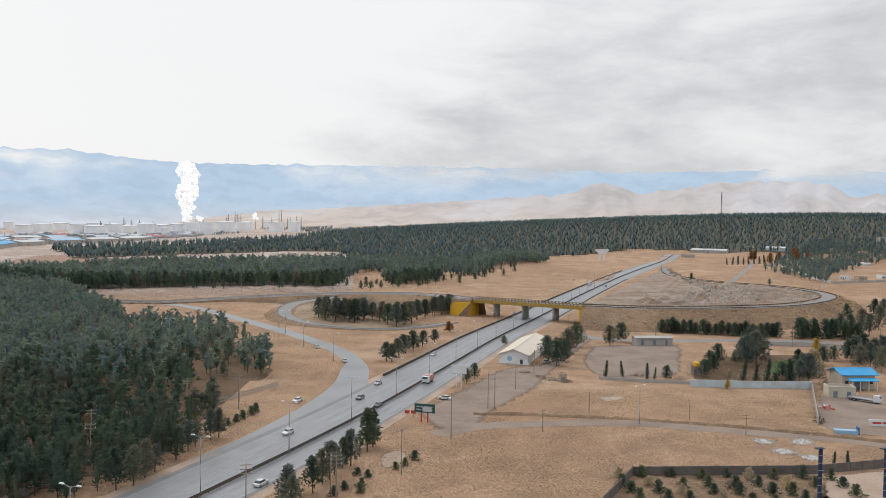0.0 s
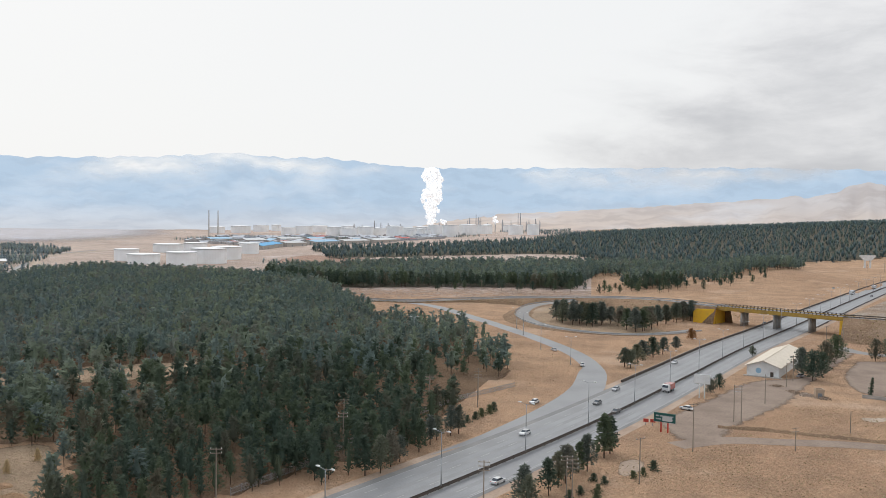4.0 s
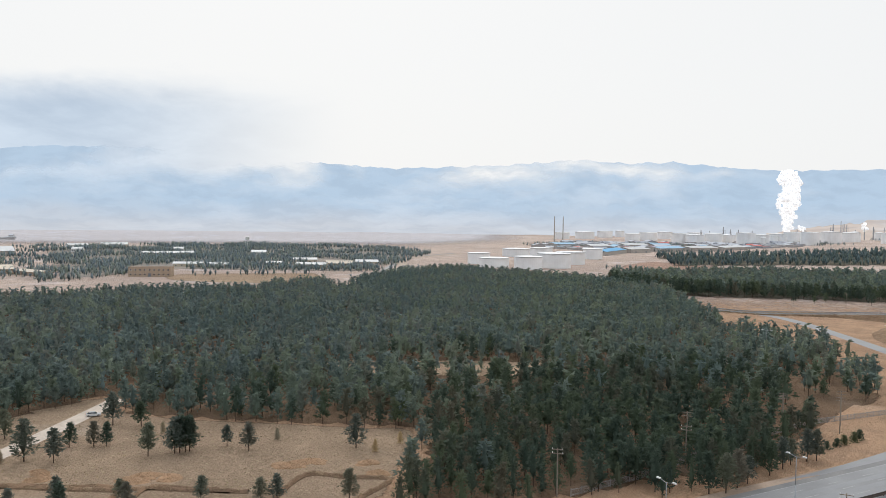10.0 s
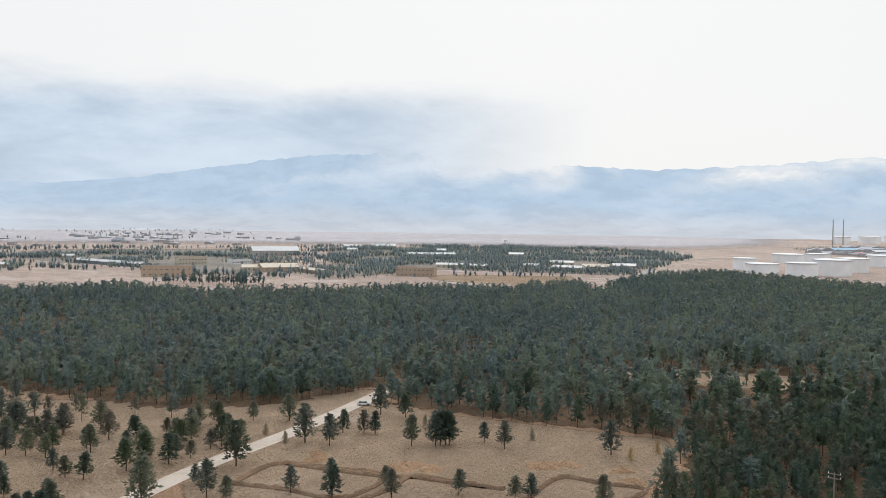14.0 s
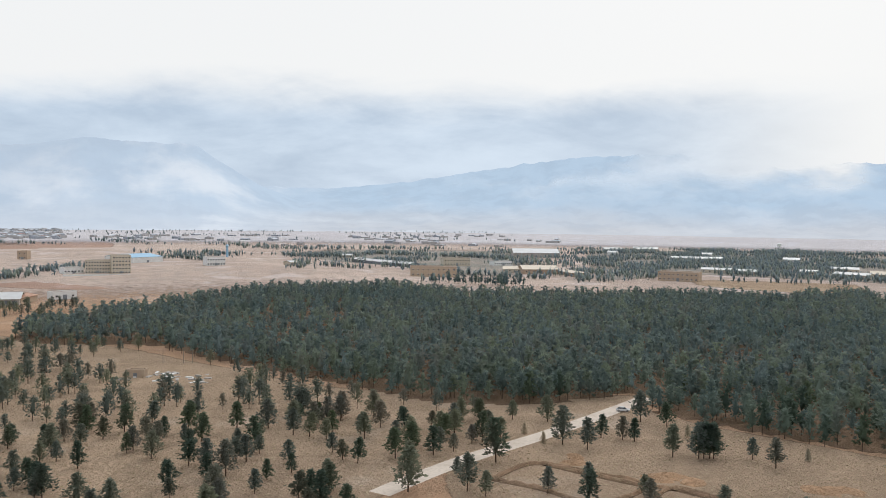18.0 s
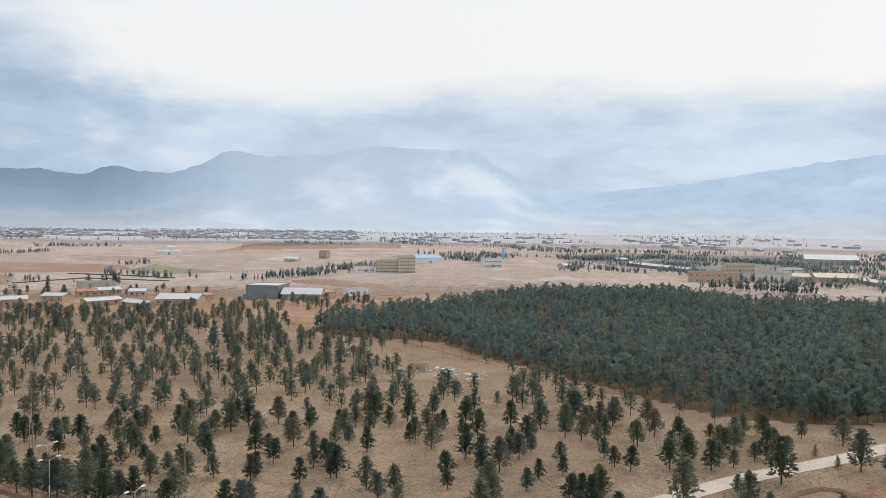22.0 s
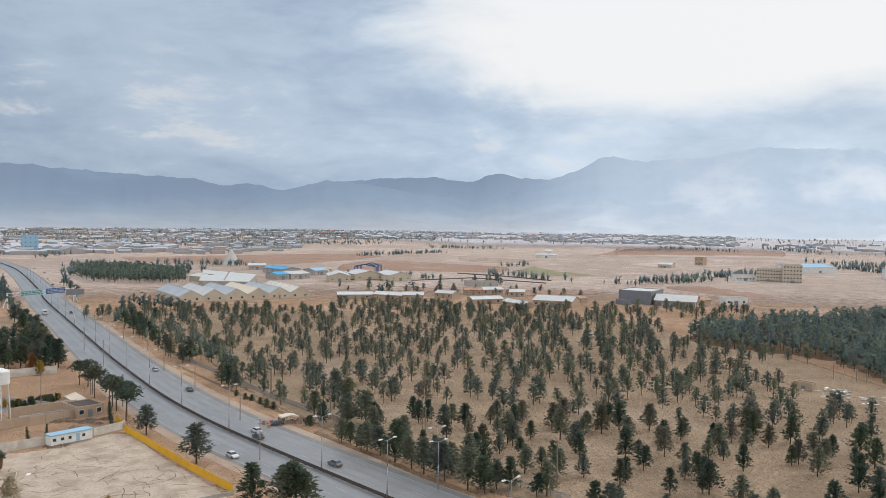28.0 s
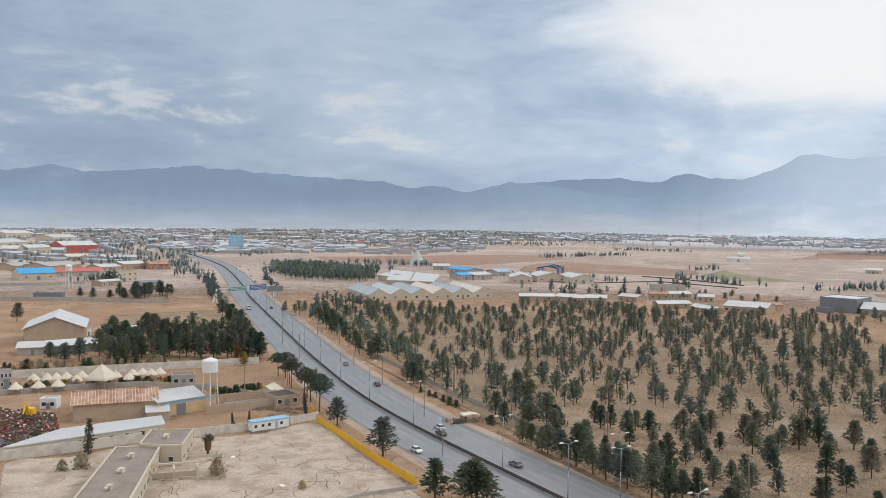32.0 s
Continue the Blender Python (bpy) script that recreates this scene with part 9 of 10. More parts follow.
for p, r in (((-199.7, 96.4), 3), ((-179.2, 110.5), 4), ((-173.1, 114.1), 3.5), ((-160.3, 139.3), 4), ((-158.7, 145.3), 4), ((-147.1, 153.8), 3), ((-139.2, 149.4), 3), ((-178.1, 107.1), 4), ((-194.7, 93.6), 3)):
    heap(p, r * 1.15, 1.1, "low mound of tan soil in the clearing", M_MOUND, "soil_mound", "mound", "soil mounds", False)
# broken slabs in the bare yard
for k in range(34):
    u, w = rnd.random(), rnd.random()
    p = (np.array((-343.9, -24.4)) * (1 - u) + np.array((-329.3, 10.6)) * u) * (0.97 + 0.06 * w)
    t = thing("broken_slab", p, rnd.uniform(0, 180), "pale broken concrete slab on bare soil", "slab", "broken slabs")
    part("slab", Geo().box(-rnd.uniform(0.6, 2.2), rnd.uniform(0.6, 2), -0.5, 0.6, -0.02, rnd.uniform(0.15, 0.5), 0.92), M_CONC if k % 3 else M_WHITE, t)
house("site_hut", (-339.8, -22.4), (-337.3, -16.2), 3, 2.4, "low tan hut in the bare yard", M_BRICK, wins=0, doors=1, category="hut")
for p in ((-366.7, -1.9), (-366.0, 1.6), (-368.1, -10.1)):
    utility_pole(p, 0, 6, "white post at the wood's edge", 0, group="white posts")

# white tank farm
def chimney(p, h, r):
    t = thing("refinery_column", p, rnd.uniform(0, 90), "tall grey refinery column with platforms", "column", "refinery columns")
    part("shell", Geo().tube((0, 0, -0.5), (0, 0, h), r * 0.75, r * 0.5, 10), M_COLUMN, t)
    for k in range(1, 4):
        part("platform", Geo().tube((0, 0, h * k / 4), (0, 0, h * k / 4 + 1.0), r * 1.2, seg=8), M_COLUMN, t)
    part("side_pipe", Geo().tube((r * 1.9, 0, 0), (r * 1.9, 0, h * 0.8), r * 0.2, seg=5), M_COLUMN, t)


TANK_FARM = (((-690, 937), 15.3, 14.9), ((-632, 891), 19.2, 11.8), ((-576, 885), 17.3, 15.7), ((-571, 938), 21.5, 18.5), ((-602, 1032), 20.3, 17.1), ((-658, 1197), 15.3, 16.0), ((-787, 1173), 23.1, 12.7), ((-732, 1163), 18.0, 16.0))
for p, r, h in TANK_FARM:
    tank(p, r, h, "large white floating-roof oil tank on bare ground", "tank farm")
REFINERY_TANKS = (((-958, 2233), 22.5, 27.8), ((-908, 2216), 25.5, 25.1), ((-892, 2304), 23.8, 28.1), ((-874, 2362), 22.2, 23.8), ((-780, 2238), 24.5, 31.4), ((-765, 2304), 24.6, 27.2), ((-767, 2460), 25.3, 27.2), ((-724, 2451), 24.2, 31.9), ((-634, 2292), 23.0, 33.5), ((-1425, 2385), 25.6, 20.0), ((-1389, 2471), 31.7, 22.2), ((-1440, 2704), 27.2, 22.0), ((-1457, 2852), 16.9, 22.9), ((-1161, 2355), 22.5, 22.1), ((-1167, 2476), 27.9, 24.8), ((-1246, 2772), 27.0, 23.6), ((-642, 2524), 27.4, 32.2), ((-633, 2683), 30.8, 28.0), ((-421, 2408), 16.9, 30.2), ((-490, 2506), 21.9, 27.8), ((-1272, 3100), 28.7, 19.3), ((-1206, 3418), 33.4, 19.0), ((-1233, 3176), 24.7, 17.4))
for p, r, h in REFINERY_TANKS:
    tank(p, r, h, "white cylindrical refinery tank", "refinery tanks", 28)
SMALL_TANKS = (((-992, 2284), 14.5, 18.2), ((-936, 2262), 10.2, 19.5), ((-952, 2435), 13.0, 22.6), ((-946, 2549), 12.4, 21.7), ((-799, 2258), 9.0, 19.1), ((-800, 2342), 9.2, 19.7), ((-738, 2250), 7.9, 20.5), ((-757, 2395), 10.4, 21.7), ((-718, 2355), 8.2, 21.3), ((-735, 2514), 13.1, 22.6), ((-709, 2547), 12.1, 21.1), ((-769, 2908), 15.0, 24.0), ((-707, 2870), 16.0, 23.6), ((-694, 3012), 15.4, 26.7), ((-618, 2989), 12.7, 24.3), ((-615, 3121), 11.9, 23.2), ((-1700, 4467), 17.9, 25.4), ((-1556, 4392), 15.5, 27.9))
for k, (p, r, h) in enumerate(SMALL_TANKS):
    tank(p, r, h, "grey-white storage tank in the refinery" if k % 4 == 0 else "white domed refinery tank", "refinery tanks", 24, 0.02 if k % 4 == 0 else 0.16)
STACKS = (((-1050, 2798), 60, 3.1), ((-1035, 2822), 50, 2.5), ((-1015, 2842), 49, 3.0), ((-760, 3009), 74, 3.0), ((-767, 3008), 59, 2.4), ((-736, 3009), 88, 2.3), ((-727, 3011), 75, 2.6), ((-719, 3013), 71, 2.3), ((-580, 3005), 95, 1.9), ((-572, 3007), 93, 2.1), ((-640, 3018), 61, 2.9), ((-607, 3012), 57, 1.7), ((-540, 3000), 60, 1.7), ((-515, 2993), 63, 2.6), ((-498, 2983), 56, 2.0), ((-863, 2969), 49, 2.5), ((-841, 2981), 52, 2.4), ((-982, 2879), 44, 2.1), ((-1096, 2722), 45, 3.2), ((-1079, 2754), 42, 1.9), ((-693, 3013), 47, 2.3), ((-667, 3019), 57, 1.9), ((-549, 2999), 51, 2.6))
for p, h, r in STACKS:
    chimney(p, h * 0.72, r)
t = thing("gas_sphere", (-648, 2623), 0, "white spherical gas holder", "gas holder", "gas holders")
part("sphere", Geo().lathe([(11 * math.sin(a * 0.314), 12.5 - 11 * math.cos(a * 0.314)) for a in range(1, 10)] + [(0.2, 23.5)], 20), M_TANK, t, smooth=True)
part("skirt", Geo().lathe([(8.6, -0.5), (8.6, 7)], 12), M_STEEL, t)
t = thing("gas_sphere", (-501, 2616), 0, "white spherical gas holder", "gas holder", "gas holders")
part("sphere", Geo().lathe([(11 * math.sin(a * 0.314), 12.5 - 11 * math.cos(a * 0.314)) for a in range(1, 10)] + [(0.2, 23.5)], 20), M_TANK, t, smooth=True)
part("skirt", Geo().lathe([(8.6, -0.5), (8.6, 7)], 12), M_STEEL, t)
PLUME = (-889, 2954)
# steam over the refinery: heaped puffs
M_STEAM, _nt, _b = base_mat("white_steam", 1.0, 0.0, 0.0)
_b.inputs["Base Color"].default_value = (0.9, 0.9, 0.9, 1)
# emission added to keep the vapour white; steam itself gives off no light
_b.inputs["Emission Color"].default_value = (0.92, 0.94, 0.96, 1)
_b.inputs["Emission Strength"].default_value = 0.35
_thin = _nt.nodes.new("ShaderNodeMixShader")
link(_nt, ramp(_nt, noise_fac(_nt, 0.035, 3.0, 0.5), 0.40, 0.62, 0.12, 0.55), _thin.inputs[0])
link(_nt, _b.outputs[0], _thin.inputs[1])
link(_nt, _nt.nodes.new("ShaderNodeBsdfTransparent").outputs[0], _thin.inputs[2])
link(_nt, _thin.outputs[0], _nt.nodes["Material Output"].inputs["Surface"])


def plume(p, h, w0, w1, n, label):
    t = thing("steam_plume", p, 0, label, "steam")
    g_ = Geo()
    for k in range(n):
        u = (k + rnd.random()) / n
        w = w0 + (w1 - w0) * min(1, u * 1.8) * (1 - 0.35 * max(0, u - 0.6))
        c = Vector((rnd.gauss(0, w * 0.28), rnd.gauss(0, w * 0.28), 30 + u * (h - 30)))
        r = w * rnd.uniform(0.15, 0.30)
        s0 = len(g_.v)
        seg, rings = 11, 7
        for j in range(rings + 1):
            b = math.pi * j / rings
            for i in range(seg):
                a = 2 * math.pi * i / seg
                d = Vector((math.sin(b) * math.cos(a), math.sin(b) * math.sin(a), math.cos(b)))
                g_.v.append(tuple(c + d * r * (1 + 0.45 * noise.fractal(c * 0.1 + d * 1.6, 0.9, 2.0, 4))))
        for j in range(rings):
            g_.f += [(s0 + j * seg + i, s0 + j * seg + (i + 1) % seg, s0 + (j + 1) * seg + (i + 1) % seg, s0 + (j + 1) * seg + i) for i in range(seg)]
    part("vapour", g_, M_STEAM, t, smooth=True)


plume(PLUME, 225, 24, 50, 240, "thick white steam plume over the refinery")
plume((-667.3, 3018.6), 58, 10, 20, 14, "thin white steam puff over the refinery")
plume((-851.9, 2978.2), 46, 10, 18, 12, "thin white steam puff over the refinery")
for p, q, d, m_ in (((-699.8, 1322.0), (-735.6, 1469.5), 40, M_BLUE), ((-788.9, 1393.3), (-752.1, 1402.7), 30, M_TIN), ((-730.3, 1475.8), (-717.9, 1537.4), 40, M_TIN), ((-720.1, 1581.8), (-699.1, 1660.6), 40, M_PALEBLUE), ((-691.3, 1671.7), (-667.3, 1752.6), 40, M_TIN), ((-658.9, 1763.7), (-645.3, 1867.0), 40, M_TIN), ((-886.4, 1601.9), (-859.7, 1641.4), 40, M_TIN), ((-873.7, 1736.6), (-841.8, 1787.1), 40, M_TIN), ((-985.9, 1626.2), (-959.5, 1668.5), 40, M_PALEBLUE), ((-833.5, 1799.6), (-808.4, 1837.3), 40, M_PALEBLUE), ((-767.8, 4688.4), (-650.1, 4856.5), 60, M_TIN), ((-520.9, 3474.6), (-445.7, 3442.8), 50, M_TIN)):
    shed("refinery_shed", p, q, d, 7, 3, "low refinery store with sheet roof", M_CONC, m_, wins=0, doors=2, category="shed", group="refinery stores")
for p in ((-1210.8, 1987.6), (-1198.1, 2011.6)):
    t = thing("flare_stack", p, 0, "thin flare stack on the plain", "flare stack", "flare stacks")
    part("pipe", Geo().tube((0, 0, 0), (0, 0, 70), 1.6, 1.2, 8), M_CONC, t)

# villages beyond the pines
for p, q, d, h, st, w_, lab in (((-763.9, 456.9), (-735.4, 485.6), 16, 9, 2, M_BRICK, "long two-storey tan brick block"), ((-839.7, 217.1), (-828.3, 262.7), 16, 10, 2, M_BRICK, "unfinished brown two-storey block"), ((-1029.2, 309.9), (-1029.5, 344.7), 16, 9, 2, M_CREAM, "cream two-storey block"), ((-1029.5, 377.8), (-1033.8, 404.0), 14, 5, 1, M_WHITE, "low white house")):
    house("village_block", p, q, d, h, lab + " beyond the pines", w_, wins=9, storeys=st, category="building", group="village blocks")
for p, q, d, h, w_, r_ in (((-872.5, 579.1), (-850.1, 604.3), 16, 4, M_CREAM, M_TIN), ((-839.9, 600.8), (-821.3, 619.1), 16, 4, M_CREAM, M_TIN), ((-818.4, 673.5), (-805.7, 688.6), 16, 4, M_CREAM, M_TIN), ((-770.6, 678.1), (-739.1, 697.4), 18, 4.5, M_CREAM, M_TIN), ((-753.1, 712.5), (-732.3, 736.9), 24, 5, M_BRICK, M_CANVAS), ((-764.4, 774.1), (-745.5, 795.3), 20, 4.5, M_CREAM, M_TIN), ((-853.3, 747.9), (-834.3, 772.3), 18, 4.5, M_CREAM, M_TIN), ((-1116.1, 687.2), (-1096.0, 713.9), 20, 5, M_CREAM, M_TIN), ((-1094.0, 717.1), (-1082.7, 757.2), 20, 5, M_CREAM, M_TIN), ((-1063.3, 845.9), (-1049.2, 863.4), 20, 5, M_WHITE, M_TIN), ((-1492.2, 836.1), (-1465.9, 874.7), 24, 5, M_CREAM, M_TIN), ((-1233.0, 820.3), (-1224.3, 833.1), 20, 5, M_WHITE, M_TIN),
                           ((-1249.9, 490.2), (-1229.4, 559.2), 50, 7, M_CONC, M_TIN), ((-902.1, 341.4), (-892.7, 365.3), 22, 4, M_CREAM, M_CANVAS), ((-876.1, 355.3), (-869.2, 395.5), 30, 5, M_BRICK, M_CANVAS), ((-860.5, 391.5), (-811.3, 391.7), 14, 4, M_BRICK, M_CANVAS), ((-1129.0, 210.0), (-1053.7, 233.4), 16, 4, M_GREY, M_TIN), ((-1053.7, 233.4), (-996.1, 256.2), 16, 4, M_GREY, M_TIN), ((-1233.6, 211.8), (-1228.1, 228.4), 16, 4, M_CREAM, M_TIN), ((-1461.3, 758.9), (-1454.8, 792.3), 20, 5, M_WHITE, M_TIN), ((-1447.3, 819.4), (-1439.4, 859.6), 20, 5, M_CREAM, M_TIN), ((-1307.3, 683.1), (-1297.4, 695.4), 20, 5, M_WHITE, M_TIN), ((-915.6, 104.3), (-920.3, 111.7), 12, 4, M_CREAM, M_TIN)):
    shed("village_house", p, q, d, h, d * 0.12, "low village building with pale roof", w_, r_, wins=5, doors=1, category="house", group="village houses")
water_tower((-1222.8, 963.7), 18, 3.5, 5, "small dark water tower over the village")

# hospital, greenhouse and others on the plain
house("hospital_wing", (-903.0, -97.6), (-899.8, -74.3), 24, 13, "cream hospital wing on the plain", M_CREAM, wins=9, storeys=4, category="building")
house("hospital_tower", (-883.9, -71.2), (-886.9, -54.3), 20, 18, "grey-cream hospital tower on the plain", M_CREAM, wins=6, storeys=5, category="building")
house("hospital_annex", (-904.3, -117.3), (-912.0, -99.8), 16, 6, "low white hospital annex", M_WHITE, wins=6, category="building")
shed("blue_greenhouse", (-1035.2, -61.5), (-1064.0, -29.3), 50, 7, 3, "pale blue-roofed hall behind the hospital", M_WHITE, M_PALEBLUE, wins=0, category="hall")
t = house("white_school", (-914.0, 18.3), (-917.2, 36.9), 22, 9, "white two-storey building with arches", M_WHITE, wins=7, storeys=2, category="building")
part("minaret", Geo().tube((22, 6, 9), (22, 6, 20), 1.4, 1.2, 8).lathe([(1.6, 20), (1.8, 21), (0.2, 23)], 8, 22, 6), M_PALEBLUE, t)
shed("farm", (-1054.8, -229.1), (-1053.9, -212.2), 16, 5, 2, "pale farm building on the plain", M_CREAM, M_TIN, wins=2, category="house")
house("farm_tower", (-1102.3, -193.4), (-1099.6, -182.4), 10, 10, "tan farm tower on the plain", M_BRICK, wins=2, storeys=2)
shed("farm", (-1259.6, -464.6), (-1268.4, -431.9), 20, 5, 2, "long white farm shed on the plain", M_WHITE, M_TIN, wins=0, category="shed")
shed("farm", (-1381.2, -491.9), (-1384.9, -481.4), 20, 7, 2, "white farm hall on the plain", M_WHITE, M_TIN, wins=0, category="shed")
house("concrete_store", (-692.6, -319.0), (-710.5, -297.5), 14, 4, "low concrete store in a field", M_CONC, wins=0, doors=2, category="store")
wall_run("hedge_wall", [(-874.0, -113.3), (-872.3, -80.8), (-869.0, -19.7)], 2.2, "white-posted compound wall below the hospital", M_WHITE, 12.0, 0.3, 0.8)
wall_run("field_wall", [(-688.0, -454.9), (-723.6, -392.3), (-791.0, -359.7), (-769.5, -272.9)], 1.0, "low dark field wall", M_BLOCK, 14.0, 0.3, 0.2)
wall_run("field_wall", [(-846.7, -403.4), (-836.0, -350.1), (-806.1, -280.1)], 1.0, "low dark field wall", M_BLOCK, 14.0, 0.3, 0.2)

# fields
for pts, m_, lab in (([(-909.3, -601.1), (-1034.0, -613.9), (-1019.4, -493.0), (-994.5, -402.2), (-893.3, -374.0), (-847.0, -465.4), (-807.9, -534.1)], M_FIELD, "ploughed reddish field"), ([(-1271.3, -406.1), (-1217.5, -291.4), (-1093.0, -250.2), (-975.2, -221.8), (-928.7, -238.2), (-886.2, -264.3), (-867.1, -332.1), (-914.2, -369.7), (-1104.2, -391.6)], M_GREEN, "pale green sprouting field"), ([(-1360.8, -415.6), (-1769.8, -454.3), (-2042.3, -439.8), (-1842.2, -308.4), (-1251.7, -162.7), (-1237.2, -249.2)], M_FIELD, "reddish low hill field"), ([(-803.1, -172.6), (-845.7, -101.1), (-841.4, -21.8), (-801.8, 21.5), (-771.9, 0.5), (-728.4, -77.1), (-765.8, -154.0)], M_FIELD, "ploughed reddish field"), ([(-663.1, -388.9), (-669.0, -294.6), (-714.8, -233.2), (-701.4, -189.6), (-634.9, -243.1), (-623.5, -328.9)], M_FIELD, "ploughed reddish field"), ([(-2018.2, -539.8), (-2289.9, -416.2), (-1891.8, -151.9), (-1200.4, -154.4), (-1280.2, -269.8), (-1436.4, -384.3)], M_FIELD, "reddish low hill field"), ([(-849.9, -929.1), (-1152.2, -785.8), (-1131.3, -667.1), (-859.9, -655.7), (-797.5, -816.7)], M_FIELD, "wide reddish field"), ([(-263.5, -474.0), (-339.7, -451.1), (-296.7, -386.3), (-258.5, -376.1), (-226.8, -402.5)], M_GRASS, "dry grass field beside the barn"), ([(-542.3, 1067.9), (-548.9, 1190.2), (-417.0, 1133.0), (-304.2, 1133.9), (-359.4, 1013.0), (-403.7, 914.9), (-460.3, 883.3)], M_FIELD, "bare reddish field beyond the pines"), ([(-684.8, 638.0), (-764.5, 513.7), (-683.1, 459.1), (-577.3, 544.9)], M_GRASS, "dry grass field by the village")):
    structure(sheet("field", pts, 0.17, m_, 6.0, 14.0), lab, "field")
for k in range(7):
    y0 = 451.5 + k * 1.3
    berm("furrow_bank", [tuple(np.array((-1217.6, -578.3)) * (1 - k * 0.016)), tuple(np.array((-1195.8, -483.6)) * (1 - k * 0.016)), tuple(np.array((-1148.2, -381.3)) * (1 - k * 0.016))], 2.0, 0.35, "long dark furrow bank in the field", M_SLOPE)
structure(sheet("pale_pan", [(-1432.5, 1578.2), (-1522.5, 1840.6), (-1405.6, 1949.0), (-1261.9, 1701.8), (-1246.3, 1486.9)], 0.3, M_LOT, 3.0, 14.0), "pale salt pan on the plain", "ground")
road("road", [(-657.2, 724.5), (-706.4, 801.6), (-779.7, 877.7), (-844.6, 974.9), (-874.5, 1057.7), (-894.0, 1173.2)], 7.0, M_LOT, 0.3, label="pale curving road beyond the pines")
road("road", [(-652.1, 700.2), (-764.5, 853.8), (-872.6, 1027.4), (-920.5, 1175.2)], 4.0, M_ASPH2, 0.25, label="pale curving road beyond the pines")
for pts in ([(-1078.5, 42.7), (-907.4, 94.8), (-906.9, 181.7), (-908.8, 239.1)], [(-784.0, -168.5), (-859.2, -161.1), (-883.6, -202.1), (-837.7, -249.9)], [(-1235.6, -291.4), (-1019.8, -219.3), (-892.3, -196.8)], [(-663.3, -464.8), (-724.4, -365.9), (-764.0, -273.8), (-819.1, -160.8)], [(-841.4, -21.8), (-902.6, 35.8), (-1118.3, 80.6)]):
    road("track", pts, 3.0, M_LOT, 0.15, label="pale dirt track across the plain")


structure(carpet("village_ground", [(-734.9, 351.9), (-743.2, 398.2), (-816.8, 548.9), (-650.1, 689.0), (-941.8, 1146.7), (-1207.4, 1279.1), (-1495.0, 1138.3), (-1494.8, 781.2), (-1558.4, 745.7)], 16.0, 0.11, M_THICKET, 60.0), "grey-brown ground under village trees", "ground")
structure(carpet("village_ground", [(-960.0, 150.0), (-760.0, 330.0), (-1476.5, 706.5), (-1606.8, 223.3), (-1250.0, 90.0)], 16.0, 0.10, M_THICKET, 110.0), "grey-brown ground under village trees", "ground")

# ---- tree belts and the far town ----
def belt(pts, n, wide):
    c = spline(pts, 10.0)
    i = rng.integers(0, len(c), n)
    return c[i] + rng.normal(size=(n, 2)) * wide


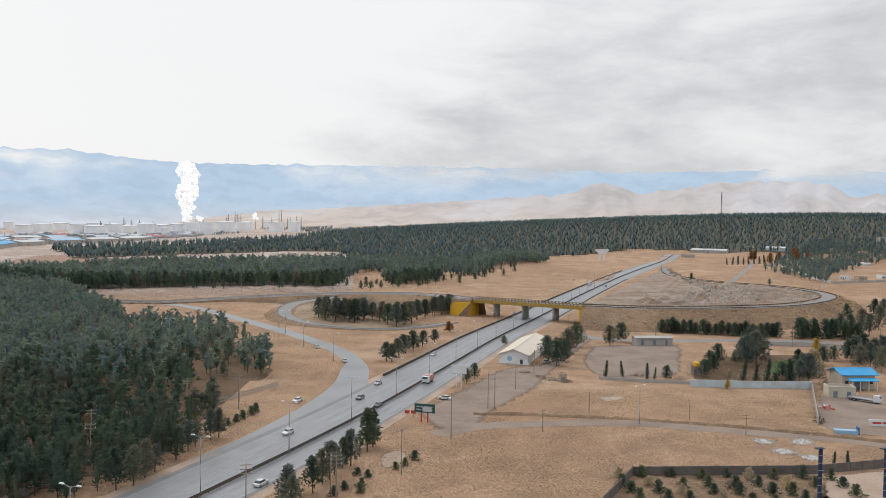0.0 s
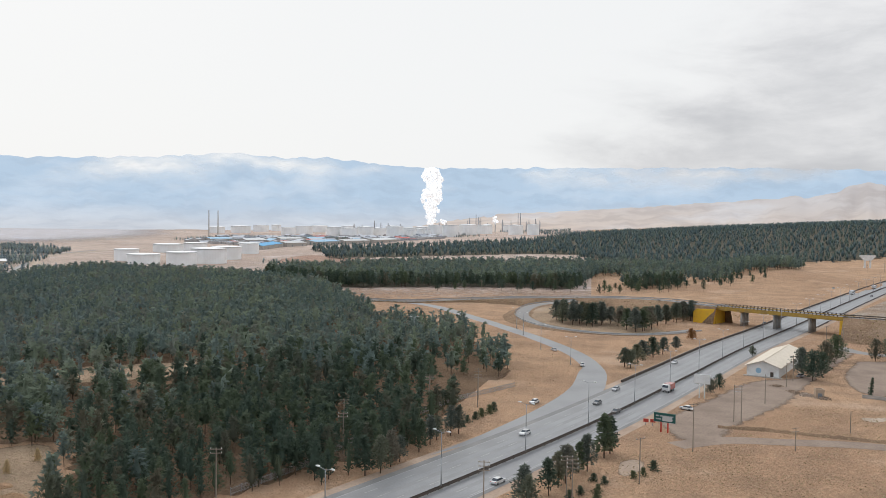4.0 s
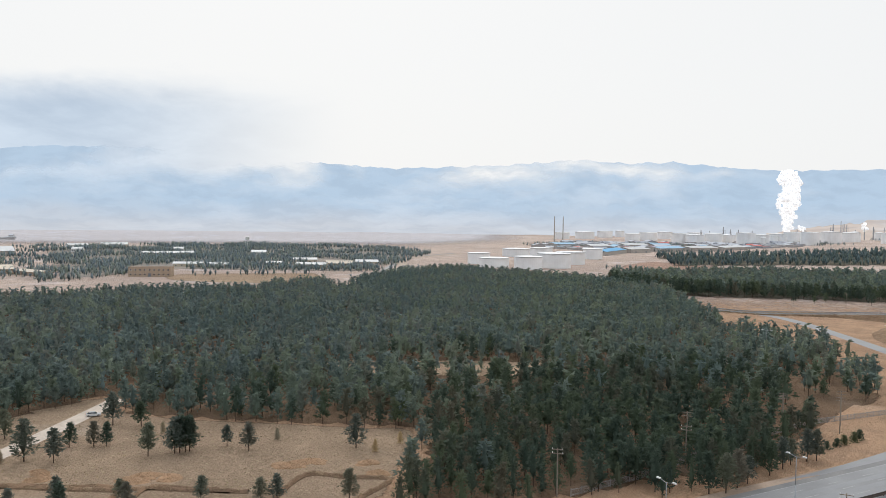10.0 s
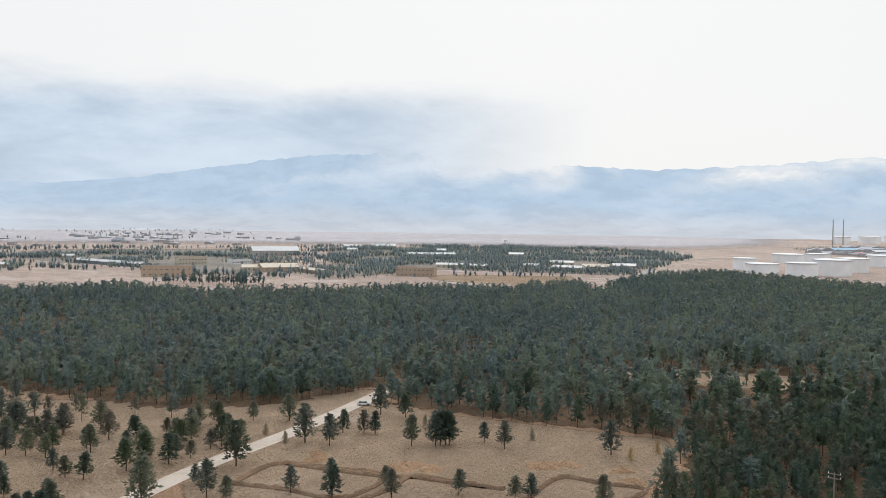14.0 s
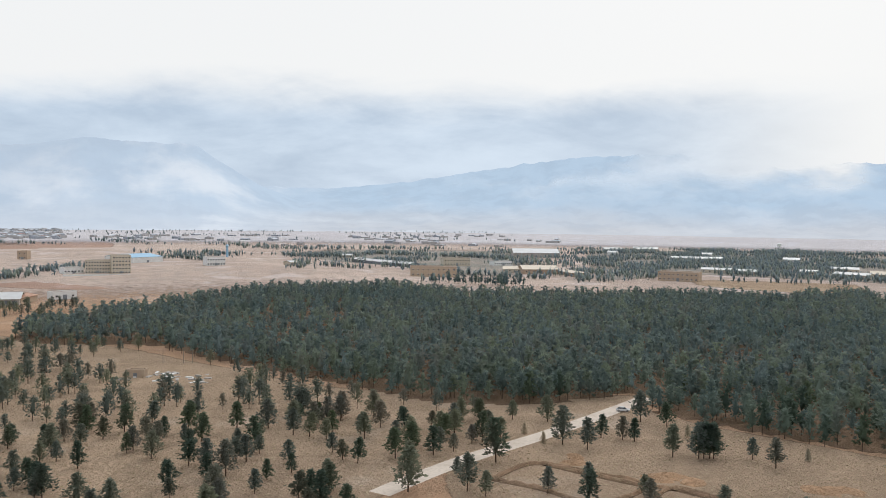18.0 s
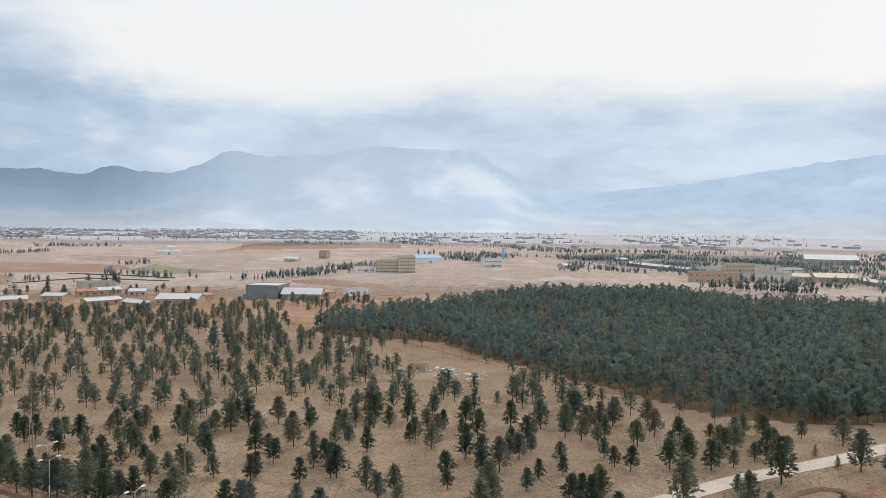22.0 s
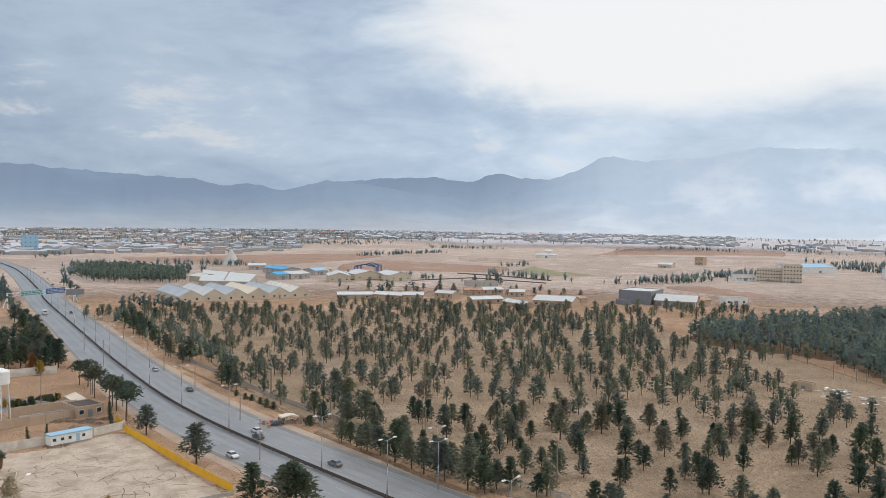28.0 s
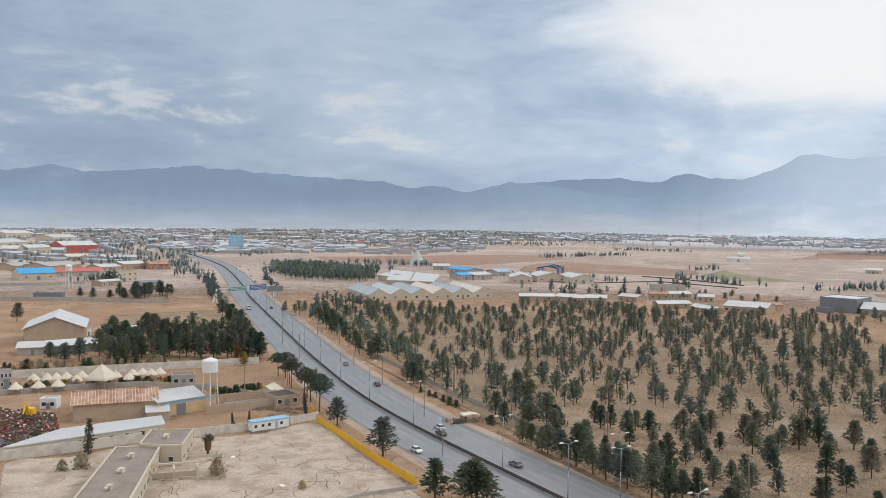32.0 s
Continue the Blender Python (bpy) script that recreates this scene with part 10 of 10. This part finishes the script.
rng = np.random.default_rng(19)
spots = [belt(p, n, w) for p, n, w in (([(-795.7, -204.0), (-839.4, -180.4), (-879.0, -140.8)], 60, 8), ([(-855.9, -178.1), (-943.0, -151.1)], 24, 10), ([(-944.1, -143.6), (-970.6, -106.3)], 70, 10), ([(-2065.0, -220.0), (-1747.9, -46.3)], 60, 14), ([(-1192.9, -31.4), (-1195.4, 15.9), (-1276.1, 50.3)], 120, 20), ([(-1800.4, 70.6), (-1551.6, 161.6), (-1568.2, 323.1)], 200, 26), ([(-1282.9, 133.8), (-1259.1, 179.8), (-1315.8, 238.1)], 130, 14), ([(-1354.2, 296.3), (-1315.5, 329.0), (-1250.0, 367.1)], 120, 14), ([(-1264.3, 410.3), (-1147.3, 455.1)], 160, 16), ([(-950.3, 129.8), (-927.1, 185.7)], 40, 8), ([(-1130.1, -25.9), (-1105.6, 14.8)], 50, 8), ([(-1118.5, -693.2), (-1218.5, -678.4), (-1294.8, -649.8)], 80, 6), ([(-1504.6, -777.0), (-1537.2, -643.7)], 50, 10), ([(-1874.1, -403.5), (-1765.4, -229.6)], 46, 8), ([(-833.9, -355.2), (-799.8, -272.3)], 40, 5), ([(-994.5, -402.2), (-1035.6, -393.0)], 14, 4), ([(-704.7, -466.0), (-734.5, -403.6), (-732.9, -359.8)], 26, 6), ([(-723.6, -318.6), (-727.8, -304.7)], 8, 3), ([(-575.2, -341.7), (-616.7, -361.7)], 4, 3),
                                          ([(-603.6, -722.7), (-594.3, -641.1), (-607.3, -589.8)], 150, 12), ([(-681.5, -795.1), (-697.8, -752.8)], 60, 8), ([(-675.7, -729.0), (-690.9, -653.6)], 90, 10), ([(-774.1, -752.0), (-790.5, -709.2), (-818.9, -659.5)], 60, 8), ([(-500.8, -605.7), (-431.8, -518.1)], 20, 3), ([(-577.2, -873.8), (-495.8, -703.0), (-471.7, -630.6)], 60, 10), ([(-694.8, -1038.1), (-535.4, -779.2)], 30, 8), ([(-446.4, -612.6), (-375.6, -508.7), (-320.3, -418.7)], 40, 4), ([(-409.1, -424.0), (-402.8, -390.9)], 16, 8), ([(-346.4, -373.3), (-294.2, -277.8), (-267.8, -231.7)], 50, 6), ([(-769.9, -983.7), (-852.2, -1033.9)], 16, 6), ([(-383.2, -708.0), (-391.3, -685.2)], 20, 5), ([(-512.3, -1164.2), (-560.2, -1077.7), (-609.9, -973.0)], 50, 14), ([(-412.5, -937.6), (-518.3, -919.7), (-577.2, -873.8)], 50, 14),
                                          ([(-497.7, 955.1), (-491.3, 980.4), (-409.6, 875.4)], 30, 12), ([(-387.9, 2606.1), (-201.0, 2101.0), (-87.4, 2054.7)], 160, 40), ([(-932.0, 240.9), (-839.6, 301.0), (-788.2, 340.4)], 90, 6), ([(-774.7, 225.1), (-715.1, 282.1)], 60, 8), ([(-1134.6, 191.5), (-1066.0, 275.6)], 50, 10), ([(-884.9, 100.8), (-909.9, 133.2)], 14, 8), ([(-620.5, 693.2), (-648.5, 763.9)], 30, 10), ([(-733.0, 511.4), (-708.1, 559.9), (-668.4, 614.9)], 30, 6))]
v_poly = [(-734.9, 351.9), (-743.2, 398.2), (-816.8, 548.9), (-650.1, 689.0), (-941.8, 1146.7), (-1207.4, 1279.1), (-1495.0, 1138.3), (-1494.8, 781.2), (-1558.4, 745.7)]
vs = scatter(v_poly, 8.0, rng)
vs = vs[field_noise(vs, 0.012, 7.0) > -0.08]
east = scatter([(-1042.8, 118.8), (-754.4, 361.2), (-1476.5, 706.5), (-1606.8, 183.3)], 10.0, rng)
east = east[field_noise(east, 0.010, 3.0) > 0.16]
refin = scatter([(-1169.1, 1691.3), (-915.4, 1556.1), (-691.4, 1571.9), (-699.8, 1872.8), (-529.3, 2364.0), (-308.8, 2388.3), (-542.4, 4187.6), (-675.9, 3016.7), (-886.8, 2087.1), (-1192.2, 2026.0)], 17.0, rng)
refin = refin[field_noise(refin, 0.008, 1.0) > 0.05]
plain = scatter([(-1771.1, -1170.3), (-2049.5, -246.0), (-1942.4, 769.1), (-3856.4, 1525.2), (-3674.1, -441.5), (-2700.6, -1784.2)], 42.0, rng)
plain = plain[field_noise(plain, 0.004, 5.0) > 0.1]
allb = np.concatenate(spots + [vs, east, refin])
allb = allb[~near_line(allb, HIGHWAY[::6], 21.0)]
far_off = np.hypot(allb[:, 0], allb[:, 1])
nearb = far_off < 800
clump = scatter([(-548, -643), (-535, -600), (-550, -566), (-580, -546), (-640, -600), (-650, -680), (-625, -745)], 7.5, rng)
make_wood("tree_belts", clump[~near_line(clump, HIGHWAY[::6], 24.0)], LOW, (M_PINE4, M_BARK), "dense dark grove beyond the warehouses", (9, 14), rng)
grove = scatter([(-181, -321), (-191, -311), (-203, -306), (-220, -291), (-236, -290), (-250, -303), (-271, -350), (-278, -367), (-258, -380), (-232, -398), (-212, -378)], 6.4, rng, keep=0.72)
grove = grove[~near_line(grove, HIGHWAY[::4], 24.0) & (field_noise(grove, 0.05, 2.0) > -0.3)]
make_wood("yard_trees", grove, MID, (M_PINE, M_BARK), "dark pines crowded in a walled yard", (7, 11.5), rng)
edge_row = belt([(-345.1, -390.2), (-335.9, -362.6), (-315.3, -332.4), (-288.4, -295.5), (-271.8, -266.8), (-264.4, -249.8)], 46, 3.5)
make_wood("roadside_trees", edge_row[~near_line(edge_row, HIGHWAY[::4], 21.5)], MID, (M_PINE, M_BARK), "dark full pines on the edge of the plantation", (7, 10.5), rng)
make_wood("roadside_trees", allb[far_off < 560], LOW, (M_PINE4, M_BARK), "dark pines beside the highway and walls", (6, 10), rng)
nearb &= far_off >= 560
allb, nearb = allb[far_off >= 560], nearb[far_off >= 560]
# far belts and town trees use the haze-toned leaf colours
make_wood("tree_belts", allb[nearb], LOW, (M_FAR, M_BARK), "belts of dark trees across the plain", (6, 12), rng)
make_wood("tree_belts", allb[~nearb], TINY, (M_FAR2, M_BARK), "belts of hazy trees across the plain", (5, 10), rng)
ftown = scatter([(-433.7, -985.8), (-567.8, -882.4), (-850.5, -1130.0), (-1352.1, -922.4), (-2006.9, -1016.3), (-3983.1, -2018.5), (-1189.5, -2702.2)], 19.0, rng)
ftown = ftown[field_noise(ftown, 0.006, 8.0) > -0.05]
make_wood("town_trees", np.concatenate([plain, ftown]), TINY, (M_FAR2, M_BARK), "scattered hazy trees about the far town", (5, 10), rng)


def far_town(name, poly, step, label, keep_at=-0.15, seed=1.0, size=(9, 26)):
    """Far houses in one mesh: walls, flat or gabled roofs, in the town's mixed colours, mostly greyed for haze."""
    sp = scatter(poly, step, rng, 0.45, turn=0.9)
    sp = sp[field_noise(sp, 0.005, seed) > keep_at]
    v, f, idx = [], [], []
    for x, y in sp:
        w, d, h = rng.uniform(*size), rng.uniform(*size) * 0.8, rng.uniform(3, 6.5)
        a = rng.choice([0.9, 0.9 + math.pi / 2]) + rng.normal() * 0.05
        c, s, z = math.cos(a), math.sin(a), float(gz(x, y))
        k = len(v)
        rise = rng.choice([0.3, 0.3, d * 0.14])
        loc = [(-w, -d, -0.5), (w, -d, -0.5), (w, d, -0.5), (-w, d, -0.5), (-w, -d, h), (w, -d, h), (w, d, h), (-w, d, h), (-w, 0, h + rise), (w, 0, h + rise)]
        v += [(x + (p * c - q * s) / 2, y + (p * s + q * c) / 2, z + r) for p, q, r in loc]
        f += [tuple(k + i for i in t) for t in ((0, 1, 5, 4), (2, 3, 7, 6), (1, 2, 6, 9, 5), (3, 0, 4, 8, 7), (4, 5, 9, 8), (6, 7, 8, 9))]
        wm, rm = int(rng.integers(0, 3)), int(rng.choice([3, 3, 3, 4, 5, 6], p=[0.2, 0.2, 0.18, 0.36, 0.03, 0.03]))
        idx += [wm] * 4 + [rm] * 2
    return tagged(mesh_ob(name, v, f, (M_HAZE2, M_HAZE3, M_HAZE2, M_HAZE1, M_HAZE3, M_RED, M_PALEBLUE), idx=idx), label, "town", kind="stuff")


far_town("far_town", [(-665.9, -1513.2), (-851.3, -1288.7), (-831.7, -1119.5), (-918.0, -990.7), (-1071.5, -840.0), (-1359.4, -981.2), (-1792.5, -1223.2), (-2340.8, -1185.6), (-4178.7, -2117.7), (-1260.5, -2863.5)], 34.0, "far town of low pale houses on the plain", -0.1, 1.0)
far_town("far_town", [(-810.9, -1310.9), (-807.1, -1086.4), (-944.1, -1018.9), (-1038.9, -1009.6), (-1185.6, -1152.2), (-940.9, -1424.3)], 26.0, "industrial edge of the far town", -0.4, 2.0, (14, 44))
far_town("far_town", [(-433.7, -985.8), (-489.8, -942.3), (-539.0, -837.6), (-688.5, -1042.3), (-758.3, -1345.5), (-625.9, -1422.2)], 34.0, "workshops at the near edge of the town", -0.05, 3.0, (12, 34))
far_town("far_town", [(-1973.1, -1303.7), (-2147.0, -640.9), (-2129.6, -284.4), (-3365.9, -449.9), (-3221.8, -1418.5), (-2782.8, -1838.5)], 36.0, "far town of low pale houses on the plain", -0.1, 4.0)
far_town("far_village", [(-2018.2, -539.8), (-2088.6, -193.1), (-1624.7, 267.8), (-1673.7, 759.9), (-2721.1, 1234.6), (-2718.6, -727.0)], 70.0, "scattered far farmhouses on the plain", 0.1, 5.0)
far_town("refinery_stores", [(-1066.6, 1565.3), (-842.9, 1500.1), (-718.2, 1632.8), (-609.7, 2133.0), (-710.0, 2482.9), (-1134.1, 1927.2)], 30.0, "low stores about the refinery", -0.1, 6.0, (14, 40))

# ---- dry tufts, weeds and stones on the open ground ----
def litter_field(name, spots, r0, r1, mat, label, seed, flat=0.7):
    r = np.random.default_rng(seed)
    n = len(spots)
    z = gz(spots[:, 0], spots[:, 1])
    s = r.uniform(r0, r1, n)
    V, F = [], []
    for k in range(3):
        d = r.normal(size=(n, 3, 3))
        d /= np.linalg.norm(d, axis=2, keepdims=True)
        d[:, :, 2] = np.abs(d[:, :, 2]) * flat
        base = np.stack([spots[:, 0], spots[:, 1], z + 0.02], 1)
        V.append((base[:, None, :] + d * s[:, None, None]).reshape(-1, 3))
        F.append(np.arange(n * 3).reshape(-1, 3) + k * n * 3)
    return tagged(new(name, tri_mesh(name, np.concatenate(V), np.concatenate(F), (mat,))), label, "tufts", kind="stuff")


rng = np.random.default_rng(5)
FIELD0 = [(-26.5, 181.0), (-14.6, 221.2), (-3.2, 245.7), (24.4, 304.1), (45.0, 305.6), (134.6, 309.7), (126.9, 239.9), (113.9, 214.8), (47.2, 205.6), (33.0, 179.9)]
a_ = scatter(FIELD0, 1.15, rng, 0.5)
b_ = scatter(PLANT, 2.2, rng, 0.5)
c_ = scatter([(-125.8, 139.4), (-158.0, 186.8), (-220.7, 152.1), (-247.8, 129.2), (-205, 60), (-150, 60), (-120, 110)], 1.6, rng, 0.5)
d_ = scatter([(-58.1, 289.3), (-40.1, 332.5), (-40.9, 358.4), (-88.8, 441.1), (-65.6, 288.3), (-67.4, 224.0)], 1.5, rng, 0.5)
keep = np.concatenate([a_[field_noise(a_, 0.06, 1) > -0.1], b_, c_[field_noise(c_, 0.06, 1) > -0.1], d_])
keep = keep[~near_line(keep, TRACK, 3.2) & ~near_line(keep, [(-1.5, 239.5), (11.8, 249.7), (28.9, 253.1), (46.4, 256.0), (63.3, 254.6), (79.0, 250.2), (94.0, 245.6), (109.0, 242.3), (124.3, 234.9)], 4.6)]
keep = keep[~inside(keep, [(-10.6, 266.6), (23.1, 347.5), (66.5, 435.8), (81.3, 437.0), (36.7, 304.8), (17.8, 264.6), (13.2, 243.3), (0.2, 236.5)])]
keep = keep[~inside(keep, [(138.8, 311.7), (172.4, 314.3), (138.9, 240.5), (113.4, 252.2)])]
litter_field("dry_tufts", keep[::2], 0.14, 0.34, M_BRUSH, "dry brown tufts on the open ground", 3)
M_STRAW = foliage_mat("straw_grass", (0.40, 0.31, 0.17), (0.34, 0.25, 0.14), 0.4)
litter_field("straw_tufts", keep[1::2], 0.16, 0.40, M_STRAW, "pale straw grass tufts on the open ground", 4)


# brush and clods on the road banks
def bank_brush(name, c, half, bank, side, n, seed, mat, label):
    r = np.random.default_rng(seed)
    nn = normals(c)
    i = r.integers(2, len(c) - 2, n)
    u = r.random(n)
    h = c[i, 2]
    off = (half + 1.6 + h * bank * u * 0.95) * side
    x, y = c[i, 0] + nn[i, 0] * off + r.normal(size=n) * 1.5, c[i, 1] + nn[i, 1] * off + r.normal(size=n) * 1.5
    z = h * (1 - u) + 0.1
    s = r.uniform(0.3, 0.95, n)
    V, F = [], []
    for k in range(3):
        d = r.normal(size=(n, 3, 3))
        d /= np.linalg.norm(d, axis=2, keepdims=True)
        d[:, :, 2] = np.abs(d[:, :, 2]) * 0.8
        V.append((np.stack([x, y, z], 1)[:, None, :] + d * s[:, None, None]).reshape(-1, 3))
        F.append(np.arange(n * 3).reshape(-1, 3) + k * n * 3)
    tagged(new(name, tri_mesh(name, np.concatenate(V), np.concatenate(F), (mat,))), label, "brush", kind="stuff")


for side in (1, -1):
    bank_brush("bank_brush", RLC[:60], 4.6, 2.3, side, 1500, 40 + side, M_BRUSH, "dry brown brush on the eroded road bank")
    bank_brush("bank_straw", RLC[:60], 4.6, 2.3, side, 900, 50 + side, M_STRAW, "pale straw grass on the eroded road bank")
    bank_brush("bank_brush", UPC, 4.5, 2.2, side, 900, 60 + side, M_BRUSH, "dry brown brush on the eroded road bank")
